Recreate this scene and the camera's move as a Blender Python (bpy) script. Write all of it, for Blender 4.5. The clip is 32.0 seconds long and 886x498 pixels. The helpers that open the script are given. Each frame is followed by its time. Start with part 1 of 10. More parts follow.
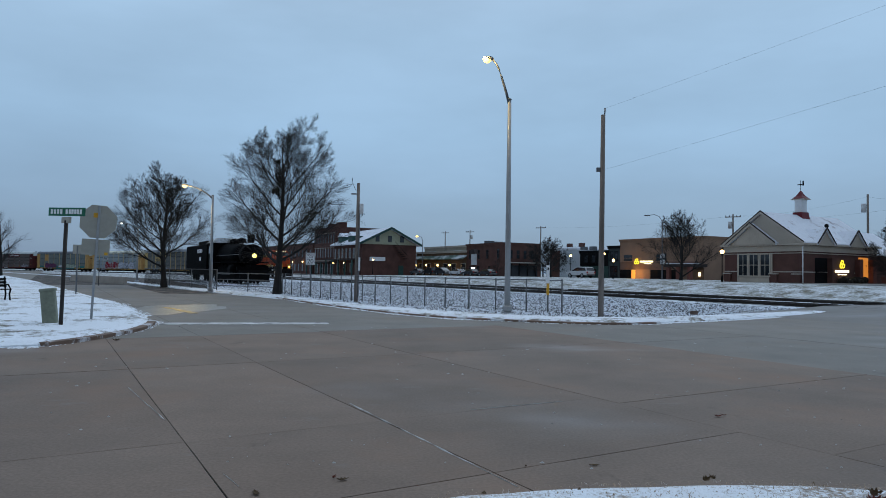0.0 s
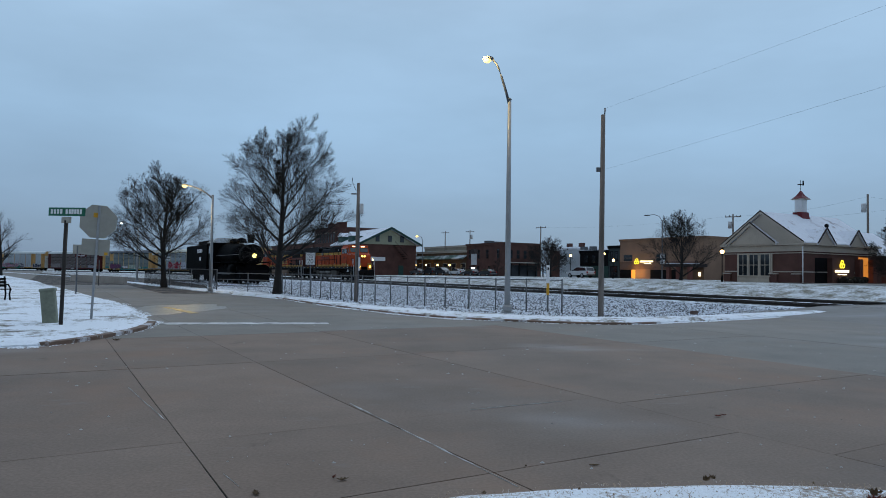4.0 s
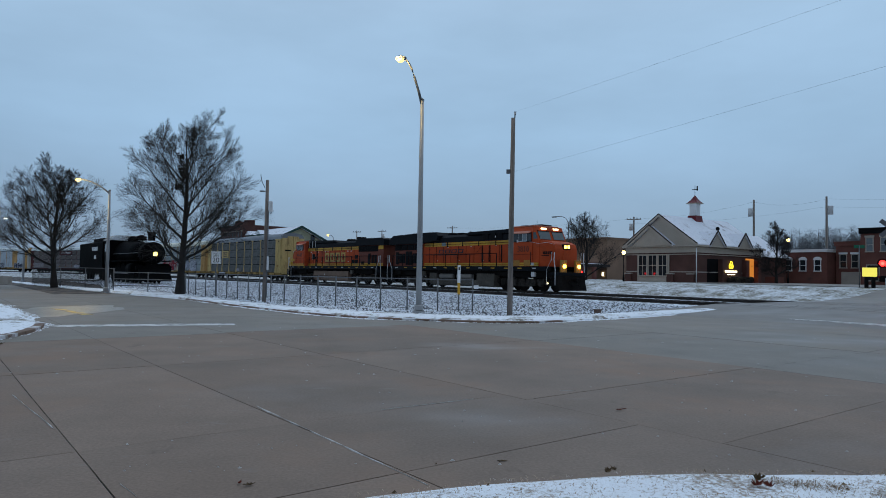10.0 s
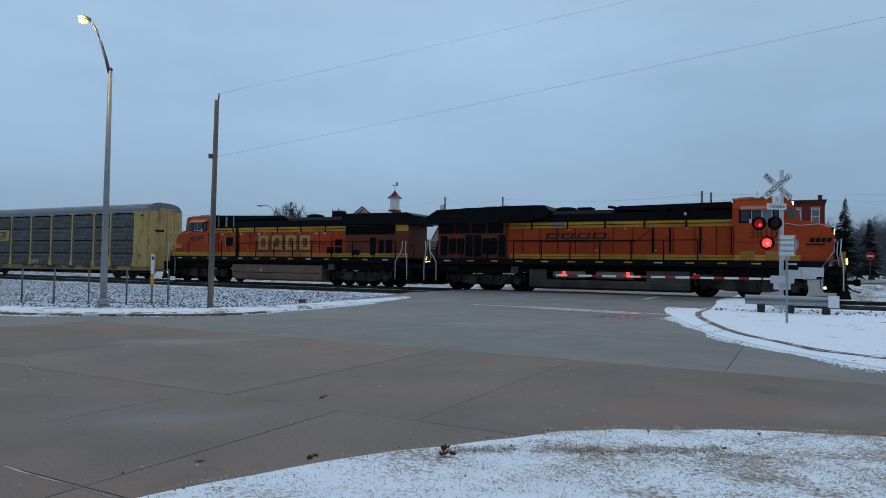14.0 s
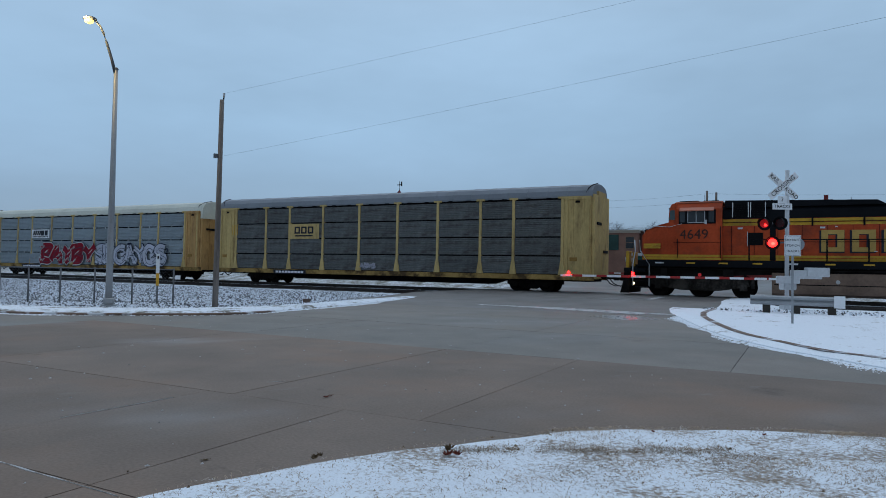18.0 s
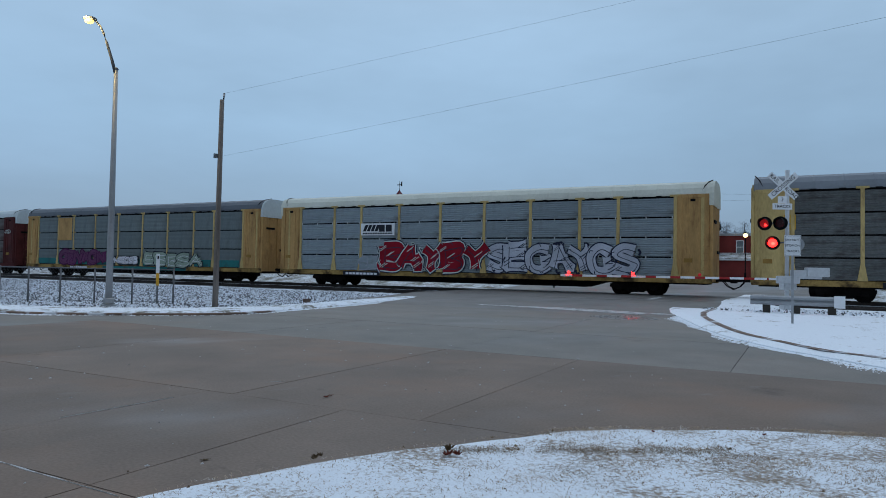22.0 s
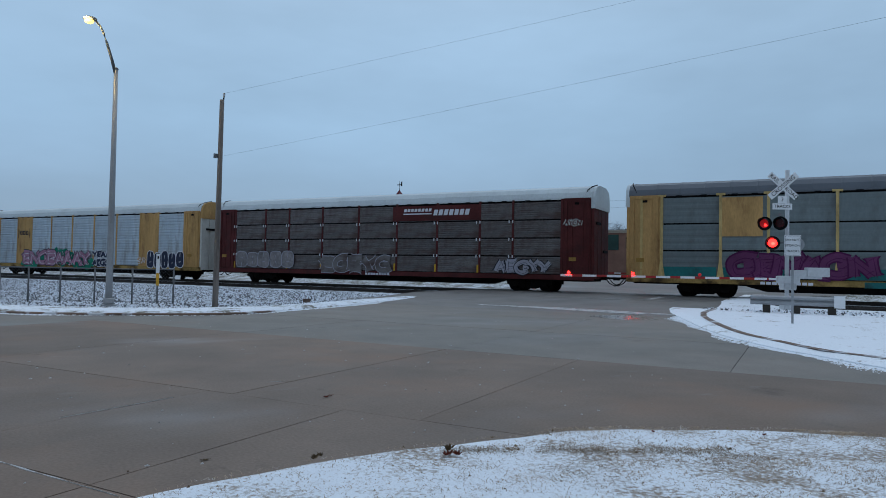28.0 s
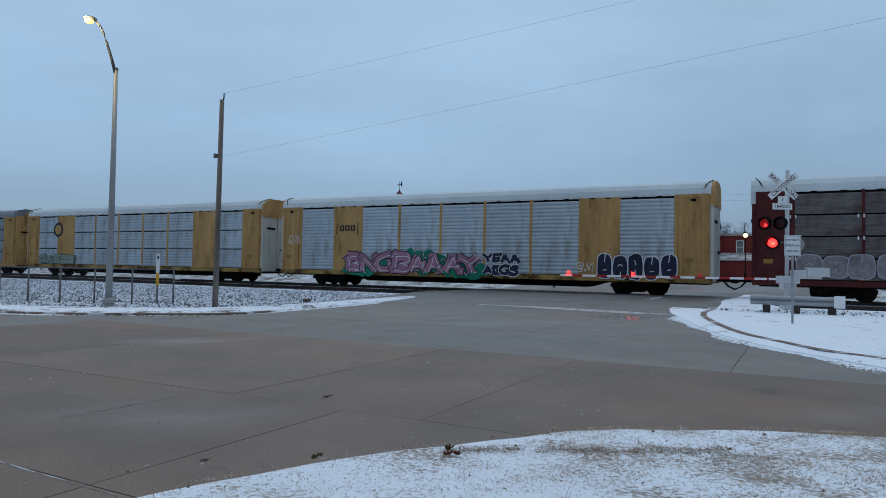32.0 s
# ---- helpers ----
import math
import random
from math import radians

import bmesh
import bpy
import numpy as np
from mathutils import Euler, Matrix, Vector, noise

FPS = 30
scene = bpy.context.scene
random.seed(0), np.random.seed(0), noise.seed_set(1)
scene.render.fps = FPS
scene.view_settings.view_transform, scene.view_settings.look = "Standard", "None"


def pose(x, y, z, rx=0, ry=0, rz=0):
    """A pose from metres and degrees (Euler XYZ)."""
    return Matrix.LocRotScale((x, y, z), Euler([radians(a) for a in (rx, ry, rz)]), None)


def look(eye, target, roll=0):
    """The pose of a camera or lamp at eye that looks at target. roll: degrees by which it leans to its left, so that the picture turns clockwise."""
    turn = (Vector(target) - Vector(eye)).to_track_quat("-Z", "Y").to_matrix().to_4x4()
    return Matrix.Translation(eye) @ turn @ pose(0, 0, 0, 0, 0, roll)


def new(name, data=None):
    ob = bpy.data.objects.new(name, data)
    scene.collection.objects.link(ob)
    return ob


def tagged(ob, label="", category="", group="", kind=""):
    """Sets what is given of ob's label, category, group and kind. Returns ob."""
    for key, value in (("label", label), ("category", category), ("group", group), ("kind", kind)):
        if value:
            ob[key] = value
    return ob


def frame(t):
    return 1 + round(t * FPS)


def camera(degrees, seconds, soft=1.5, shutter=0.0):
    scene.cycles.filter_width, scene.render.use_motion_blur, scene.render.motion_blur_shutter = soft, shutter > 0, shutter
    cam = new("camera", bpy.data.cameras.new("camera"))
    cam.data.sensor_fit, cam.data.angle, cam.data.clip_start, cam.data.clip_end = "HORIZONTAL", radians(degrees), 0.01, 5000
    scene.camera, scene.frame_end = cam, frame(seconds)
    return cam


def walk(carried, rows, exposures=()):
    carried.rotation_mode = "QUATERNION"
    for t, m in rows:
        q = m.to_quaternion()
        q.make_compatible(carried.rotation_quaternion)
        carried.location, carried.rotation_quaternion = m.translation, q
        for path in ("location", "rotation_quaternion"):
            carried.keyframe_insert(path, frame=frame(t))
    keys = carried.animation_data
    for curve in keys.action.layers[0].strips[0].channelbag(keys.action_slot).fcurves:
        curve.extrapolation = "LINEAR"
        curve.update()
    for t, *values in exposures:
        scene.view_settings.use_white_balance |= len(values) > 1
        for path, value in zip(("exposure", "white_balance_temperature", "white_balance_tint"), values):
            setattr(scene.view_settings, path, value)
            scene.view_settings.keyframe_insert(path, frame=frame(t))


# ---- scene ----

# ---- camera on a tripod: it stands still and pans to the right once ----
cam = camera(66.62, 32.0, 0.9)
EYE = (0.0, 0.0, 1.4)
PAN = [(0.0, 0.0, 2.0, -0.85), (3.0, 0.0, 1.996, -0.85), (6.0, 0.0, 1.988, -0.842), (7.0, 0.0, 1.988, -0.842), (7.5, -0.067, 2.005, -0.846),
       (8.0, -0.258, 2.028, -0.85), (8.5, -0.591, 2.033, -0.862), (9.0, -1.551, 2.078, -0.924), (9.5, -4.092, 2.117, -0.923),
       (10.0, -7.489, 2.078, -0.931), (10.5, -11.274, 2.024, -0.927), (11.0, -14.806, 1.998, -0.96), (11.5, -17.834, 1.978, -0.966),
       (12.0, -21.331, 1.945, -1.015), (12.5, -25.679, 1.894, -1.061), (13.0, -29.563, 1.814, -1.017), (13.5, -31.891, 1.744, -0.98),
       (14.0, -32.147, 1.667, -0.971), (14.5, -31.932, 1.653, -1.014), (16.5, -31.772, 1.64, -1.04), (20.0, -31.767, 1.637, -1.044),
       (26.0, -31.767, 1.637, -1.044), (32.0, -31.767, 1.637, -1.044)]
walk(cam, [(t, pose(*EYE, 90 + p, r, y)) for t, y, p, r in PAN])
scene.view_settings.exposure = 0.0

# ---- overcast winter dusk ----
world = bpy.data.worlds.new("dusk")
scene.world = world
world.use_nodes = True
wn, wl = world.node_tree.nodes, world.node_tree.links
wn.clear()
w_out = wn.new("ShaderNodeOutputWorld")
w_bg = wn.new("ShaderNodeBackground")
w_sky = wn.new("ShaderNodeTexSky")
w_sky.sky_type, w_sky.sun_disc, w_sky.sun_elevation, w_sky.sun_rotation = "NISHITA", False, radians(12), radians(200)
w_co = wn.new("ShaderNodeTexCoord")
w_sep = wn.new("ShaderNodeSeparateXYZ")
w_ramp = wn.new("ShaderNodeValToRGB")
w_map = wn.new("ShaderNodeMapping")
w_map.inputs["Scale"].default_value = (1.0, 1.0, 3.2)
w_noise = wn.new("ShaderNodeTexNoise")
w_noise.inputs["Scale"].default_value, w_noise.inputs["Detail"].default_value, w_noise.inputs["Roughness"].default_value = 1.7, 5.0, 0.55
w_var = wn.new("ShaderNodeMapRange")
w_var.inputs["From Min"].default_value, w_var.inputs["From Max"].default_value = 0.3, 0.7
w_var.inputs["To Min"].default_value, w_var.inputs["To Max"].default_value = 0.86, 1.11
w_mul = wn.new("ShaderNodeMix")
w_mul.data_type, w_mul.blend_type, w_mul.inputs["Factor"].default_value = "RGBA", "MULTIPLY", 1.0
w_add = wn.new("ShaderNodeMix")
w_add.data_type, w_add.blend_type, w_add.inputs["Factor"].default_value = "RGBA", "ADD", 0.012
er = w_ramp.color_ramp.elements
er[0].position, er[0].color = 0.0, (0.185, 0.285, 0.43, 1)
er[1].position, er[1].color = 1.0, (0.56, 0.68, 0.86, 1)
for p, c in ((0.08, (0.215, 0.330, 0.49, 1)), (0.20, (0.285, 0.440, 0.625, 1)), (0.34, (0.335, 0.495, 0.68, 1)), (0.6, (0.46, 0.60, 0.78, 1))):
    e = er.new(p)
    e.color = c
wl.new(w_co.outputs["Generated"], w_sep.inputs[0])
wl.new(w_sep.outputs["Z"], w_ramp.inputs[0])
wl.new(w_co.outputs["Generated"], w_map.inputs[0])
wl.new(w_map.outputs[0], w_noise.inputs["Vector"])
wl.new(w_noise.outputs[0], w_var.inputs["Value"])
wl.new(w_ramp.outputs[0], w_mul.inputs[6])
wl.new(w_var.outputs[0], w_mul.inputs[7])
wl.new(w_mul.outputs[2], w_add.inputs[6])
wl.new(w_sky.outputs[0], w_add.inputs[7])
# the sky fades away from the bright quarter, behind the camera
w_dot = wn.new("ShaderNodeVectorMath")
w_dot.operation, w_dot.inputs[1].default_value = "DOT_PRODUCT", (0.34, 0.94, 0.0)
w_side = wn.new("ShaderNodeMapRange")
w_side.interpolation_type = "SMOOTHSTEP"
for key_, val_ in (("From Min", -0.8), ("From Max", 0.5), ("To Min", 0.58), ("To Max", 1.0)):
    w_side.inputs[key_].default_value = val_
w_fade = wn.new("ShaderNodeMix")
w_fade.data_type, w_fade.blend_type, w_fade.inputs["Factor"].default_value = "RGBA", "MULTIPLY", 1.0
wl.new(w_co.outputs["Generated"], w_dot.inputs[0])
wl.new(w_dot.outputs["Value"], w_side.inputs["Value"])
wl.new(w_add.outputs[2], w_fade.inputs[6])
wl.new(w_side.outputs[0], w_fade.inputs[7])
wl.new(w_fade.outputs[2], w_bg.inputs["Color"])
wl.new(w_bg.outputs[0], w_out.inputs["Surface"])
w_bg.inputs["Strength"].default_value = 1.0
sun = new("sun", bpy.data.lights.new("sun", "SUN"))
sun.data.energy, sun.data.angle, sun.data.color = 0.5, radians(60), (0.82, 0.91, 1.0)
sun.matrix_world = look((25, 45, 70), (0, 0, 0))


def street_light(name, place, watts, colour, size=0.25):
    ob = new(name, bpy.data.lights.new(name, "POINT"))
    ob.data.energy, ob.data.color, ob.data.shadow_soft_size = watts, colour, size
    ob.location = place
    return ob


# ---- materials ----
def _mix(nt, blend, a, b, fac=None):
    m = nt.nodes.new("ShaderNodeMix")
    m.data_type, m.blend_type = "RGBA", blend
    for sock, v in ((m.inputs[6], a), (m.inputs[7], b), (m.inputs[0], fac)):
        if v is None:
            continue
        if hasattr(v, "links"):
            nt.links.new(v, sock)
        else:
            sock.default_value = v
    return m.outputs[2]


def _noise(nt, scale, detail=4.0, rough=0.55, stretch=None):
    co = nt.nodes.new("ShaderNodeTexCoord")
    src = co.outputs["Object"]
    if stretch:
        mp = nt.nodes.new("ShaderNodeMapping")
        mp.inputs["Scale"].default_value = stretch
        nt.links.new(src, mp.inputs[0])
        src = mp.outputs[0]
    n = nt.nodes.new("ShaderNodeTexNoise")
    n.inputs["Scale"].default_value, n.inputs["Detail"].default_value, n.inputs["Roughness"].default_value = scale, detail, rough
    nt.links.new(src, n.inputs["Vector"])
    return n.outputs[0]


def _range(nt, src, a, b, c, d):
    r = nt.nodes.new("ShaderNodeMapRange")
    for k, v in (("From Min", a), ("From Max", b), ("To Min", c), ("To Max", d)):
        r.inputs[k].default_value = v
    nt.links.new(src, r.inputs["Value"])
    return r.outputs[0]


MATS = {}


def mat(name, colour, rough=0.6, metal=0.0, var=0.25, big=0.6, fine=14.0, bump=0.15, dirt=None, dirt_at=(0.5, 0.7), dirt_scale=1.2, stretch=None, rand=0.0, bump_dist=0.01, rough_var=0.12, spec=0.28):
    """Paint, stone, metal: base colour with variation at two scales, dirt patches with a shape of their own, and bump."""
    if name in MATS:
        return MATS[name]
    m = bpy.data.materials.new(name)
    MATS[name] = m
    m.use_nodes = True
    nt = m.node_tree
    b = nt.nodes["Principled BSDF"]
    a, f = _noise(nt, big, 4.0, 0.6, stretch), _noise(nt, fine, 3.0, 0.6, stretch)
    va = _range(nt, a, 0.3, 0.7, 1 - var, 1 + var)
    vf = _range(nt, f, 0.3, 0.7, 1 - var * 0.6, 1 + var * 0.6)
    c = _mix(nt, "MULTIPLY", (*colour, 1), va, 1.0)
    c = _mix(nt, "MULTIPLY", c, vf, 1.0)
    if rand:
        oi = nt.nodes.new("ShaderNodeObjectInfo")
        c = _mix(nt, "MULTIPLY", c, _range(nt, oi.outputs["Random"], 0, 1, 1 - rand, 1 + rand), 1.0)
    if dirt:
        dn = _noise(nt, dirt_scale, 6.0, 0.65, stretch)
        c = _mix(nt, "MIX", c, (*dirt, 1), _range(nt, dn, *dirt_at, 0.0, 0.9))
    nt.links.new(c, b.inputs["Base Color"])
    nt.links.new(_range(nt, f, 0.3, 0.7, max(0.03, rough - rough_var), min(1, rough + rough_var)), b.inputs["Roughness"])
    b.inputs["Metallic"].default_value = metal
    b.inputs["Specular IOR Level"].default_value = spec
    if bump:
        bp = nt.nodes.new("ShaderNodeBump")
        bp.inputs["Strength"].default_value, bp.inputs["Distance"].default_value = bump, bump_dist
        nt.links.new(f, bp.inputs["Height"])
        nt.links.new(bp.outputs[0], b.inputs["Normal"])
    return m


def glow(name, colour, strength):
    if name in MATS:
        return MATS[name]
    m = bpy.data.materials.new(name)
    MATS[name] = m
    m.use_nodes = True
    b = m.node_tree.nodes["Principled BSDF"]
    b.inputs["Base Color"].default_value = (*[0.5 * k for k in colour], 1)
    b.inputs["Emission Color"].default_value = (*colour, 1)
    b.inputs["Emission Strength"].default_value = strength
    return m


def glass(name, colour, rough=0.06):
    if name in MATS:
        return MATS[name]
    m = mat(name, colour, rough, 0.0, 0.15, 0.8, 3.0, 0.02, rough_var=0.02)
    m.node_tree.nodes["Principled BSDF"].inputs["Specular IOR Level"].default_value = 0.7
    return m


def snow_mat(name, snow, under, lo, hi, scale, fine, under2=None):
    """Snow over grass, soil or stones, which show through where the noise is low."""
    m = bpy.data.materials.new(name)
    MATS[name] = m
    m.use_nodes = True
    nt = m.node_tree
    b = nt.nodes["Principled BSDF"]
    n1, n2, n3 = _noise(nt, scale, 6.0, 0.65), _noise(nt, fine, 5.0, 0.7), _noise(nt, fine * 4, 3.0, 0.6)
    add = nt.nodes.new("ShaderNodeMath")
    add.operation = "ADD"
    nt.links.new(n1, add.inputs[0])
    nt.links.new(n2, add.inputs[1])
    half = nt.nodes.new("ShaderNodeMath")
    half.operation = "MULTIPLY"
    half.inputs[1].default_value = 0.5
    nt.links.new(add.outputs[0], half.inputs[0])
    u = _mix(nt, "MIX", (*under, 1), (*(under2 or [k * 0.45 for k in under]), 1), _range(nt, n3, 0.4, 0.6, 0, 1))
    s = _mix(nt, "MULTIPLY", (*snow, 1), _range(nt, n3, 0.3, 0.7, 0.93, 1.04), 1.0)
    nt.links.new(_mix(nt, "MIX", u, s, _range(nt, half.outputs[0], lo, hi, 0, 1)), b.inputs["Base Color"])
    b.inputs["Roughness"].default_value = 0.8
    b.inputs["Specular IOR Level"].default_value = 0.25
    bp = nt.nodes.new("ShaderNodeBump")
    bp.inputs["Strength"].default_value, bp.inputs["Distance"].default_value = 0.6, 0.03
    nt.links.new(n2, bp.inputs["Height"])
    nt.links.new(bp.outputs[0], b.inputs["Normal"])
    return m


M_VERGE = snow_mat("snowy_grass_near", (0.86, 0.90, 0.95), (0.42, 0.34, 0.27), 0.405, 0.50, 1.3, 26.0)
M_CORNER = snow_mat("trampled_snow", (0.80, 0.85, 0.91), (0.24, 0.22, 0.18), 0.41, 0.485, 0.55, 4.5)
M_FARSNOW = snow_mat("snowy_grass_far", (0.66, 0.70, 0.74), (0.19, 0.175, 0.125), 0.43, 0.57, 0.9, 7.0)
M_BALLAST = snow_mat("snowy_ballast", (0.74, 0.79, 0.86), (0.10, 0.11, 0.13), 0.43, 0.53, 1.1, 8.0, (0.20, 0.20, 0.21))


def stone_mat(name, stone, snow, share):
    """Loose stones, each with its own grey, some capped with snow."""
    m = bpy.data.materials.new(name)
    MATS[name] = m
    m.use_nodes = True
    nt = m.node_tree
    b = nt.nodes["Principled BSDF"]
    geo = nt.nodes.new("ShaderNodeNewGeometry")
    rnd = geo.outputs["Random Per Island"]
    c = _mix(nt, "MULTIPLY", (*stone, 1), _range(nt, rnd, 0, 1, 0.55, 1.5), 1.0)
    c = _mix(nt, "MIX", c, (*snow, 1), _range(nt, rnd, 1 - share - 0.04, 1 - share + 0.04, 0, 1))
    nt.links.new(c, b.inputs["Base Color"])
    b.inputs["Roughness"].default_value, b.inputs["Specular IOR Level"].default_value = 0.9, 0.15
    return m


M_STONES = stone_mat("loose_stones", (0.15, 0.155, 0.175), (0.74, 0.79, 0.86), 0.6)
M_ISLAND = snow_mat("fresh_snow", (0.84, 0.88, 0.93), (0.26, 0.22, 0.17), 0.365, 0.43, 0.6, 7.0)


def wet_road(name, colour, tint, rand, damp=(0.54, 0.70), wet_rough=0.24, spec=0.36, dry_rough=0.74):
    """Damp concrete: dry patches, darker wet patches with more gloss, fine grain and stains."""
    m = bpy.data.materials.new(name)
    MATS[name] = m
    m.use_nodes = True
    nt = m.node_tree
    b = nt.nodes["Principled BSDF"]
    geo = nt.nodes.new("ShaderNodeNewGeometry")

    def gn(scale, detail, rough, stretch=(1, 1, 1)):
        mp = nt.nodes.new("ShaderNodeMapping")
        mp.inputs["Scale"].default_value = stretch
        nt.links.new(geo.outputs["Position"], mp.inputs[0])
        n = nt.nodes.new("ShaderNodeTexNoise")
        n.inputs["Scale"].default_value, n.inputs["Detail"].default_value, n.inputs["Roughness"].default_value = scale, detail, rough
        nt.links.new(mp.outputs[0], n.inputs["Vector"])
        return n.outputs[0]

    big, mid, fine, wet = gn(0.12, 3, 0.5), gn(0.7, 5, 0.6), gn(38, 3, 0.6), gn(0.22, 4, 0.55, (0.6, 1.0, 1))
    c = _mix(nt, "MIX", (*colour, 1), (*tint, 1), _range(nt, big, 0.38, 0.62, 0, 1))
    c = _mix(nt, "MULTIPLY", c, _range(nt, mid, 0.3, 0.7, 0.84, 1.13), 1.0)
    c = _mix(nt, "MULTIPLY", c, _range(nt, fine, 0.3, 0.7, 0.84, 1.14), 1.0)
    # rusty and pale stains with a shape of their own
    c = _mix(nt, "MIX", c, (colour[0] * 1.12, colour[1] * 0.98, colour[2] * 0.88, 1), _range(nt, gn(0.33, 5, 0.62), 0.52, 0.68, 0, 0.6))
    c = _mix(nt, "MIX", c, (0.24, 0.225, 0.21, 1), _range(nt, gn(1.9, 6, 0.7, (0.5, 1.0, 1)), 0.62, 0.72, 0, 0.5))
    c = _mix(nt, "MULTIPLY", c, (0.55, 0.55, 0.56, 1), _range(nt, gn(1.1, 5, 0.7, (1.0, 0.6, 1)), 0.63, 0.74, 0, 0.7))
    oi = nt.nodes.new("ShaderNodeObjectInfo")
    c = _mix(nt, "MULTIPLY", c, _range(nt, oi.outputs["Random"], 0, 1, 1 - rand, 1 + rand), 1.0)
    wf = _range(nt, wet, *damp, 0, 1)
    c = _mix(nt, "MULTIPLY", c, (0.70, 0.72, 0.75, 1), wf)
    nt.links.new(c, b.inputs["Base Color"])
    nt.links.new(_range(nt, wf, 0, 1, dry_rough, wet_rough), b.inputs["Roughness"])
    b.inputs["Specular IOR Level"].default_value = spec
    bp = nt.nodes.new("ShaderNodeBump")
    bp.inputs["Strength"].default_value, bp.inputs["Distance"].default_value = 0.25, 0.004
    nt.links.new(fine, bp.inputs["Height"])
    nt.links.new(bp.outputs[0], b.inputs["Normal"])
    return m


M_CONC = wet_road("damp_brown_concrete", (0.216, 0.157, 0.120), (0.173, 0.136, 0.111), 0.06, spec=0.30, dry_rough=0.8)
M_GREY = wet_road("damp_grey_concrete", (0.186, 0.172, 0.152), (0.208, 0.184, 0.160), 0.05, (0.52, 0.72), 0.42)
M_JOINT = mat("joint_sealant", (0.030, 0.027, 0.025), 0.85, 0, 0.3, dirt=(0.15, 0.12, 0.10), dirt_at=(0.48, 0.54), dirt_scale=1.2)
M_KERB = mat("kerb_concrete", (0.17, 0.115, 0.088), 0.8, 0, 0.3, 0.9, 20, 0.3, dirt=(0.62, 0.64, 0.68), dirt_at=(0.52, 0.6), dirt_scale=1.6)
M_PAINT = mat("worn_road_paint", (0.52, 0.52, 0.52), 0.6, 0, 0.35, 1.5, 12, 0.1, dirt=(0.15, 0.145, 0.14), dirt_at=(0.50, 0.62), dirt_scale=2.5)
M_GALV = mat("galvanised_steel", (0.33, 0.345, 0.36), 0.5, 0.45, 0.15, 1.0, 18, 0.05)
M_GALVD = mat("dull_galvanised_steel", (0.14, 0.148, 0.16), 0.6, 0.4, 0.2, 1.0, 18, 0.05)
M_WOODP = mat("weathered_pole_wood", (0.19, 0.165, 0.148), 0.9, 0, 0.35, 1.0, 10, 0.5, stretch=(6, 6, 0.5))
M_RAIL = mat("rusty_rail_steel", (0.045, 0.038, 0.034), 0.55, 0.5, 0.25)
M_TIE = mat("creosoted_tie", (0.04, 0.034, 0.03), 0.9, 0, 0.35, 1.0, 8, 0.4)
# also serves the flat sheets that paint the shade of building recesses
M_BLACK = mat("grimy_black_paint_and_shade", (0.007, 0.007, 0.008), 0.65, 0, 0.35, spec=0.06)
M_UNDER = mat("running_gear_grime", (0.010, 0.009, 0.0085), 0.9, 0, 0.5, 1.5, 14, 0.3, spec=0.04)
M_GREYPAINT = mat("pale_grey_paint", (0.52, 0.54, 0.56), 0.5, 0, 0.12, 0.8, 12, 0.05, dirt=(0.33, 0.32, 0.30), dirt_at=(0.58, 0.75))
M_WHITE = mat("white_reflective_sheet", (0.74, 0.76, 0.78), 0.4, 0, 0.08, 0.8, 10, 0.03)
M_INK = mat("black_sign_ink", (0.012, 0.012, 0.014), 0.5, 0, 0.1)
M_RED = mat("red_reflective_sheet", (0.33, 0.022, 0.022), 0.45, 0, 0.12)
M_GREEN = mat("green_sign_sheet", (0.012, 0.13, 0.075), 0.4, 0, 0.1)
M_YELLOW = mat("marker_yellow", (0.62, 0.33, 0.03), 0.5, 0, 0.15)
M_SOOT = mat("sooty_engine_black", (0.0035, 0.0035, 0.004), 0.75, 0, 0.4, spec=0.02)
M_BARK = mat("wet_winter_bark", (0.022, 0.020, 0.019), 0.95, 0, 0.3, 1.0, 9, 0.5)
M_NEST = mat("leaf_nest", (0.016, 0.013, 0.010), 0.95, 0, 0.4)
M_BRICK = mat("red_brick", (0.155, 0.062, 0.05), 0.85, 0, 0.25, 0.5, 9, 0.25, dirt=(0.07, 0.045, 0.04), dirt_at=(0.55, 0.75), dirt_scale=0.5)
M_BRICKD = mat("dark_brown_brick", (0.098, 0.048, 0.040), 0.88, 0, 0.25, 0.5, 9, 0.25)
M_BRICKR = mat("painted_red_brick", (0.21, 0.035, 0.032), 0.75, 0, 0.2, 0.5, 9, 0.2)
M_GREYBRICK = mat("grey_painted_brick", (0.19, 0.165, 0.18), 0.8, 0, 0.2, 0.5, 9, 0.2)
M_TAN = mat("tan_stucco", (0.25, 0.16, 0.112), 0.85, 0, 0.14, 0.3, 10, 0.2)
M_CREAM = mat("cream_trim", (0.44, 0.39, 0.33), 0.65, 0, 0.12, 0.4, 8, 0.08)
M_CREAM2 = mat("pale_green_siding", (0.36, 0.37, 0.27), 0.75, 0, 0.15, 0.4, 8, 0.1)
M_STONE = mat("limestone_band", (0.40, 0.36, 0.32), 0.8, 0, 0.15)
M_DARKROOF = mat("dark_roof_edge", (0.035, 0.025, 0.024), 0.7, 0, 0.2)
M_MAROON = mat("maroon_metal", (0.13, 0.012, 0.018), 0.5, 0, 0.2)
M_SNOWROOF = snow_mat("snow_on_metal_roof", (0.72, 0.76, 0.83), (0.20, 0.13, 0.13), 0.30, 0.46, 0.5, 1.2)
M_GLASSD = glass("dark_window_glass", (0.02, 0.025, 0.03))
M_GLASSL = glass("pale_window_glass", (0.17, 0.20, 0.22))
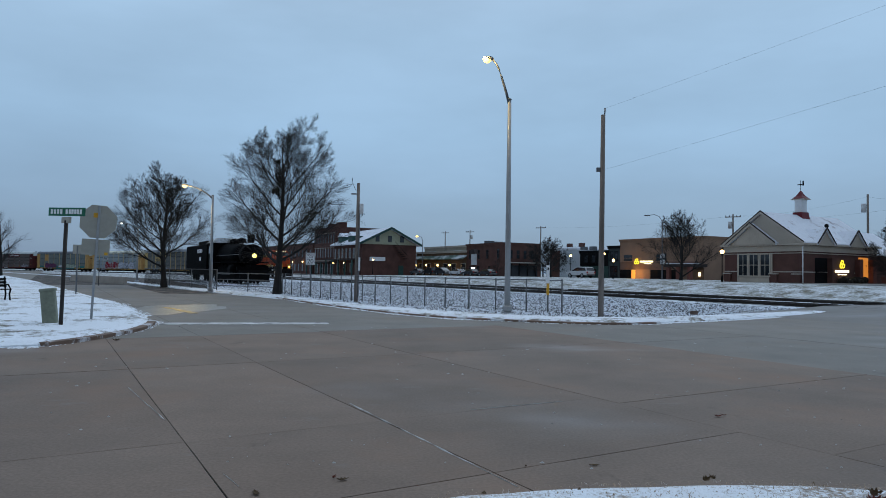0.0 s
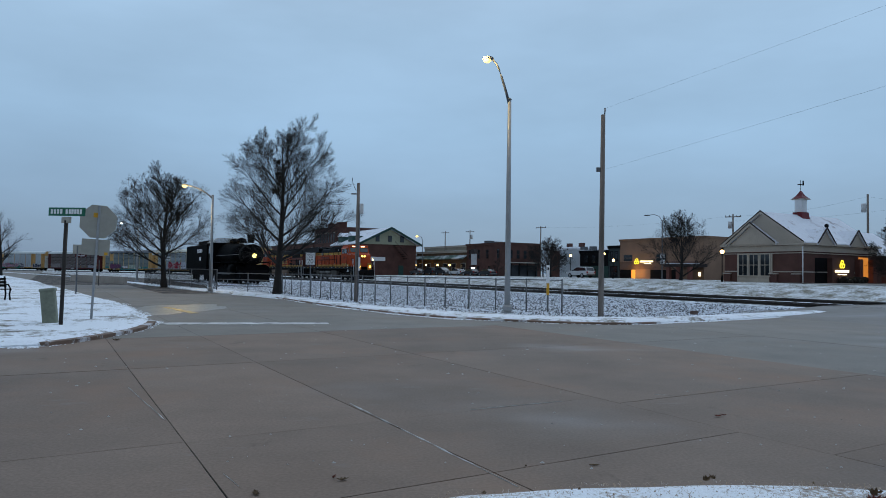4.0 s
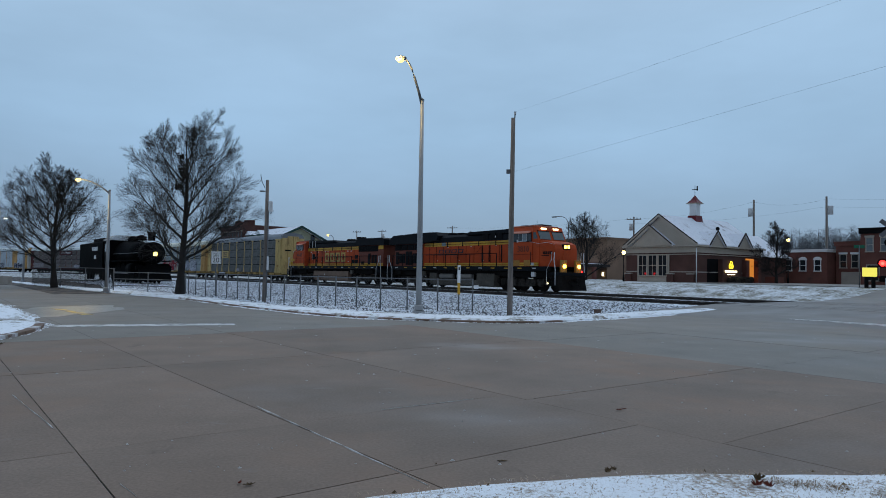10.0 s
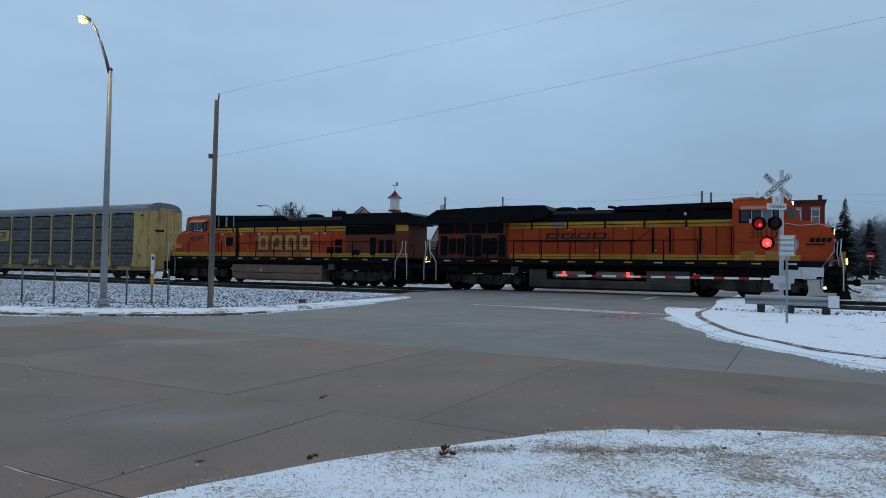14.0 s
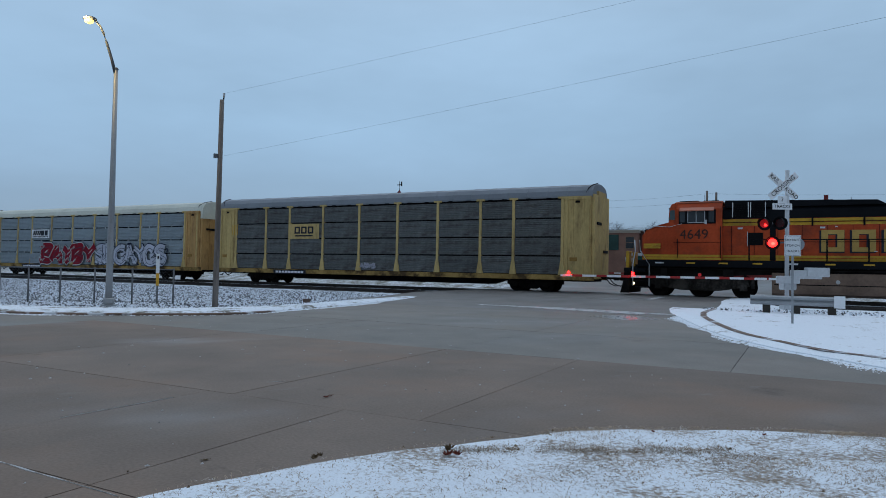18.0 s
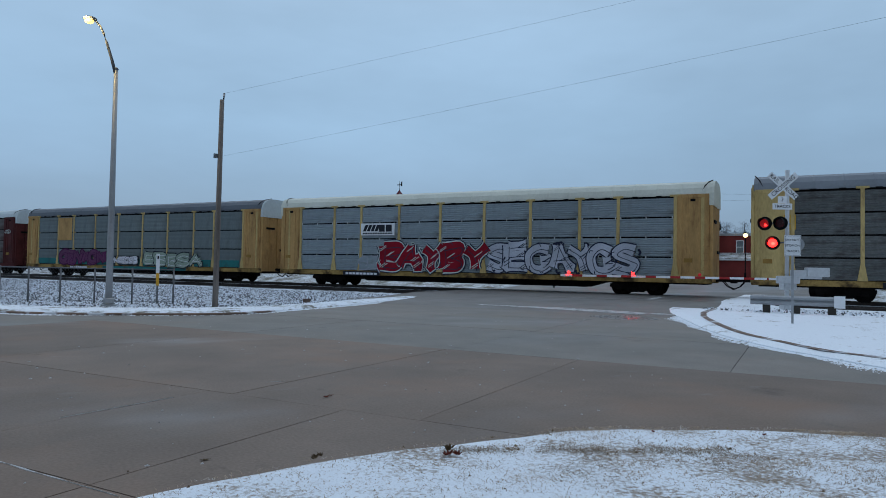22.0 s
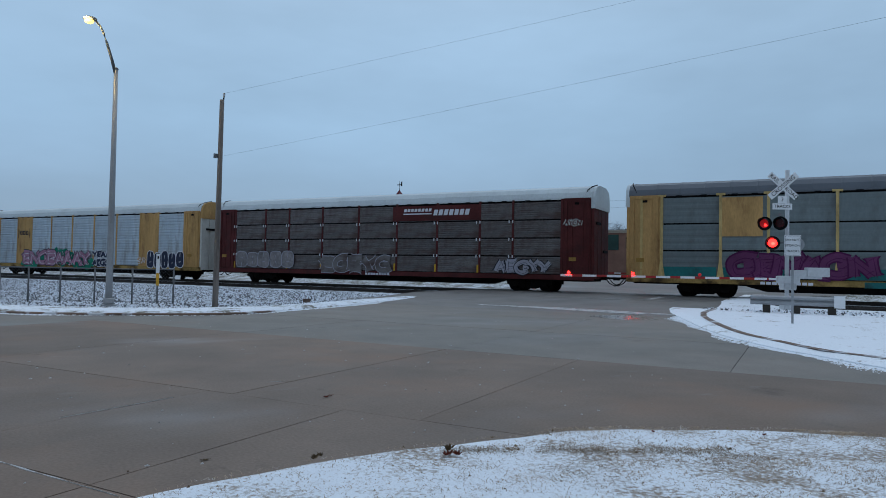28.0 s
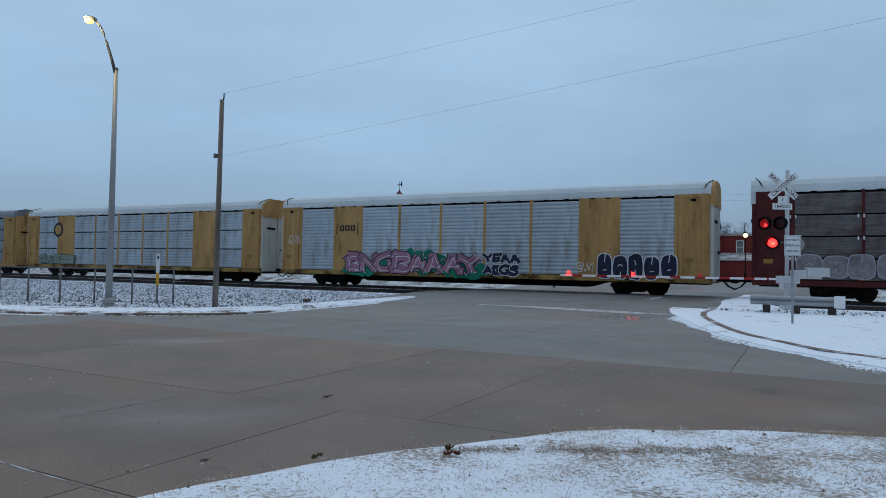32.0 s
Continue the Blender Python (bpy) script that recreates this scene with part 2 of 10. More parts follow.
M_TEAL = mat("dark_green_board", (0.025, 0.065, 0.058), 0.6, 0, 0.25)
M_ASPH = wet_road("far_asphalt", (0.175, 0.165, 0.155), (0.195, 0.18, 0.165), 0.03, (0.46, 0.70), 0.40)
M_WARM = glow("warm_lamp_globe", (1.0, 0.62, 0.22), 7.0)
M_SODIUM = glow("sodium_lamp", (1.0, 0.64, 0.13), 3.2)
M_HEAD = glow("headlight_glow", (1.0, 0.50, 0.06), 11.0)
M_HEADW = glow("number_light_glow", (1.0, 0.80, 0.42), 3.0)
M_REDON = glow("red_signal_lit", (1.0, 0.012, 0.010), 9.0)
M_REDDIM = glow("red_signal_dim", (0.8, 0.01, 0.012), 0.16)
M_ARMLAMP = glow("red_arm_lamp_lit", (1.0, 0.0022, 0.002), 45.0)
M_REDHOT = glow("red_signal_filament", (1.0, 0.05, 0.035), 7.0)
M_REDLENS = mat("red_lens_dark", (0.05, 0.005, 0.006), 0.2, 0, 0.1)

# ---- the railway's own axes: s runs along the track away from the crossing, d across it away from the camera ----
AL = radians(59.8)
N2 = Vector((math.sin(AL), math.cos(AL)))
U2 = Vector((-math.cos(AL), math.sin(AL)))
YAW = -59.8


def W(s, d, z=0.0):
    p = N2 * d + U2 * s
    return Vector((p.x, p.y, z))


def along(s, d, z=0.0, turn=0.0):
    """A pose whose local x runs towards -s (the way the train goes) and local y towards +d."""
    p = W(s, d, z)
    return pose(p.x, p.y, p.z, 0, 0, YAW + turn)


# ---- mesh helpers ----
def box(bm, x0, x1, y0, y1, z0, z1, bevel=0.0):
    v = [bm.verts.new((x, y, z)) for z in (z0, z1) for x, y in ((x0, y0), (x1, y0), (x1, y1), (x0, y1))]
    fs = [bm.faces.new([v[i] for i in f]) for f in ((3, 2, 1, 0), (4, 5, 6, 7), (0, 1, 5, 4), (1, 2, 6, 5), (2, 3, 7, 6), (3, 0, 4, 7))]
    if bevel:
        bmesh.ops.bevel(bm, geom=list({e for f in fs for e in f.edges}), offset=bevel, segments=1, affect="EDGES")
    return v


def prism(bm, pts, z0, z1):
    """A closed outline in x, y raised from z0 to z1."""
    a = [bm.verts.new((p[0], p[1], z0)) for p in pts]
    b = [bm.verts.new((p[0], p[1], z1)) for p in pts]
    n = len(pts)
    bm.faces.new(a[::-1])
    bm.faces.new(b)
    for i in range(n):
        bm.faces.new((a[i], a[(i + 1) % n], b[(i + 1) % n], b[i]))


def profile(bm, pts, y0, y1, axis="y"):
    """A closed outline in x, z (or y, z) drawn out along y (or x)."""
    if axis == "y":
        a, b = [bm.verts.new((p[0], y0, p[1])) for p in pts], [bm.verts.new((p[0], y1, p[1])) for p in pts]
    else:
        a, b = [bm.verts.new((y0, p[0], p[1])) for p in pts], [bm.verts.new((y1, p[0], p[1])) for p in pts]
    n = len(pts)
    bm.faces.new(a)
    bm.faces.new(b[::-1])
    for i in range(n):
        bm.faces.new((a[(i + 1) % n], a[i], b[i], b[(i + 1) % n]))


def tube(bm, pts, radii, seg=8, caps=True):
    """A round bar through the points."""
    pts = [Vector(p) for p in pts]
    if not hasattr(radii, "__len__"):
        radii = [radii] * len(pts)
    rings = []
    for i, p in enumerate(pts):
        t = (pts[min(i + 1, len(pts) - 1)] - pts[max(i - 1, 0)]).normalized()
        a = t.cross(Vector((0, 0, 1)) if abs(t.z) < 0.95 else Vector((1, 0, 0))).normalized()
        b = t.cross(a)
        rings.append([bm.verts.new(p + (a * math.cos(k * math.tau / seg) + b * math.sin(k * math.tau / seg)) * radii[i]) for k in range(seg)])
    for r0, r1 in zip(rings, rings[1:]):
        for k in range(seg):
            f = bm.faces.new((r0[k], r0[(k + 1) % seg], r1[(k + 1) % seg], r1[k]))
            f.smooth = seg > 5
    if caps:
        bm.faces.new(rings[0][::-1])
        bm.faces.new(rings[-1])


def ball(bm, c, r, seg=10, flat=1.0):
    bmesh.ops.create_uvsphere(bm, u_segments=seg, v_segments=max(4, seg // 2), radius=r, matrix=Matrix.Translation(c) @ Matrix.Diagonal((1, 1, flat, 1)))


def mesh_of(bm, name, material):
    bmesh.ops.recalc_face_normals(bm, faces=bm.faces)
    me = bpy.data.meshes.new(name)
    bm.to_mesh(me)
    bm.free()
    if material:
        me.materials.append(material)
    return me


def part(name, bm, material, parent=None, label=""):
    ob = new(name, bm if isinstance(bm, bpy.types.Mesh) else mesh_of(bm, name, material))
    if parent:
        ob.parent = parent
    if label:
        ob["label"] = label
    return ob


def thing(name, m, label, category, group=""):
    ob = new(name)
    ob.empty_display_size = 0.2
    ob.matrix_world = m
    return tagged(ob, label, category, group)


def B():
    return bmesh.new()


def boxpart(name, parent, material, *dims, bevel=0.0, label=""):
    bm = B()
    box(bm, *dims, bevel=bevel)
    return part(name, bm, material, parent, label)


def tubepart(name, parent, material, pts, r, seg=8, label=""):
    bm = B()
    tube(bm, pts, r, seg)
    return part(name, bm, material, parent, label)


def lettering(name, text, size, material, parent, m, label=""):
    """Raised letters; m places them in the parent's space, letters in local x, y."""
    cu = bpy.data.curves.new(name, "FONT")
    cu.body, cu.size, cu.extrude, cu.align_x, cu.align_y = text, size, 0.003, "CENTER", "CENTER"
    cu.resolution_u = 3
    tmp = bpy.data.objects.new("tmp", cu)
    scene.collection.objects.link(tmp)
    me = bpy.data.meshes.new_from_object(tmp.evaluated_get(bpy.context.evaluated_depsgraph_get()))
    bpy.data.objects.remove(tmp)
    me.materials.clear()
    me.materials.append(material)
    ob = part(name, me, None, parent, label)
    ob.matrix_basis = m
    return ob


FACE = Matrix(((1, 0, 0, 0), (0, 0, -1, 0), (0, 1, 0, 0), (0, 0, 0, 1)))  # turns x, y drawings to face -y

# ---- ground, roads, verges ----
def ground_height(s, d):
    """Flat by the junction, rising to the street beyond the tracks."""
    k = min(1.0, max(0.0, (d - 43.0) / 7.0))
    far = min(1.0, max(0.0, (s - 95.0) / 40.0)) * 0.45
    return -0.04 + (0.94 - far) * k * k * (3 - 2 * k)


def make_ground():
    ss = [-2500, -1200, -600, -300, -150, -80, -50] + list(range(-40, 61, 5)) + [70, 80, 95, 110, 125, 140, 160, 200, 300, 500, 900, 1500, 2500]
    dd = [-2500, -1200, -600, -300, -150, -80, -40, -20, 0, 20, 30, 40, 43, 44, 45, 46, 47, 48, 49, 50, 55, 60, 70, 80, 100, 150, 300, 600, 1200, 2500]
    verts = [W(s, d, ground_height(s, d) + (0.05 * noise.noise((s * 0.2, d * 0.2, 0)) if 43 < d < 60 and abs(s) < 60 else 0)) for s in ss for d in dd]
    n = len(dd)
    faces = [(i * n + j, (i + 1) * n + j, (i + 1) * n + j + 1, i * n + j + 1) for i in range(len(ss) - 1) for j in range(n - 1)]
    me = bpy.data.meshes.new("ground")
    me.from_pydata(verts, [], faces)
    me.materials.append(M_FARSNOW)
    tagged(new("ground", me), "snow-dusted winter grass around the railway", "ground", kind="structure")


make_ground()


def raised(name, pts, z, skirt, material, label, kind="structure", cut=0.35):
    """A raised piece of ground with a sloping edge; its top is cut fine and gently uneven."""
    bm = B()
    pts = [Vector((p[0], p[1], 0)) for p in pts]
    n = len(pts)
    area = sum(pts[i].x * pts[(i + 1) % n].y - pts[(i + 1) % n].x * pts[i].y for i in range(n))
    if area < 0:
        pts.reverse()
    inner = []
    for i in range(n):
        e0, e1 = (pts[i] - pts[i - 1]).normalized(), (pts[(i + 1) % n] - pts[i]).normalized()
        t = (e0 + e1).normalized()
        inner.append(pts[i] + Vector((-t.y, t.x, 0)) * skirt)
    o = [bm.verts.new((p.x, p.y, -0.05)) for p in pts]
    a = [bm.verts.new((p.x, p.y, z * 0.35)) for p in pts]
    b = [bm.verts.new((p.x, p.y, z)) for p in inner]
    for i in range(n):
        j = (i + 1) % n
        bm.faces.new((o[i], o[j], a[j], a[i]))
        bm.faces.new((a[i], a[j], b[j], b[i]))
    top = bm.faces.new(b)
    bmesh.ops.triangulate(bm, faces=[top])
    ob = part(name, bm, material)
    return tagged(ob, label, name.split("_")[0], kind=kind)


def smooth_line(pts, step=0.5, jitter=0.0):
    """Points of a rounded line through the given ones."""
    out = []
    p = [Vector((*q, 0)) for q in pts]
    for i in range(len(p) - 1):
        a, b, c, d = p[max(i - 1, 0)], p[i], p[i + 1], p[min(i + 2, len(p) - 1)]
        k = max(1, int((c - b).length / step))
        for j in range(k):
            t = j / k
            q = 0.5 * ((2 * b) + (c - a) * t + (2 * a - 5 * b + 4 * c - d) * t * t + (3 * b - a - 3 * c + d) * t ** 3)
            jt = jitter * noise.noise((q.x * 2.1, q.y * 2.1, 3.3))
            out.append((q.x + jt, q.y + jt))
    out.append((p[-1].x, p[-1].y))
    return out


# the near verge on which the tripod stands
near_edge = smooth_line([(-3.2, 1.4), (-1.6, 3.0), (-0.06, 4.1), (0.45, 4.29), (1.1, 4.40), (1.7, 4.5), (2.73, 4.48), (3.4, 4.42), (4.25, 4.27), (5.31, 3.69), (6.23, 2.9), (7.4, 1.6), (9.0, -0.6), (12.0, -5.0)], 0.12, 0.05)
raised("verge_near", near_edge + [(12, -14), (-14, -14), (-14, 1.0), (-6, 0.9)], 0.07, 0.16, M_VERGE, "snow-covered grass verge with brown tufts showing")

# the corner with the signs
left_edge = smooth_line([(-60, 2.0), (-20, 9.0), (-10.5, 11.0), (-7.55, 11.57), (-7.06, 11.9), (-6.95, 12.6), (-6.87, 13.5), (-6.87, 14.9), (-7.24, 16.66), (-8.37, 18.98), (-10.6, 22.9), (-12.9, 26.5), (-17.9, 33.8), (-22.3, 40.2), (-30.9, 52.4), (-39, 64.3), (-66, 101)], 0.5, 0.08)
raised("verge_corner", left_edge + [(-150, 190), (-150, 2)], 0.10, 0.25, M_CORNER, "snow-covered street corner")

# the verge between the road and the tracks
far_edge = smooth_line([(-96, 147), (-51.8, 94.6), (-25.5, 57.1), (-14.15, 40.9), (-8.3, 33.6), (-5.65, 28.94), (-4.05, 26.3), (-1.57, 22.58), (0.3, 20.75), (2.42, 19.7), (3.78, 19.3), (5.2, 19.3), (6.9, 20.3), (9.3, 21.9), (13.2, 25.0), (17.6, 28.4), (20.2, 30.6)], 0.5, 0.08)
back = [(21.0, 32.0), (17.4, 29.7), (12.4, 25.9), (8.6, 23.1), (6.6, 21.9), (4.5, 21.5), (2.2, 22.2), (0.2, 23.6), (-2.6, 26.6), (-5.3, 30.6), (-8.9, 36.6), (-16, 46.5), (-27, 61), (-53, 97), (-98, 150.5)]


def raised_strip(name, front_line, back_line, z, skirt, material, label):
    """A raised band of ground between two lines that run side by side."""
    def nearest(p):
        best = None
        for a, b in zip(back_line, back_line[1:]):
            a, b = Vector(a), Vector(b)
            t = max(0.0, min(1.0, (p - a).dot(b - a) / (b - a).length_squared))
            q = a + (b - a) * t
            if best is None or (q - p).length < (best - p).length:
                best = q
        return best
    bm = B()
    rows_ = []
    for p in front_line:
        p = Vector(p)
        q = nearest(p)
        e = (q - p).normalized()
        k = min(skirt, (q - p).length * 0.3)
        mid = (p + q) / 2
        up = z + 0.03 * noise.noise((mid.x * 0.9, mid.y * 0.9, 2.0))
        rows_.append([bm.verts.new((v.x, v.y, h)) for v, h in ((p, -0.05), (p, z * 0.35), (p + e * k, z), (mid, up), (q - e * k, z * 0.8), (q + e * 0.15, 0.0))])
    for r0, r1 in zip(rows_, rows_[1:]):
        for k in range(5):
            bm.faces.new((r0[k], r1[k], r1[k + 1], r0[k + 1]))
    return tagged(part(name, bm, material), label, name.split("_")[0], kind="structure")


raised_strip("verge_trackside", far_edge, back[::-1], 0.09, 0.16, M_CORNER, "snowy verge between the road and the railway")


def ballast_field():
    """Stony ground with a dusting of snow from the verge to the tracks, and its loose stones."""
    bm = B()
    front = [(27.0, 31.0), (21.0, 31.6)] + [(x, y - 0.35) for x, y in back[1:12]]
    rear = [W(60, 43), W(40, 43), W(17.0, 43), W(16.8, 35)]
    rear = [W(110, 43)] + rear
    f = bm.faces.new([bm.verts.new((x, y, 0.012)) for x, y in front] + [bm.verts.new((p.x, p.y, 0.012)) for p in ([W(110, 20)] + rear)])
    bmesh.ops.triangulate(bm, faces=[f])
    tagged(part("ballast_ground", bm, M_BALLAST), "stony railway ground dusted with snow", "ground", kind="structure")
    rng = random.Random(19)
    vs, fs = [], []
    for k in range(62000):
        s, d = 14.5 + 62 * rng.random() ** 1.35, rng.uniform(11.5, 28.7)
        p = W(s, d)
        # keep behind the verge
        i = next((j for j in range(len(back) - 1) if back[j + 1][0] <= p.x <= back[j][0]), None)
        if i is None:
            continue
        (x0, y0), (x1, y1) = back[i], back[i + 1]
        if p.y < y0 + (y1 - y0) * (p.x - x0) / (x1 - x0) + 0.1:
            continue
        r = rng.uniform(0.018, 0.052)
        a = rng.uniform(0, 6.28)
        b = len(vs)
        for q in range(4):
            vs.append((p.x + r * 1.3 * math.cos(a + q * 1.57), p.y + r * math.sin(a + q * 1.57), 0.005))
        vs.append((p.x + rng.uniform(-0.3, 0.3) * r, p.y + rng.uniform(-0.3, 0.3) * r, 0.012 + r * rng.uniform(0.7, 1.2)))
        fs += [(b, b + 1, b + 4), (b + 1, b + 2, b + 4), (b + 2, b + 3, b + 4), (b + 3, b, b + 4)]
    for k in range(3200):
        p = W(rng.uniform(-26, 3.2), rng.uniform(25.8, 28.6))
        r = rng.uniform(0.03, 0.08)
        a = rng.uniform(0, 6.28)
        b = len(vs)
        for q in range(4):
            vs.append((p.x + r * 1.3 * math.cos(a + q * 1.57), p.y + r * math.sin(a + q * 1.57), 0.05))
        vs.append((p.x, p.y, 0.09 + r * rng.uniform(0.5, 1.0)))
        fs += [(b, b + 1, b + 4), (b + 1, b + 2, b + 4), (b + 2, b + 3, b + 4), (b + 3, b, b + 4)]
    me = bpy.data.meshes.new("loose_ballast")
    me.from_pydata(vs, [], fs)
    me.materials.append(M_STONES)
    tagged(new("loose_ballast", me), "loose grey ballast stones with snow between", "stones", kind="stuff")


ballast_field()

# the kerbed island by the crossing signal
isl_edge = smooth_line([(27.2, 21.3), (25.0, 20.9), (23.2, 19.6), (20.0, 16.75), (17.05, 13.7), (13.6, 9.95), (12.05, 7.6), (11.45, 6.2), (10.95, 4.6), (11.1, 2.0), (12.6, -3), (16.6, -10)], 0.4, 0.06)
raised("verge_island", isl_edge + [(60, -40), (52, -20)], 0.09, 0.3, M_ISLAND, "snow-covered island beside the crossing signal")


def kerb(name, line, z0, z1, width, parent_label):
    root = thing(name, Matrix(), parent_label, "kerb")
    root["kind"] = "structure"
    pts = [Vector((*p, 0)) for p in line]
    step = 6
    for i in range(0, len(pts) - 1, step):
        seg = pts[i:i + step + 1]
        if len(seg) < 2:
            break
        bm = B()
        rows = []
        for k, p in enumerate(seg):
            t = (seg[min(k + 1, len(seg) - 1)] - seg[max(k - 1, 0)]).normalized()
            nrm = Vector((-t.y, t.x, 0))
            q = p + (t * 0.012 if k == 0 else -t * 0.012 if k == len(seg) - 1 else Vector())
            rows.append([bm.verts.new((q.x + nrm.x * o, q.y + nrm.y * o, z)) for o, z in ((0, z0), (0.02, z1 - 0.02), (0.05, z1), (width, z1), (width, z0))])
        for r0, r1 in zip(rows, rows[1:]):
            for k in range(4):
                bm.faces.new((r0[k], r1[k], r1[k + 1], r0[k + 1]))
        bm.faces.new(rows[0])
        bm.faces.new(rows[-1][::-1])
        part("kerb_stone", bm, M_KERB, root)


kerb("kerb_island", smooth_line([(26.0, 19.2), (23.0, 16.74), (19.42, 14.68), (18.2, 13.8), (17.3, 13.1), (15.1, 11.0), (13.45, 9.2), (12.5, 7.7), (11.85, 6.5), (11.65, 5.2)][::-1], 0.35), -0.05, 0.10, -0.13, "bare concrete kerb round the snowy island")
kerb("kerb_trackside", smooth_line([(-8.3, 33.5), (-5.65, 28.8), (-4.05, 26.15), (-1.57, 22.45), (0.3, 20.6), (2.42, 19.55), (3.78, 19.1), (5.2, 19.1), (6.4, 19.75)], 0.4), -0.05, 0.06, 0.10, "worn concrete kerb of the far road edge")
kerb("kerb_corner", smooth_line([(-7.06, 11.9), (-6.9, 12.6), (-6.82, 13.5), (-6.82, 14.9), (-7.15, 16.4), (-7.6, 17.6)], 0.4), -0.05, 0.07, -0.14, "worn concrete kerb of the sign corner")


def make_road():
    """The junction's concrete slabs with open joints."""
    base = B()
    pts = [W(-60, -30), W(-60, 27), W(4, 27), W(17, 27), W(60, 20), W(260, -20), W(260, -60), W(40, -40)]
    f = base.faces.new([base.verts.new((p.x, p.y, -0.009)) for p in pts])
    bmesh.ops.triangulate(base, faces=[f])
    road = tagged(part("road", base, M_JOINT), "damp concrete road junction with open slab joints", "road", kind="structure")
    rng = random.Random(5)
    ds = [-30, -25.5, -21, -16.5, -12, -8, -4.6, -1.8, 0.98, 2.74, 5.42, 10.4, 14.6, 18.7, 22.8, 27]
    for i in range(len(ds) - 1):
        if ds[i] < -1.9:
            ss = [2.0, 5.85, 10.5, 15.5, 20.5, 26, 32, 38, 45, 60, 80, 100, 130, 170, 260]
            if ds[i] < -12.5:
                ss = ss[1:]
        elif ds[i] < 5.4:
            ss = [-14, -9.5, -5, -0.6, 3.95, 5.8, 10.3, 14.8, 19.5, 24, 29, 35, 42, 50, 60]
        elif ds[i] < 10:
            ss = [-45, -38, -31, -25, -19, -14, -8.6, -3, 3.1, 5.45, 10.3, 15, 20, 25, 32, 40]
        else:
            ss = [-45, -38, -31, -25, -19, -14, -8.6, -4, 0.9, 5.4, 10.2, 15, 20, 25, 32]
        for j in range(len(ss) - 1):
            g = 0.003
            c = [(ss[j] + g, ds[i] + g), (ss[j + 1] - g, ds[i] + g), (ss[j + 1] - g, ds[i + 1] - g), (ss[j] + g, ds[i + 1] - g)]
            if ds[i] > 26.9:
                continue
            bm = B()
            dz = rng.uniform(-0.003, 0.0)
            ring = []
            for k in range(4):
                a, b = Vector(c[k]), Vector(c[(k + 1) % 4])
                m = max(2, int((b - a).length / 0.35))
                e = (b - a).normalized()
                nrm = Vector((-e.y, e.x))
                for q in range(m):
                    p = a + (b - a) * q / m
                    p += nrm * (0.0025 + 0.004 * noise.noise((p.x * 3, p.y * 3, k)))
                    w = W(p.x, p.y)
                    ring.append((w.x, w.y))
            lo = [bm.verts.new((x, y, -0.03)) for x, y in ring]
            hi = [bm.verts.new((x, y, dz)) for x, y in ring]
            bm.faces.new(hi)
            for k in range(len(ring)):
                bm.faces.new((lo[k], lo[(k + 1) % len(ring)], hi[(k + 1) % len(ring)], hi[k]))
            brown = ds[i] < 10.3 and ss[j] < 14.7 and ds[i] > -14
            part("slab", bm, M_CONC if brown else M_GREY, road)


make_road()


def crossing_road():
    """The road that goes over the tracks and joins the street behind them."""
    def z(d):
        for (a, za), (b, zb) in zip(ramp, ramp[1:]):
            if d <= b:
                return za + (zb - za) * max(0, d - a) / (b - a)
        return ramp[-1][1]
    ramp = [(22, -0.010), (26, 0.05), (28.8, 0.188), (40, 0.188), (44, 0.35), (50, 0.93), (80, 0.93)]
    bm = B()
    rows = []
    for d in [22, 24, 26, 27.5, 29, 31, 34, 37, 40, 42, 44, 46, 48, 50, 54, 60, 70, 79]:
        l, r = (17.0, 2.4 if d < 41 else -2.0) if d > 25 else (17.5, 1.0)
        if d > 50:
            l, r = 36.0, -60.0
        rows.append([bm.verts.new(W(s, d, z(d) + 0.012)) for s in (l, (l + r) / 2, r)])
    for r0, r1 in zip(rows, rows[1:]):
        for k in range(2):
            bm.faces.new((r0[k], r0[k + 1], r1[k + 1], r1[k]))
    tagged(part("road_crossing", bm, M_ASPH), "damp asphalt road leading over the railway crossing", "road", kind="structure")
    bm = B()
    rows = []
    for d in [25.2, 26, 27.5, 29, 31, 34, 37, 40, 40.9]:
        wob = 0.5 * noise.noise((d * 0.6, 0.0, 5.0))
        rows.append([bm.verts.new(W(s, d, zz)) for s, zz in ((2.9 + wob, z(d) + 0.016), (2.0 + wob, z(d) + 0.045), (1.0 + wob, z(d) * 0.7 + 0.03), (-0.6 + wob, 0.0))])
    for r0, r1 in zip(rows, rows[1:]):
        for k in range(3):
            bm.faces.new((r0[k], r0[k + 1], r1[k + 1], r1[k]))
    tagged(part("verge_crossing", bm, M_ISLAND), "snow bank along the edge of the crossing road", "verge", kind="structure")
    paint = [("stop_line", W(4.6, 22.6), W(11.2, 24.1), 0.55)]
    for name, a, b, wd in paint:
        t = (b - a).normalized()
        nn = Vector((-t.y, t.x, 0)) * wd / 2
        bm = B()
        prism(bm, [a - nn, b - nn, b + nn, a + nn], 0.0, 0.03)
        tagged(part("stop_line", bm, M_PAINT), "worn white stop line on the damp road", "road marking", kind="structure")


crossing_road()


def marking(a, b, wd, z0, z1):
    a, b = Vector((*a, 0)), Vector((*b, 0))
    t = (b - a).normalized()
    nn = Vector((-t.y, t.x, 0)) * wd / 2
    bm = B()
    prism(bm, [a - nn, b - nn, b + nn, a + nn], z0, z1)
    tagged(part("road_marking", bm, M_PAINT), "worn white painted line on the damp road", "road marking", kind="structure")


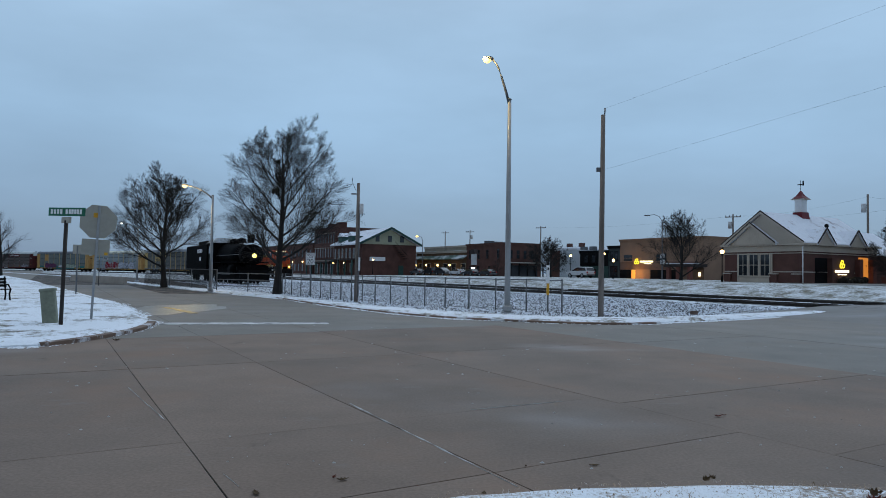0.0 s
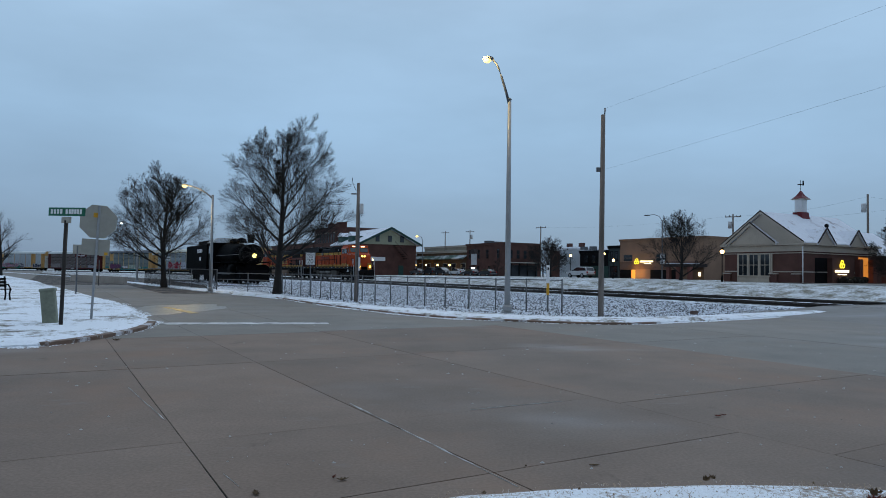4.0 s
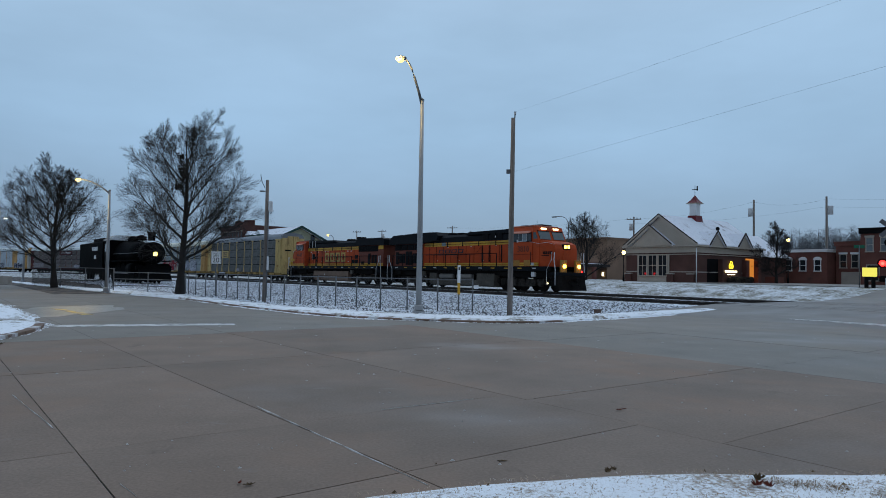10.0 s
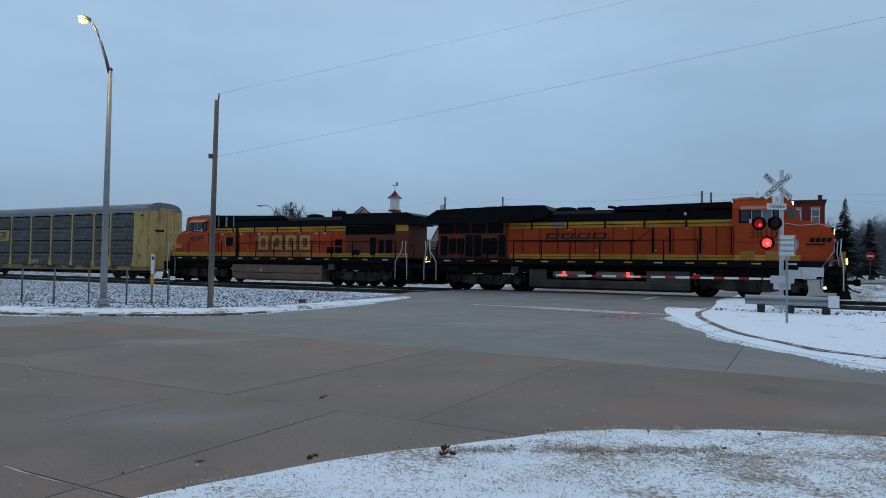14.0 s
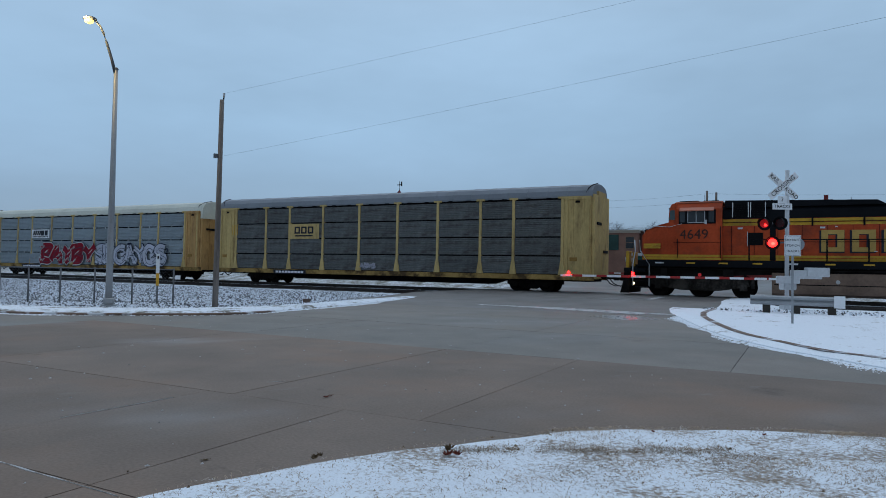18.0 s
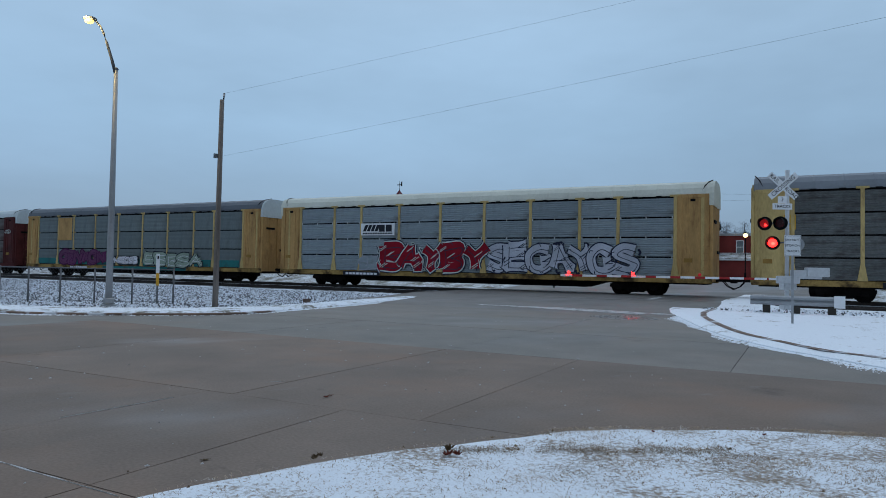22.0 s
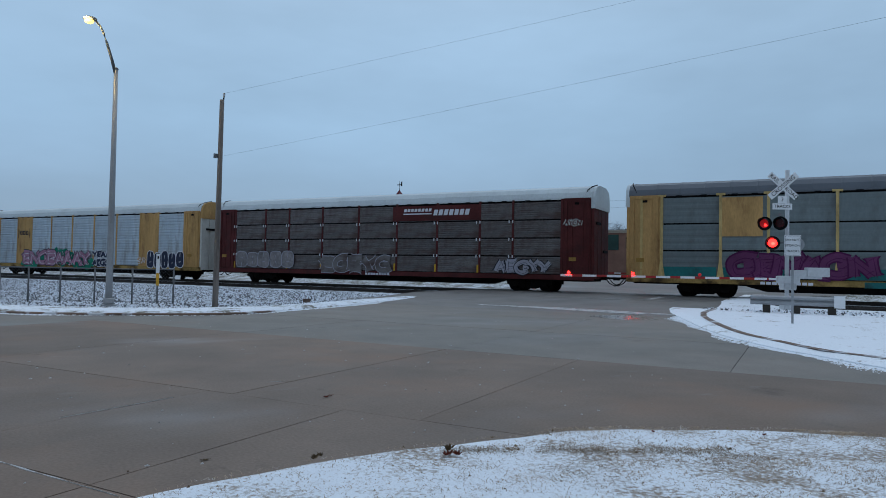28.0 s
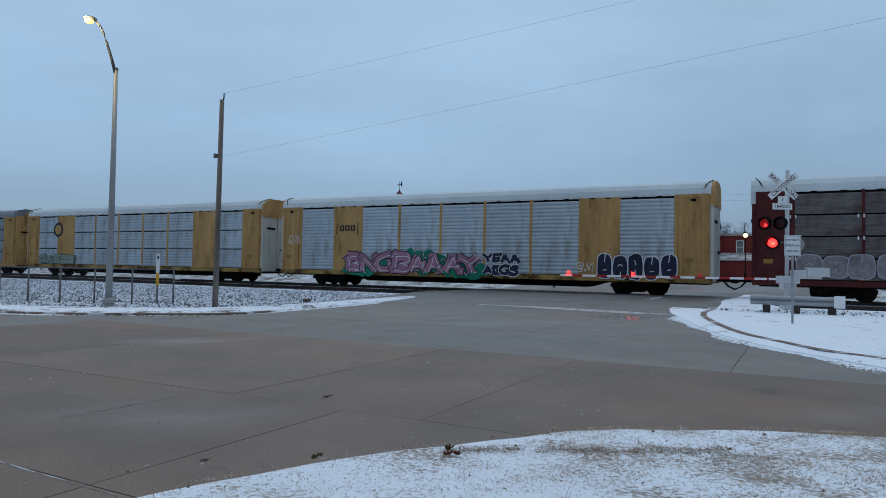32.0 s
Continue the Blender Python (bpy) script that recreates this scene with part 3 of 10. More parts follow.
marking((-7.2, 17.1), (-3.05, 18.1), 0.62, -0.01, 0.004)
# the lamp's reflection on the wet road, painted as a ragged yellow strip
bm = B()
ragged = [(-9.95 + 2.1 * q / 14, 24.3 - 3.0 * q / 14) for q in range(15)]
up_ = [(x + 0.16 + 0.16 * noise.noise((x * 3, y * 3, 1.0)), y + 0.05) for x, y in ragged]
dn_ = [(x - 0.10 + 0.14 * noise.noise((x * 4, y * 2, 7.0)), y - 0.05) for x, y in ragged]
prism(bm, dn_ + up_[::-1], -0.01, 0.006)
tagged(part("road_marking", bm, mat("yellow_lamp_streak", (0.55, 0.36, 0.05), 0.45, 0, 0.3, 1.5, 12, 0.1, dirt=(0.17, 0.14, 0.11), dirt_at=(0.42, 0.56), dirt_scale=1.4)), "lamplight painted as a yellow streak under the street lamp", "road marking", kind="structure")
marking((14.9, 21.3), (16.9, 18.2), 0.34, -0.01, 0.038)
marking((16.95, 18.1), (18.1, 14.0), 0.34, -0.01, 0.034)
marking((23.3, 20.4), (26.4, 22.3), 0.3, 0.0, 0.205)
marking((W(6.0, 52).x, W(6.0, 52).y), (W(9.0, 58).x, W(9.0, 58).y), 0.3, 0.9, 0.95)
marking((W(12.0, 52).x, W(12.0, 52).y), (W(15.0, 58).x, W(15.0, 58).y), 0.3, 0.9, 0.95)
marking((W(4.5, 51.6).x, W(4.5, 51.6).y), (W(16.0, 51.6).x, W(16.0, 51.6).y), 0.3, 0.9, 0.95)


# ---- tracks ----
ARC0, ARC_R = 105.0, 264.0


def track_at(s, d0):
    """Place and turn on a track d0 across: straight, then a long curve to the left."""
    if s <= ARC0:
        p = N2 * d0 + U2 * s
        return p.x, p.y, YAW
    a = min((s - ARC0) / ARC_R, radians(34))
    rest = (s - ARC0) - a * ARC_R
    left = -N2
    c = N2 * d0 + U2 * ARC0 + left * ARC_R
    p = c - left * ARC_R * math.cos(a) + U2 * ARC_R * math.sin(a) + (U2 * math.cos(a) + left * math.sin(a)) * rest
    return p.x, p.y, YAW + math.degrees(a)


RAILZ = 0.19


def railway(name, d0, s0, s1, label, main):
    root = thing(name, Matrix(), label, "railway track")
    root["kind"] = "structure"
    step = 2.0
    ns = int((s1 - s0) / step)

    def frame_at(s):
        x, y, yaw = track_at(s, d0)
        a = radians(yaw)
        return Vector((x, y, 0)), Vector((-math.sin(a), math.cos(a), 0))
    bm = B()
    prof = [(-2.75, -0.04), (-1.75, 0.03), (-1.35, RAILZ - 0.13), (1.35, RAILZ - 0.13), (1.75, 0.03), (2.75, -0.04)]
    prev = None
    for i in range(ns + 1):
        s = s0 + i * step
        p, n = frame_at(s)
        row = [bm.verts.new(p + n * o + Vector((0, 0, z + 0.02 * noise.noise((s * 0.7, o * 2, d0))))) for o, z in prof]
        if prev:
            for k in range(len(prof) - 1):
                bm.faces.new((prev[k], prev[k + 1], row[k + 1], row[k]))
        prev = row
    part("ballast", bm, M_BALLAST, root, "snow-dusted grey ballast stones")
    for side in (-0.755, 0.755):
        bm = B()
        prev = None
        for i in range(ns + 1):
            p, n = frame_at(s0 + i * step)
            row = [bm.verts.new(p + n * (side + o) + Vector((0, 0, RAILZ + z))) for o, z in ((-0.07, -0.15), (-0.07, -0.135), (-0.012, -0.11), (-0.012, -0.04), (-0.037, -0.03), (-0.037, 0), (0.037, 0), (0.037, -0.03), (0.012, -0.04), (0.012, -0.11), (0.07, -0.135), (0.07, -0.15))]
            if prev:
                for k in range(11):
                    bm.faces.new((prev[k], prev[k + 1], row[k + 1], row[k]))
            prev = row
        part("rail", bm, M_RAIL, root)
    tie = B()
    box(tie, -0.11, 0.11, -1.3, 1.3, RAILZ - 0.3, RAILZ - 0.12)
    tie_me = mesh_of(tie, "tie", M_TIE)
    lim0, lim1 = (18, 80) if main else (18, 66)
    rest = B()
    s = s0
    count = 0
    while s < min(s1, 190):
        if not 4 < s < 17:
            x, y, yaw = track_at(s, d0)
            if lim0 < s < lim1 or -20 < s < 4:
                ob = part("tie", tie_me, None, root)
                ob.matrix_basis = pose(x, y, 0, 0, 0, yaw)
                count += 1
            else:
                a = radians(yaw)
                e, n = Vector((math.cos(a), math.sin(a), 0)), Vector((-math.sin(a), math.cos(a), 0))
                v = [rest.verts.new(Vector((x, y, z)) + e * ex + n * ny) for z in (RAILZ - 0.3, RAILZ - 0.12) for ex, ny in ((-0.11, -1.3), (0.11, -1.3), (0.11, 1.3), (-0.11, 1.3))]
                for f in ((4, 5, 6, 7), (0, 1, 5, 4), (1, 2, 6, 5), (2, 3, 7, 6), (3, 0, 4, 7)):
                    rest.faces.new([v[k] for k in f])
        s += 0.55
    ob = part("ties_far", rest, M_TIE, root)
    ob["kind"] = "stuff"


railway("track_main", 36.8, -170, 420, "main railway track with dark rails on snowy ballast", True)
railway("track_siding", 30.9, -60, 230, "nearer siding track with dark rails on snowy ballast", False)


def crossing_panels():
    root = thing("crossing_panels", Matrix(), "rubber and concrete panels between the crossing rails", "crossing panel")
    root["kind"] = "structure"
    for d0 in (36.8, 30.9):
        for o0, o1 in ((-1.9, -0.80), (-0.70, 0.70), (0.80, 1.9)):
            for k in range(6):
                bm = B()
                s0 = 4.3 + k * 2.1
                c = [W(s0, d0 + o0), W(s0 + 2.08, d0 + o0), W(s0 + 2.08, d0 + o1), W(s0, d0 + o1)]
                prism(bm, c, 0.0, RAILZ + 0.014)
                part("panel", bm, M_ASPH, root)


crossing_panels()

# ---- the train ----
M_ORANGE = mat("faded_orange_paint", (0.40, 0.064, 0.021), 0.55, 0, 0.16, 0.5, 9, 0.05, dirt=(0.16, 0.045, 0.022), dirt_at=(0.54, 0.76), dirt_scale=0.7, spec=0.06)
M_ORANGE2 = mat("weathered_orange_paint", (0.43, 0.07, 0.025), 0.5, 0, 0.2, 0.5, 9, 0.05, dirt=(0.14, 0.042, 0.027), dirt_at=(0.50, 0.73), dirt_scale=0.8, spec=0.06)
M_STRIPE = mat("locomotive_yellow_stripe", (0.50, 0.29, 0.025), 0.45, 0, 0.18, 0.6, 9, 0.04, dirt=(0.15, 0.09, 0.03), dirt_at=(0.56, 0.75), dirt_scale=0.9)
M_LBLACK = mat("locomotive_black_paint", (0.005, 0.006, 0.008), 0.55, 0, 0.3, spec=0.08)
M_TANK = mat("grimy_fuel_tank", (0.085, 0.078, 0.068), 0.8, 0.1, 0.35, 0.7, 8, 0.1, spec=0.08)
M_YEL1 = mat("faded_yellow_car_paint", (0.52, 0.385, 0.165), 0.7, 0, 0.2, 0.7, 9, 0.1, dirt=(0.17, 0.11, 0.06), dirt_at=(0.52, 0.72), dirt_scale=1.1, stretch=(1.6, 1, 0.45), spec=0.08)
M_YEL2 = mat("ochre_car_paint", (0.47, 0.285, 0.115), 0.7, 0, 0.2, 0.7, 9, 0.1, dirt=(0.18, 0.09, 0.045), dirt_at=(0.52, 0.72), dirt_scale=1.1, stretch=(1.6, 1, 0.45), spec=0.08)
M_SILLY = mat("grimy_yellow_sill", (0.34, 0.225, 0.08), 0.8, 0, 0.3, 0.9, 10, 0.1, dirt=(0.05, 0.033, 0.022), dirt_at=(0.47, 0.60), dirt_scale=0.7, spec=0.06)
M_PAN_BROWN = mat("grimy_galvanised_panel", (0.142, 0.150, 0.148), 0.58, 0.15, 0.34, 0.55, 8, 0.1, dirt=(0.044, 0.031, 0.029), dirt_at=(0.47, 0.66), dirt_scale=0.45, stretch=(1, 1, 2.2), rand=0.14, spec=0.1)
M_PAN_BLUE = mat("blue_grey_galvanised_panel", (0.275, 0.325, 0.355), 0.55, 0.15, 0.15, 0.45, 8, 0.1, dirt=(0.15, 0.155, 0.155), dirt_at=(0.52, 0.72), dirt_scale=0.6, stretch=(1, 1, 2.2), rand=0.10, spec=0.1)
M_PAN_SLATE = mat("flat_slate_panel", (0.165, 0.200, 0.205), 0.6, 0.1, 0.15, 0.45, 8, 0.05, dirt=(0.11, 0.12, 0.12), dirt_at=(0.5, 0.7), dirt_scale=0.6, stretch=(1, 1, 0.5), rand=0.1, spec=0.1)
M_PAN_DARK = mat("dark_sooty_panel", (0.155, 0.145, 0.145), 0.65, 0.1, 0.3, 0.45, 8, 0.1, dirt=(0.085, 0.055, 0.05), dirt_at=(0.46, 0.64), dirt_scale=0.6, stretch=(1, 1, 2.2), rand=0.15, spec=0.1)
M_PAN_WHITE = mat("bright_galvanised_louvre", (0.45, 0.52, 0.58), 0.5, 0.15, 0.12, 0.45, 8, 0.08, dirt=(0.30, 0.31, 0.32), dirt_at=(0.5, 0.68), dirt_scale=1.6, stretch=(1, 1, 0.25), rand=0.08, spec=0.1)
M_ROOF_GREY = mat("grey_car_roof", (0.20, 0.22, 0.245), 0.6, 0.15, 0.12, 0.4, 8, 0.05)
M_ROOF_DARK = mat("dark_car_roof", (0.12, 0.135, 0.155), 0.55, 0.3, 0.12, 0.4, 8, 0.05)
M_ROOF_CREAM = mat("frosted_cream_car_roof", (0.62, 0.63, 0.55), 0.7, 0, 0.1, 0.4, 8, 0.05)
M_ROOF_SNOW = mat("frosted_white_car_roof", (0.56, 0.62, 0.64), 0.7, 0, 0.1, 0.4, 8, 0.05)
M_MAROONCAR = mat("maroon_car_paint", (0.085, 0.022, 0.022), 0.6, 0, 0.25, 0.7, 9, 0.1, dirt=(0.04, 0.02, 0.02), dirt_at=(0.52, 0.75), spec=0.1)
M_TEALCAR = mat("teal_car_stripe", (0.012, 0.15, 0.15), 0.55, 0, 0.25, 0.7, 9, 0.05, dirt=(0.02, 0.04, 0.04), dirt_at=(0.5, 0.7))
M_ENDWHITE = mat("white_end_panel", (0.50, 0.50, 0.46), 0.6, 0, 0.15, 0.7, 9, 0.05)
G_RED = mat("spray_red", (0.25, 0.010, 0.022), 0.6, 0, 0.25, spec=0.08)
G_NAVY = mat("spray_navy", (0.014, 0.02, 0.05), 0.5, 0, 0.2)
G_PALE = mat("spray_pale_grey", (0.47, 0.50, 0.58), 0.6, 0, 0.2, spec=0.1)
G_WHITE = mat("spray_white", (0.66, 0.67, 0.72), 0.5, 0, 0.12)
G_FROST = mat("spray_frosty_white", (0.50, 0.56, 0.55), 0.6, 0, 0.25, spec=0.1)
M_GHOST = mat("faded_spray_ghost", (0.22, 0.205, 0.21), 0.7, 0, 0.35, 0.9, 7, 0.05, spec=0.08)
G_SILVER = mat("spray_silver", (0.34, 0.34, 0.40), 0.45, 0.2, 0.15)
G_BLACK = mat("spray_black", (0.012, 0.013, 0.022), 0.5, 0, 0.2)
G_PURPLE = mat("spray_purple", (0.11, 0.022, 0.085), 0.5, 0, 0.25)
G_PINK = mat("spray_pink", (0.34, 0.17, 0.25), 0.5, 0, 0.2)
G_GREEN = mat("spray_green", (0.02, 0.20, 0.13), 0.6, 0, 0.3, spec=0.08)
G_LIME = mat("spray_pale_green", (0.25, 0.32, 0.26), 0.5, 0, 0.2)

SIDE = -1.525  # the side of the cars that faces the road


def wheel_mesh(r):
    bm = B()
    for y0, y1, rr in ((-0.80, -0.665, r), (-0.665, -0.63, r + 0.03), (0.63, 0.665, r + 0.03), (0.665, 0.80, r), (-0.63, 0.63, 0.085)):
        tube(bm, [(0, y0, 0), (0, y1, 0)], rr, 20)
    for y in (-0.805, 0.805):
        for k in range(4):
            a = k * math.pi / 2
            tube(bm, [(0.45 * r * math.cos(a), y - 0.012, 0.45 * r * math.sin(a)), (0.45 * r * math.cos(a), y + 0.012, 0.45 * r * math.sin(a))], 0.05, 6)
    return mesh_of(bm, "wheelset", M_UNDER)


M_TRUCK = mat("dusty_truck_steel", (0.032, 0.029, 0.026), 0.85, 0, 0.5, 1.5, 12, 0.3, dirt=(0.07, 0.062, 0.055), dirt_at=(0.5, 0.66), dirt_scale=1.5, spec=0.06)
WHEEL_CAR, WHEEL_LOCO = wheel_mesh(0.42), wheel_mesh(0.53)
WHEELSETS = []


def bogie(parent, x, axles, loco):
    """Side frames and springs, with the wheelsets under them."""
    bm = B()
    r = 0.53 if loco else 0.42
    ends = (axles[0] - 0.45, axles[-1] + 0.45)
    for sy in (-1, 1):
        y0, y1 = sorted((sy * 0.86, sy * 1.05))
        if loco:
            profile(bm, [(ends[0], 0.62), (ends[0] + 0.2, 0.92), (ends[1] - 0.2, 0.92), (ends[1], 0.62), (ends[1] - 0.6, 0.50), (0.9, 0.34), (-0.9, 0.34), (ends[0] + 0.6, 0.50)], y0, y1)
        else:
            profile(bm, [(ends[0], 0.40), (ends[0], 0.58), (-0.5, 0.78), (0.5, 0.78), (ends[1], 0.58), (ends[1], 0.40), (0.55, 0.30), (0.4, 0.16), (-0.4, 0.16), (-0.55, 0.30)], y0, y1)
        for a in axles:
            box(bm, a - 0.17, a + 0.17, y0 - 0.04, y1 + 0.05, r - 0.17, r + 0.17, 0.03)
            if loco:
                tube(bm, [(a - 0.42, sy * 1.1, 0.5), (a - 0.42, sy * 1.1, 0.95)], 0.085, 8)
                tube(bm, [(a + 0.42, sy * 1.1, 0.5), (a + 0.42, sy * 1.1, 0.95)], 0.085, 8)
        if not loco:
            for k in (-0.22, 0, 0.22):
                tube(bm, [(k, sy * 1.0, 0.22), (k, sy * 1.0, 0.62)], 0.09, 8)
    box(bm, -0.25, 0.25, -1.0, 1.0, 0.45, 0.75)
    bg = part("bogie", bm, M_TRUCK if loco else M_UNDER, parent)
    bg.matrix_basis = pose(x, 0, 0)
    for a in axles:
        wsx = part("wheelset", WHEEL_LOCO if loco else WHEEL_CAR, None, bg)
        wsx.matrix_basis = pose(a, 0, r)
        WHEELSETS.append((wsx, a, r))
    return bg


def coupler(parent, x, sgn):
    bm = B()
    box(bm, x - 1.1 if sgn > 0 else x, x if sgn > 0 else x + 1.1, -0.09, 0.09, 0.78, 0.98, 0.02)
    box(bm, x - 0.14, x + 0.14, -0.17, 0.17, 0.72, 1.04, 0.04)
    part("coupler", bm, M_UNDER, parent)
    bm = B()
    for k in (-0.35, 0.35):
        tube(bm, [(x - sgn * 0.5, k, 0.85), (x - sgn * 0.25, k * 1.1, 0.55), (x + sgn * 0.05, k, 0.42), (x + sgn * 0.12, k * 0.8, 0.45)], 0.028, 6)
    part("brake_hose", bm, M_BLACK, parent)


def flat_poly(bm, pts, y):
    """A thin sprayed shape on the side, facing -y."""
    v = [bm.verts.new((p[0], y, p[1])) for p in pts]
    f = bm.faces.new(v)
    return f


def curve_line(pts, n=5):
    """The points of a rounded line through a few given ones."""
    out = []
    for i in range(len(pts) - 1):
        a, b, c, d = pts[max(i - 1, 0)], pts[i], pts[i + 1], pts[min(i + 2, len(pts) - 1)]
        for j in range(n):
            t = j / n
            out.append(tuple(0.5 * (2 * b[q] + (c[q] - a[q]) * t + (2 * a[q] - 5 * b[q] + 4 * c[q] - d[q]) * t * t + (3 * b[q] - a[q] - 3 * c[q] + d[q]) * t ** 3) for q in (0, 1)))
    return out + [tuple(pts[-1])]


def stroke(pts, w, flare=1.0, point=False):
    """The quads of a thick sprayed stroke along a rounded line, wider at its ends, perhaps with an arrow tip."""
    line = curve_line(pts)
    n = len(line)
    left, right = [], []
    for k, p in enumerate(line):
        a, b = line[max(k - 1, 0)], line[min(k + 1, n - 1)]
        dx, dz = b[0] - a[0], b[1] - a[1]
        ln = math.hypot(dx, dz) or 1.0
        e = abs(2 * k / (n - 1) - 1)
        ww = w * (0.9 + (flare - 0.9) * e ** 3) / 2
        left.append((p[0] - dz / ln * ww, p[1] + dx / ln * ww))
        right.append((p[0] + dz / ln * ww, p[1] - dx / ln * ww))
    quads = [(left[k], left[k + 1], right[k + 1], right[k]) for k in range(n - 1)]
    if point:
        a, b = line[-3], line[-1]
        ln = math.hypot(b[0] - a[0], b[1] - a[1]) or 1.0
        ux, uz = (b[0] - a[0]) / ln, (b[1] - a[1]) / ln
        quads.append(((b[0] - uz * w * 0.7, b[1] + ux * w * 0.7), (b[0] + ux * w * 0.6, b[1] + uz * w * 0.6), (b[0] + uz * w * 0.7, b[1] - ux * w * 0.7)))
    return quads


def blob(rng, cx, cz, rx, rz, n=14, rough=0.12, square=0.75):
    """A rounded, uneven outline."""
    pts = []
    for k in range(n):
        a = math.tau * k / n
        q = 1 + rng.uniform(-rough, rough)
        c, s = math.cos(a), math.sin(a)
        pts.append((cx + rx * q * math.copysign(abs(c) ** square, c), cz + rz * q * math.copysign(abs(s) ** square, s)))
    return pts


LETTER_STROKES = [
    [[(-0.8, -0.9), (-0.35, 0.1), (0.0, 0.95)], [(0.0, 0.95), (0.3, 0.0), (0.85, -0.95)], [(-0.6, -0.25), (0.7, -0.15)]],
    [[(-0.75, -0.95), (-0.7, 0.0), (-0.8, 0.95)], [(-0.75, 0.8), (0.6, 0.9), (0.75, 0.35), (-0.3, 0.05)], [(-0.3, 0.05), (0.8, -0.3), (0.6, -0.9), (-0.75, -0.8)]],
    [[(0.85, 0.75), (-0.2, 0.95), (-0.8, 0.4), (0.2, 0.0), (0.8, -0.4), (0.2, -0.95), (-0.9, -0.75)]],
    [[(-0.85, 0.85), (-0.1, 0.1), (0.05, -0.95)], [(0.95, 0.95), (0.1, 0.0)]],
    [[(-0.8, 0.95), (-0.85, -0.9)], [(-0.8, 0.85), (0.9, 0.95)], [(-0.8, 0.0), (0.6, 0.1)], [(-0.85, -0.85), (0.95, -0.75)]],
    [[(-0.85, -0.95), (-0.8, 0.95)], [(-0.8, 0.8), (0.7, -0.75)], [(0.75, -0.95), (0.85, 0.95)]],
    [[(0.9, 0.7), (0.0, 0.95), (-0.85, 0.3), (-0.7, -0.7), (0.2, -0.95), (0.95, -0.5)], [(0.1, -0.1), (0.9, -0.05)]],
]


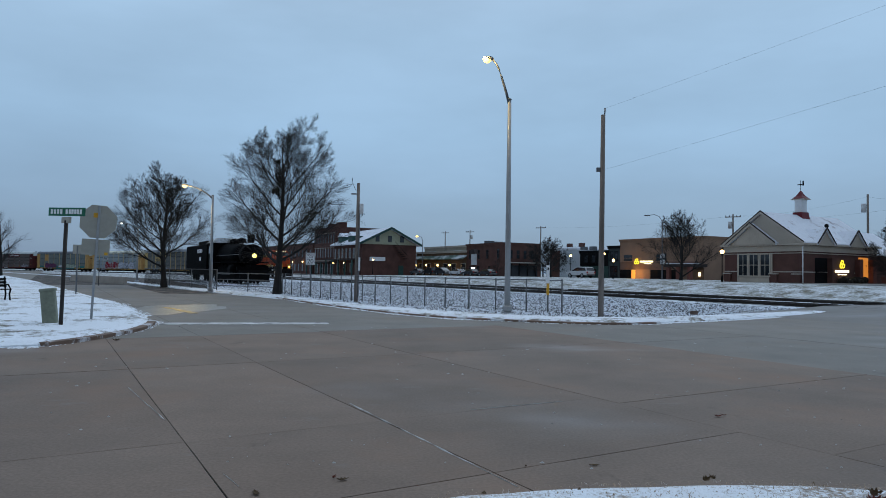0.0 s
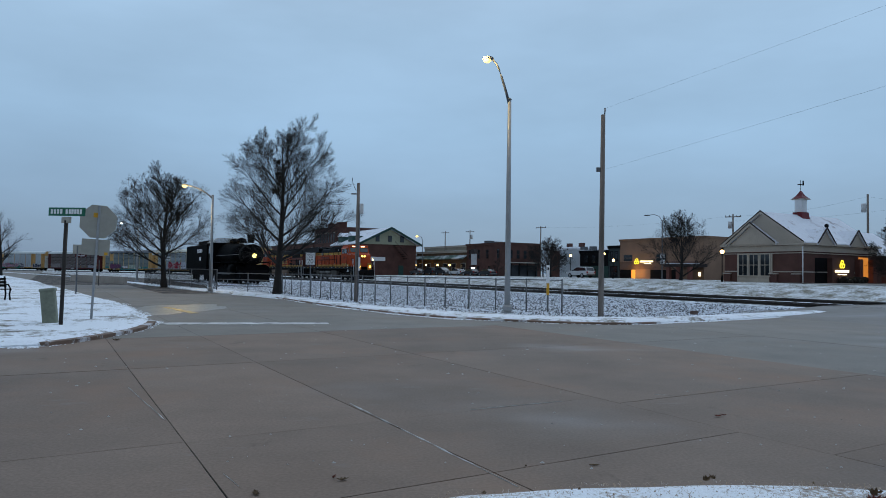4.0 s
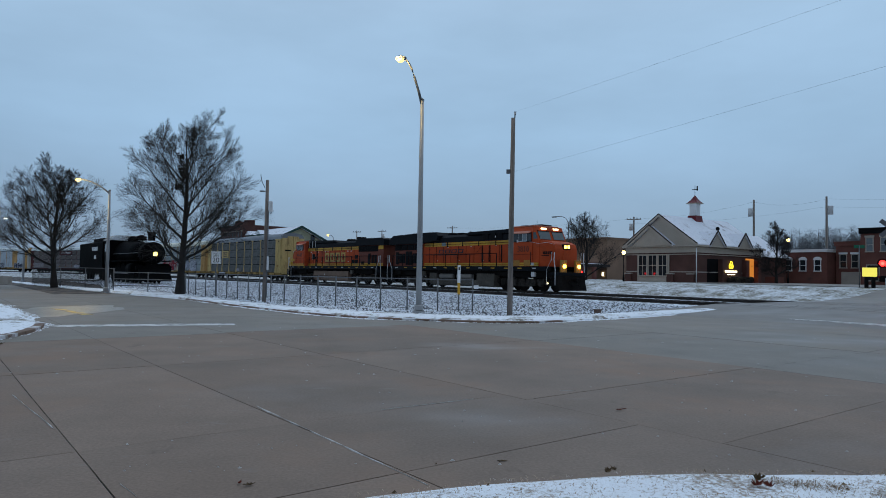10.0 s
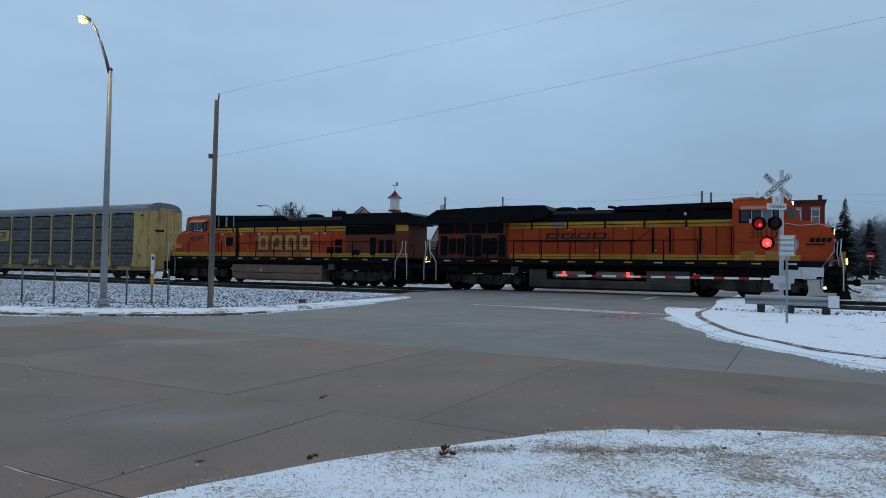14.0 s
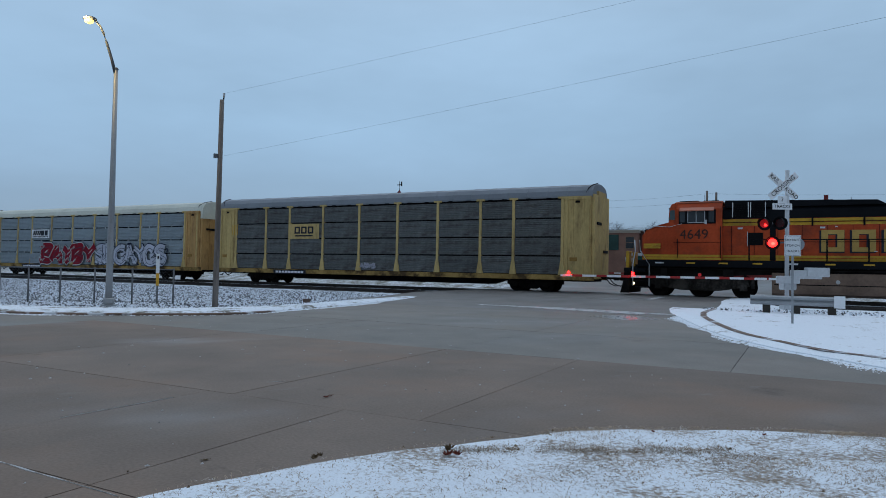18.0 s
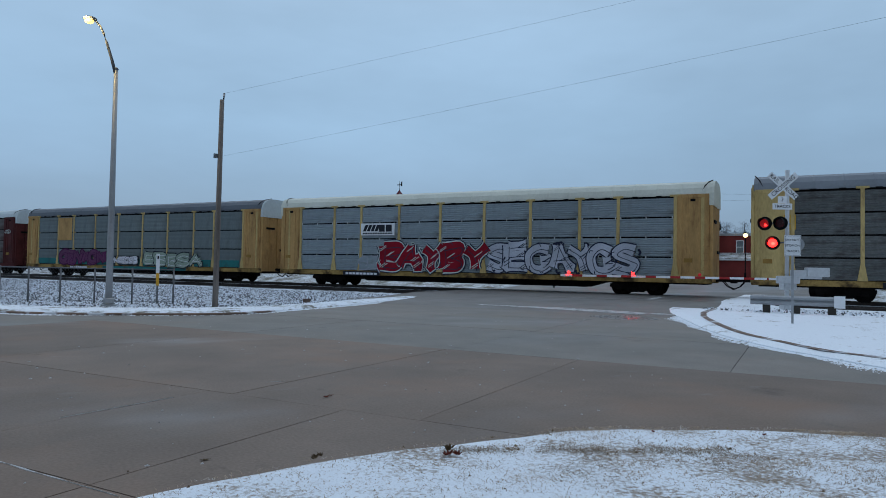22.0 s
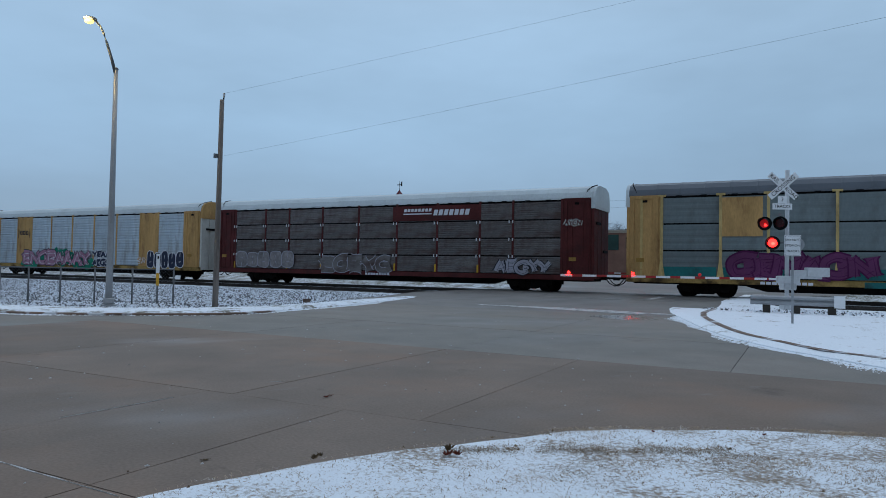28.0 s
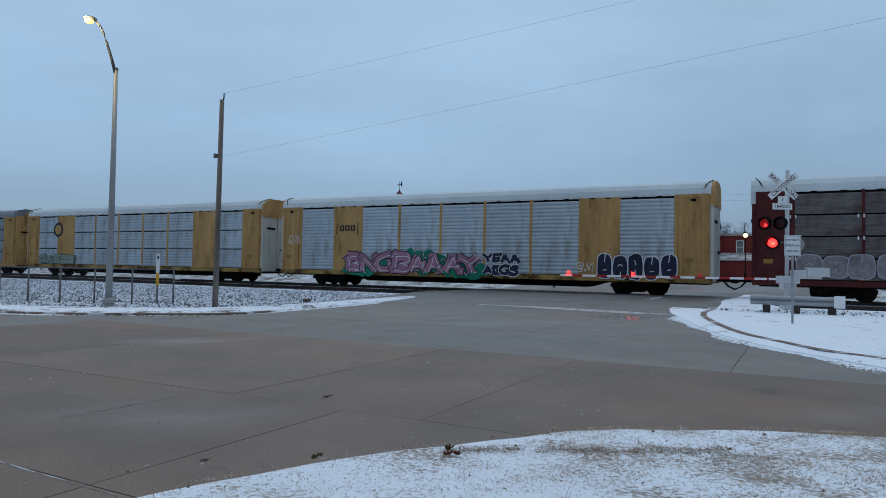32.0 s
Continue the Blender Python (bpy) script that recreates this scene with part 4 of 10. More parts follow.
def sprayed(parent, name, x0, x1, z0, z1, fill, edge, halo, seed, count, label, accent=None, y=SIDE - 0.079, style="wild", cloud=None):
    """A painted piece on a car's side. wild: outlined strokes that lean into each other, with spikes and hatching;
    bubble: round swollen shapes with thin outlines; lines: thin contours alone."""
    rng = random.Random(seed)
    w, h = x1 - x0, z1 - z0
    mats_, polys = [], []

    def lay(material, shapes, lvl):
        if material not in mats_:
            mats_.append(material)
        for shape in shapes:
            polys.append((mats_.index(material), shape, lvl))
    lw = w / count
    big = h > 1.4
    if cloud:
        # a rough wash of colour behind the letters, highest in the middle
        for k in range(count * 5):
            u = (k + rng.random()) / (count * 5)
            cx, top = x0 + w * u, 0.35 + 0.75 * math.sin(math.pi * min(1, u * 1.05)) ** 1.5
            lay(cloud, [blob(rng, cx, z0 + h * top * rng.uniform(0.25, 0.85), lw * 0.42, h * 0.24, 9, 0.35, 1.0)], 0)
    for i in range(count):
        cx, cz = x0 + lw * (i + 0.5) + rng.uniform(-0.06, 0.06) * lw, z0 + h * (0.5 + rng.uniform(-0.04, 0.04))
        sk, ex, ez = rng.uniform(-0.2, 0.2), lw * 0.50 * rng.uniform(0.98, 1.18), h * 0.33 * rng.uniform(0.92, 1.05)
        base = 2 + 5 * i
        if style == "bubble":
            rx, rz = lw * 0.53, h * 0.48 * rng.uniform(0.92, 1.05)
            o = 0.045 * h / 1.2
            out = blob(rng, cx, cz, rx, rz, 18, 0.05, 0.62)
            lay(edge, [out], base)
            lay(fill, [[(cx + (p - cx) * (1 - o / rx), cz + (q - cz) * (1 - o / rz)) for p, q in out]], base + 1)
            for pts in rng.choice(([[(-0.1, 0.5), (0.05, 0.15)], [(-0.05, -0.2), (0.1, -0.6)]], [[(-0.3, 0.1), (0.0, 0.25), (0.3, 0.1)], [(0.0, -0.95), (0.05, -0.35)]], [[(0.1, 0.95), (0.0, 0.3)], [(-0.2, -0.3), (0.25, -0.25)]])):
                lay(edge, stroke([(cx + a * rx, cz + b * rz) for a, b in pts], o * 0.9), base + 2)
            continue
        sw = min(lw * 0.40, h * 0.31) * rng.uniform(0.9, 1.12)
        lines = []
        for ln in rng.choice(LETTER_STROKES):
            lines.append(([(cx + (a + rng.uniform(-0.12, 0.12)) * ex + sk * b * ez, cz + (b + rng.uniform(-0.1, 0.1)) * ez) for a, b in ln], rng.uniform(1.0, 1.5), style == "wild" and rng.random() < 0.35))
        if style == "lines":
            o = max(0.045, h * 0.035)
            for pts, fl, tip in lines:
                lay(edge, stroke(pts, sw * 0.9 + 2 * o, fl), base)
            for pts, fl, tip in lines:
                lay(fill, stroke(pts, sw * 0.9, fl), base + 1)
            continue
        o = 0.13 if big else 0.2
        for pts, fl, tip in lines:
            if halo:
                lay(halo, stroke(pts, sw * (1 + 3.7 * o), fl, tip), 1)
            lay(edge, stroke(pts, sw * (1 + 2 * o), fl, tip), base)
        for pts, fl, tip in lines:
            lay(fill, stroke(pts, sw, fl, tip), base + 1)
        ink = accent or halo or edge
        for pts, fl, tip in lines:
            # inner line beside the stroke's own middle, and short hatches across its end
            lay(ink, stroke([(p[0] + sw * 0.2, p[1] - sw * 0.16) for p in pts], sw * 0.09), base + 2)
            a, b = pts[-1], pts[-2]
            for q in range(2 if big else 1):
                u = 0.12 + 0.16 * q
                mx, mz = a[0] + (b[0] - a[0]) * u, a[1] + (b[1] - a[1]) * u
                lay(edge, stroke([(mx - sw * 0.35, mz - sw * 0.2), (mx + sw * 0.35, mz + sw * 0.25)], sw * 0.08), base + 3)
        if big:
            for k in range(4):
                # spikes and curls that fill the gaps
                a = rng.uniform(0, math.tau)
                p = (cx + math.cos(a) * ex * 1.05, cz + math.sin(a) * ez * 1.05)
                q = (p[0] + math.cos(a + 0.8) * lw * 0.13, p[1] + math.sin(a + 0.8) * h * 0.10)
                r = (q[0] + math.cos(a + 2.0) * lw * 0.10, q[1] + math.sin(a + 2.0) * h * 0.07)
                lay(edge, stroke([p, q, r], sw * 0.26, 1.0, True), 1.6)
                lay(halo or ink, stroke([p, q, r], sw * 0.10), base + 3)
    bm = B()
    for k, (mi, shape, lvl) in enumerate(polys):
        f = flat_poly(bm, shape, y - 0.0012 * lvl - 0.000015 * k)
        f.material_index = mi
    bmesh.ops.triangulate(bm, faces=[f for f in bm.faces if len(f.verts) > 4])
    ob = part(name, bm, mats_[0], parent, label)
    for m_ in mats_[1:]:
        ob.data.materials.append(m_)
    ob["kind"] = "stuff"
    return ob


def seam_clips(car, bays, material, rows=4, zb=0.97, zt=5.1):
    """Small pale clips where the panel seams meet the posts and at mid-bay."""
    bm = B()
    h = (zt - zb - 0.1) / rows
    for k in range(len(bays) - 1):
        for r in range(1, rows):
            z = zb + r * h
            for x in (bays[k] + 0.14, (bays[k] + bays[k + 1]) / 2, bays[k + 1] - 0.14):
                box(bm, x - 0.02, x + 0.02, SIDE - 0.05, SIDE - 0.02, z - 0.07, z + 0.05)
    ob = part("seam_clip", bm, material, car, "small pale clips along the panel seams")
    ob["kind"] = "stuff"
    OWN.add(ob)


def bars(parent, name, x0, x1, z0, z1, material, count, gap, label, lean=0.0, y=SIDE - 0.06):
    """Plain blocks in place of a company's lettering."""
    bm = B()
    w = (x1 - x0 - gap * (count - 1)) / count
    for k in range(count):
        a = x0 + k * (w + gap)
        v = [bm.verts.new((a + px * w + lean * pz * (z1 - z0), y, z0 + pz * (z1 - z0))) for px, pz in ((0, 0), (1, 0), (1, 1), (0, 1))]
        bm.faces.new(v)
    return part(name, bm, material, parent, label)


PANEL_MESH = {}


def block_frames(parent, name, x0, x1, z0, z1, material, count, gap, label, lean=0.0, y=SIDE - 0.06, bar=0.27):
    """Plain hollow blocks in place of large lettering."""
    bm = B()
    w, h = (x1 - x0 - gap * (count - 1)) / count, z1 - z0
    for k in range(count):
        a = x0 + k * (w + gap)
        for u0, u1, v0, v1 in ((0, bar, 0, 1), (1 - bar, 1, 0, 1), (bar, 1 - bar, 0.8, 1), (bar, 1 - bar, 0, 0.2)):
            bm.faces.new([bm.verts.new((a + u * w + lean * v * h, y, z0 + v * h)) for u, v in ((u0, v0), (u1, v0), (u1, v1), (u0, v1))])
    return part(name, bm, material, parent, label)


def ribbed_panel(w, h, pitch, depth, material, name="side_panel"):
    """A steel sheet pressed into horizontal ribs."""
    key = (round(w, 2), round(h, 2), pitch, material.name)
    if key not in PANEL_MESH:
        n = max(2, int(h / pitch))
        verts, faces = [], []
        prof = [(0, 0.0)]
        for k in range(n):
            z = h * k / n
            dz = h / n
            prof += [(0, z + dz * 0.15), (-depth, z + dz * 0.32), (-depth, z + dz * 0.72), (0, z + dz * 0.9)]
        prof.append((0, h))
        for x in (0, w):
            verts += [(x, y, z) for y, z in prof]
        m = len(prof)
        faces += [(i, m + i, m + i + 1, i + 1) for i in range(m - 1)]
        verts += [(0, 0.04, 0), (w, 0.04, 0), (w, 0.04, h), (0, 0.04, h)]
        q = 2 * m
        faces += [(q + 3, q + 2, q + 1, q), (q, q + 1, m, 0), (m - 1, 2 * m - 1, q + 2, q + 3)]
        me = bpy.data.meshes.new(name)
        me.from_pydata(verts, [], faces)
        me.materials.append(material)
        PANEL_MESH[key] = me
    return PANEL_MESH[key]


BAYS_A = [-12.75, -10.05, -8.0, -5.1, -2.2, 0.57, 3.43, 6.22, 8.25, 11.05]
SHIFT = 0.76  # the paint work is drawn about a point behind the car's middle
BAYS = [-11.97, -9.2, -7.1, -4.28, -1.4, 1.46, 4.28, 7.08, 9.13, 11.98]


OWN = set()


def autorack(label, bays, post, panel, roof, end, sill, solid=(), end_top=None, rows=4, pitch=0.105, depth=0.022, post_w=0.16, flare=True, endcap=None, sill_h=0.2, zt=5.1):
    car = thing("autorack_car", along(0, 36.8, RAILZ), label, "freight car", "cars of the train")
    zb = 0.97
    # underframe and sills
    bm = B()
    box(bm, -13.42, 13.42, -1.2, 1.2, 0.62, 0.92)
    profile(bm, [(-8.2, 0.62), (8.2, 0.62), (7.2, 0.34), (-7.2, 0.34)], -0.55, 0.55)
    part("underframe", bm, M_UNDER, car)
    for sy in (-1, 1):
        y0, y1 = sorted((sy * 1.36, sy * 1.54))
        boxpart("side_sill", car, sill, -13.72, 13.72, y0, y1, zb - 0.08 - sill_h, zb - 0.003, bevel=0.02)
    # camera side: posts and panels one by one
    for b in bays + [bays[0] - 1.0, bays[-1] + 1.3]:
        if abs(b) > 13.52:
            continue
        bm = B()
        box(bm, b - post_w / 2, b + post_w / 2, SIDE - 0.045, SIDE + 0.1, zb, zt)
        if flare and bays[0] <= b <= bays[-1]:
            profile(bm, [(b - post_w * 1.3, zb), (b + post_w * 1.3, zb), (b + post_w * 0.5, zb + 0.75), (b - post_w * 0.5, zb + 0.75)], SIDE - 0.075, SIDE - 0.02)
            box(bm, b - post_w * 1.6, b + post_w * 1.6, SIDE - 0.06, SIDE, zt - 0.08, zt + 0.02)
        part("side_post", bm, post, car)
    for k in range(len(bays) - 1):
        a, b = bays[k] + post_w / 2, bays[k + 1] - post_w / 2
        if k in solid:
            boxpart("solid_panel", car, post, a - 0.01, b + 0.01, SIDE - 0.02, SIDE + 0.05, zb, zt - 0.02)
            boxpart("panel_seam", car, end, (a + b) / 2 - 0.02, (a + b) / 2 + 0.02, SIDE - 0.035, SIDE, zb + 0.1, zt - 0.1)
            continue
        h = (zt - zb - 0.1) / rows
        for r in range(rows):
            me = ribbed_panel(b - a, h - 0.075, pitch, depth, panel)
            ob = part("side_panel", me, None, car)
            ob.matrix_basis = pose(a, SIDE, zb + 0.03 + r * h)
    boxpart("inner_wall", car, M_BLACK, -13.32, 13.32, SIDE + 0.09, SIDE + 0.12, zb, zt)
    # far side in one sheet
    bm = B()
    box(bm, -13.32, 13.32, 1.45, 1.5, zb, zt)
    for b in bays:
        box(bm, b - 0.08, b + 0.08, 1.44, 1.56, zb, zt)
    part("far_side_wall", bm, post, car)
    # end bays and doors
    for sgn, b in ((-1, bays[0]), (1, bays[-1])):
        a0, a1 = (-13.57, b - post_w / 2) if sgn < 0 else (b + post_w / 2, 13.57)
        boxpart("end_bay", car, end, a0, a1, SIDE - 0.03, SIDE + 0.08, zb, zt + 0.02, bevel=0.015)
        bm = B()
        for q in (0.33, 0.72):
            x = a0 + (a1 - a0) * q
            box(bm, x - 0.035, x + 0.035, SIDE - 0.055, SIDE - 0.02, zb + 0.05, zt - 0.05)
        box(bm, a0 + 0.15, a1 - 0.15, SIDE - 0.05, SIDE - 0.02, zb + 0.35, zb + 0.4)
        part("end_bay_rib", bm, end, car)
        for q in range(6):
            z = zb + 0.15 + q * 0.35
            tubepart("ladder_rung", car, end, [(sgn * 13.32, SIDE - 0.05, z), (sgn * 13.32, SIDE - 0.11, z), (sgn * 13.64, SIDE - 0.11, z), (sgn * 13.64, SIDE - 0.05, z)], 0.012, 5)
        x0, x1 = sorted((sgn * 13.57, sgn * 13.74))
        for y0, y1 in ((-1.5, -0.76), (-0.75, -0.01), (0.01, 0.75), (0.76, 1.5)):
            bm = B()
            box(bm, x0, x1, y0 + 0.01, y1 - 0.01, zb - 0.2, zt + 0.35 if abs(y0 + y1) < 1.6 else zt + 0.12, 0.02)
            part("end_door", bm, endcap or end, car)
        if end_top:
            # the upper part of the end, above the doors, and its black edge
            bm = B()
            profile(bm, [(-1.515, zt - 0.55), (-1.515, zt + 0.08), (-1.42, zt + 0.36), (-1.2, zt + 0.58), (-0.7, zt + 0.74), (0.7, zt + 0.74), (1.2, zt + 0.58), (1.42, zt + 0.36), (1.515, zt + 0.08), (1.515, zt - 0.55)], sgn * 13.6 - 0.19, sgn * 13.6 + 0.19, axis="x")
            part("end_hood", bm, end_top, car, "pale upper end panel")
        for y0, y1, z0 in ((-1.1, -0.3, 3.7), (0.3, 1.1, 2.2)):
            boxpart("door_latch", car, M_BLACK, sgn * 13.77 - 0.03, sgn * 13.77 + 0.03, y0, y1, z0, z0 + 0.15)
        # frame, patches and plates of the end bay
        for q in (0.12, 0.9):
            x = a0 + (a1 - a0) * q
            boxpart("end_bay_frame", car, end, x - 0.06, x + 0.06, SIDE - 0.07, SIDE - 0.02, zb + 0.02, zt - 0.02)
        boxpart("end_bay_lintel", car, end, a0 + 0.05, a1 - 0.05, SIDE - 0.075, SIDE - 0.02, zt - 0.16, zt - 0.04)
        boxpart("vent_slot", car, M_BLACK, (a0 + a1) / 2 - 0.12, (a0 + a1) / 2 + 0.12, SIDE - 0.05, SIDE - 0.03, zt - 0.34, zt - 0.22)
        boxpart("data_plate", car, M_PLATE, a0 + 0.35, a0 + 0.75, SIDE - 0.06, SIDE - 0.03, zb + 0.75, zb + 0.95)
    # arched roof with seams
    arch = [(-1.54, zt - 0.04), (-1.54, zt + 0.06), (-1.47, zt + 0.32), (-1.25, zt + 0.56), (-0.85, zt + 0.70), (-0.4, zt + 0.76), (0, zt + 0.78)]
    arch = arch + [(-y, z) for y, z in arch[-2::-1]]
    bm = B()
    profile(bm, arch, -13.62, 13.62, axis="x")
    for k in range(24):
        x = -13.42 + k * 26.84 / 23
        rows_ = []
        for dx, up in ((-0.05, 0.0), (-0.02, 0.02), (0.02, 0.02), (0.05, 0.0)):
            rows_.append([bm.verts.new((x + dx, y * (1 + up / 3.2), z + up * 0.5)) for y, z in arch[1:-1]])
        for r0, r1 in zip(rows_, rows_[1:]):
            for q in range(len(r0) - 1):
                bm.faces.new((r0[q], r1[q], r1[q + 1], r0[q + 1]))
    rf = part("roof", bm, roof, car)
    for a, b in zip(bays, bays[1:]):
        for q in (0.3, 0.72):
            x = a + (b - a) * q
            boxpart("roof_clip", rf, M_BLACK, x - 0.14, x + 0.14, SIDE - 0.035, SIDE + 0.02, zt - 0.085, zt - 0.02)
    for sgn in (-1, 1):
        tubepart("roof_grab_iron", rf, M_BLACK, [(sgn * 13.22, -1.5, zt + 0.12), (sgn * 13.37, -1.42, zt + 0.45), (sgn * 13.52, -1.1, zt + 0.66), (sgn * 13.62, -0.5, zt + 0.8)], 0.025, 6)
    for x in (-9.95, 9.95):
        bogie(car, x, (-0.89, 0.89), False)
    coupler(car, 14.56, 1)
    coupler(car, -14.56, -1)
    OWN.update(car.children)
    return car


def number_bar(car, x0, x1, z, material):
    bars(car, "reporting_mark", x0, x1, z, z + 0.13, material, 9, 0.05, "worn stencilled reporting mark", y=SIDE - 0.022)


M_PLATE = mat("dull_yellow_plate", (0.30, 0.17, 0.04), 0.6, 0, 0.2)
CARS = []


def add_car(car):
    """Moves the paint work to its place and couples the car on."""
    for ob_ in car.children:
        if ob_ not in OWN:
            ob_.location.x += SHIFT
    CARS.append(car)


c1 = autorack("yellow-posted auto carrier with grimy grey panels", BAYS, M_YEL1, M_PAN_BROWN, M_ROOF_GREY, M_YEL1, M_SILLY, zt=5.2)
boxpart("logo_board", c1, M_YEL1, -7.9, -5.35, SIDE - 0.05, SIDE - 0.03, 3.0, 4.0, label="yellow board with the owner's dark mark")
block_frames(c1, "logo_mark", -7.4, -5.8, 3.35, 3.82, G_BLACK, 3, 0.09, "dark block mark of the owner")
bars(c1, "logo_underline", -7.35, -5.85, 3.16, 3.25, G_BLACK, 1, 0, "dark underline")
number_bar(c1, -9.0, -6.6, 0.72, G_WHITE)
boxpart("number_patch", c1, G_BLACK, -9.2, -6.4, SIDE - 0.02, SIDE - 0.016, 0.66, 0.92)
sprayed(c1, "sprayed_tag", -2.0, -0.8, 1.1, 1.5, G_SILVER, M_PAN_BROWN, None, 3, 4, "small faded grey tag")
boxpart("notice_plate", c1, M_STRIPE, -13.1, -12.6, SIDE - 0.04, SIDE - 0.03, 3.3, 4.0, label="small yellow notice plate")
add_car(c1)
c2 = autorack("auto carrier with blue-grey panels and large spray paintings", BAYS, M_YEL1, M_PAN_BLUE, M_ROOF_CREAM, M_YEL2, M_SILLY, end_top=M_ROOF_CREAM)
seam_clips(c2, BAYS, M_GREYPAINT)
boxpart("logo_board", c2, M_WHITE, -7.85, -5.35, SIDE - 0.05, SIDE - 0.03, 3.2, 3.95, label="white board with the owner's black mark")
bars(c2, "logo_mark", -7.7, -6.6, 3.45, 3.85, G_BLACK, 4, 0.06, "black slanted block mark", lean=0.5)
bars(c2, "logo_mark", -6.5, -5.55, 3.42, 3.85, G_BLACK, 2, 0.08, "black block mark")
bars(c2, "logo_underline", -7.7, -5.5, 3.27, 3.36, G_BLACK, 12, 0.05, "small black lettering bars")
sprayed(c2, "spray_painting", -6.3, 0.9, 0.85, 2.95, G_RED, G_FROST, G_NAVY, 11, 5, "large red spray painting with white outlines", accent=G_NAVY)
sprayed(c2, "spray_painting", 1.0, 9.4, 0.85, 2.85, G_PALE, G_NAVY, None, 12, 7, "large silver spray painting with dark outlines", accent=G_NAVY)
number_bar(c2, -9.0, -6.6, 0.72, G_WHITE)
boxpart("number_patch", c2, G_BLACK, -9.2, -6.4, SIDE - 0.02, SIDE - 0.016, 0.66, 0.92)
sprayed(c2, "sprayed_tag", -7.9, -6.5, 1.0, 1.9, M_PAN_BLUE, G_SILVER, None, 4, 2, "thin grey tag", style="lines")
add_car(c2)
c3 = autorack("auto carrier with flat grey panels and a teal stripe", BAYS, M_YEL1, M_PAN_SLATE, M_ROOF_DARK, M_YEL2, M_SILLY, end_top=M_ROOF_SNOW, rows=3, pitch=0.3, depth=0.012, post_w=0.13, endcap=M_YEL2)
boxpart("repair_panel", c3, M_YEL2, -9.9, -8.1, SIDE - 0.04, SIDE - 0.02, 3.0, 4.9, label="ochre repair panel")
for k in range(len(BAYS_A) - 1):
    boxpart("stripe", c3, M_TEALCAR, BAYS_A[k] + 0.1, BAYS_A[k + 1] - 0.1, SIDE - 0.045, SIDE - 0.022, 1.02, 1.5)
boxpart("stripe", c3, M_TEALCAR, -4.0, 5.6, SIDE - 0.02, SIDE - 0.016, 0.66, 0.92)
sprayed(c3, "spray_painting", -9.4, -3.6, 0.9, 2.25, G_PURPLE, mat("spray_plum", (0.075, 0.016, 0.062), 0.7, spec=0.05), None, 21, 6, "dull purple spray painting")
boxpart("black_patch", c3, G_BLACK, -2.6, 0.4, SIDE - 0.065, SIDE - 0.05, 1.02, 1.75, label="black sprayed patch")
sprayed(c3, "sprayed_letters", -2.5, 0.3, 1.06, 1.72, G_WHITE, G_BLACK, None, 22, 6, "white block letters on black")
sprayed(c3, "spray_painting", 1.0, 7.2, 0.9, 2.05, G_LIME, G_BLACK, None, 23, 5, "pale green spray painting with black outlines", accent=G_WHITE)
number_bar(c3, -8.2, -6.0, 0.72, G_WHITE)
add_car(c3)
c4 = autorack("maroon auto carrier with sooty panels and a frosted roof", BAYS, M_MAROONCAR, M_PAN_DARK, M_ROOF_SNOW, M_MAROONCAR, M_MAROONCAR, end_top=M_ROOF_SNOW, post_w=0.13, flare=False, endcap=M_MAROONCAR)
boxpart("name_board", c4, M_MAROONCAR, 0.4, 6.25, SIDE - 0.05, SIDE - 0.03, 4.05, 4.95, label="maroon board with the owner's white lettering bars")
bars(c4, "lettering_bar", 1.2, 3.1, 4.60, 4.78, G_WHITE, 8, 0.06, "white slanted lettering bars", lean=0.25)
bars(c4, "lettering_bar", 3.25, 5.6, 4.36, 4.70, G_WHITE, 7, 0.09, "white slanted lettering bars", lean=0.25)
bars(c4, "lettering_underline", 1.15, 3.15, 4.43, 4.50, G_WHITE, 1, 0, "white underline")
for b in BAYS_A[:-1]:
    boxpart("reflector", c4, M_STRIPE, b - 0.055, b + 0.055, SIDE - 0.06, SIDE - 0.046, 1.0, 1.45)
    for z in (1.95, 2.9, 3.9):
        for o in (-0.11, 0.11):
            boxpart("panel_bolt", c4, G_WHITE, b + o - 0.03, b + o + 0.03, SIDE - 0.05, SIDE - 0.03, z - 0.08, z + 0.08)
sprayed(c4, "spray_painting", -5.0, 0.4, 0.75, 2.05, M_PAN_DARK, G_SILVER, None, 31, 5, "pale outlined tag on dark panels", style="lines")
sprayed(c4, "spray_painting", 7.4, 10.6, 0.95, 1.85, G_SILVER, G_BLACK, None, 32, 5, "pale tag with black outlines")
sprayed(c4, "spray_painting", -12.6, -7.4, 1.0, 2.15, M_GHOST, G_SILVER, None, 33, 5, "faded grey bubble tag with pale outlines", style="bubble")
sprayed(c4, "sprayed_tag", 11.4, 12.3, 3.6, 4.0, M_MAROONCAR, G_FROST, None, 34, 4, "pale scrawl", style="lines")
number_bar(c4, -1.6, 0.2, 0.72, G_WHITE)
add_car(c4)
c5 = autorack("ochre auto carrier with bright louvred panels and spray paintings", BAYS, M_YEL2, M_PAN_WHITE, M_ROOF_SNOW, M_YEL2, M_SILLY, solid=(1, 7), end_top=M_YEL2, rows=1, pitch=0.2, depth=0.035, flare=False, endcap=M_ENDWHITE)
block_frames(c5, "logo_mark", -9.55, -8.35, 3.5, 3.85, G_BLACK, 3, 0.09, "dark block mark of the owner")
bars(c5, "logo_bracket", -9.8, -8.1, 3.25, 4.05, G_BLACK, 2, 1.58, "dark bracket bars")
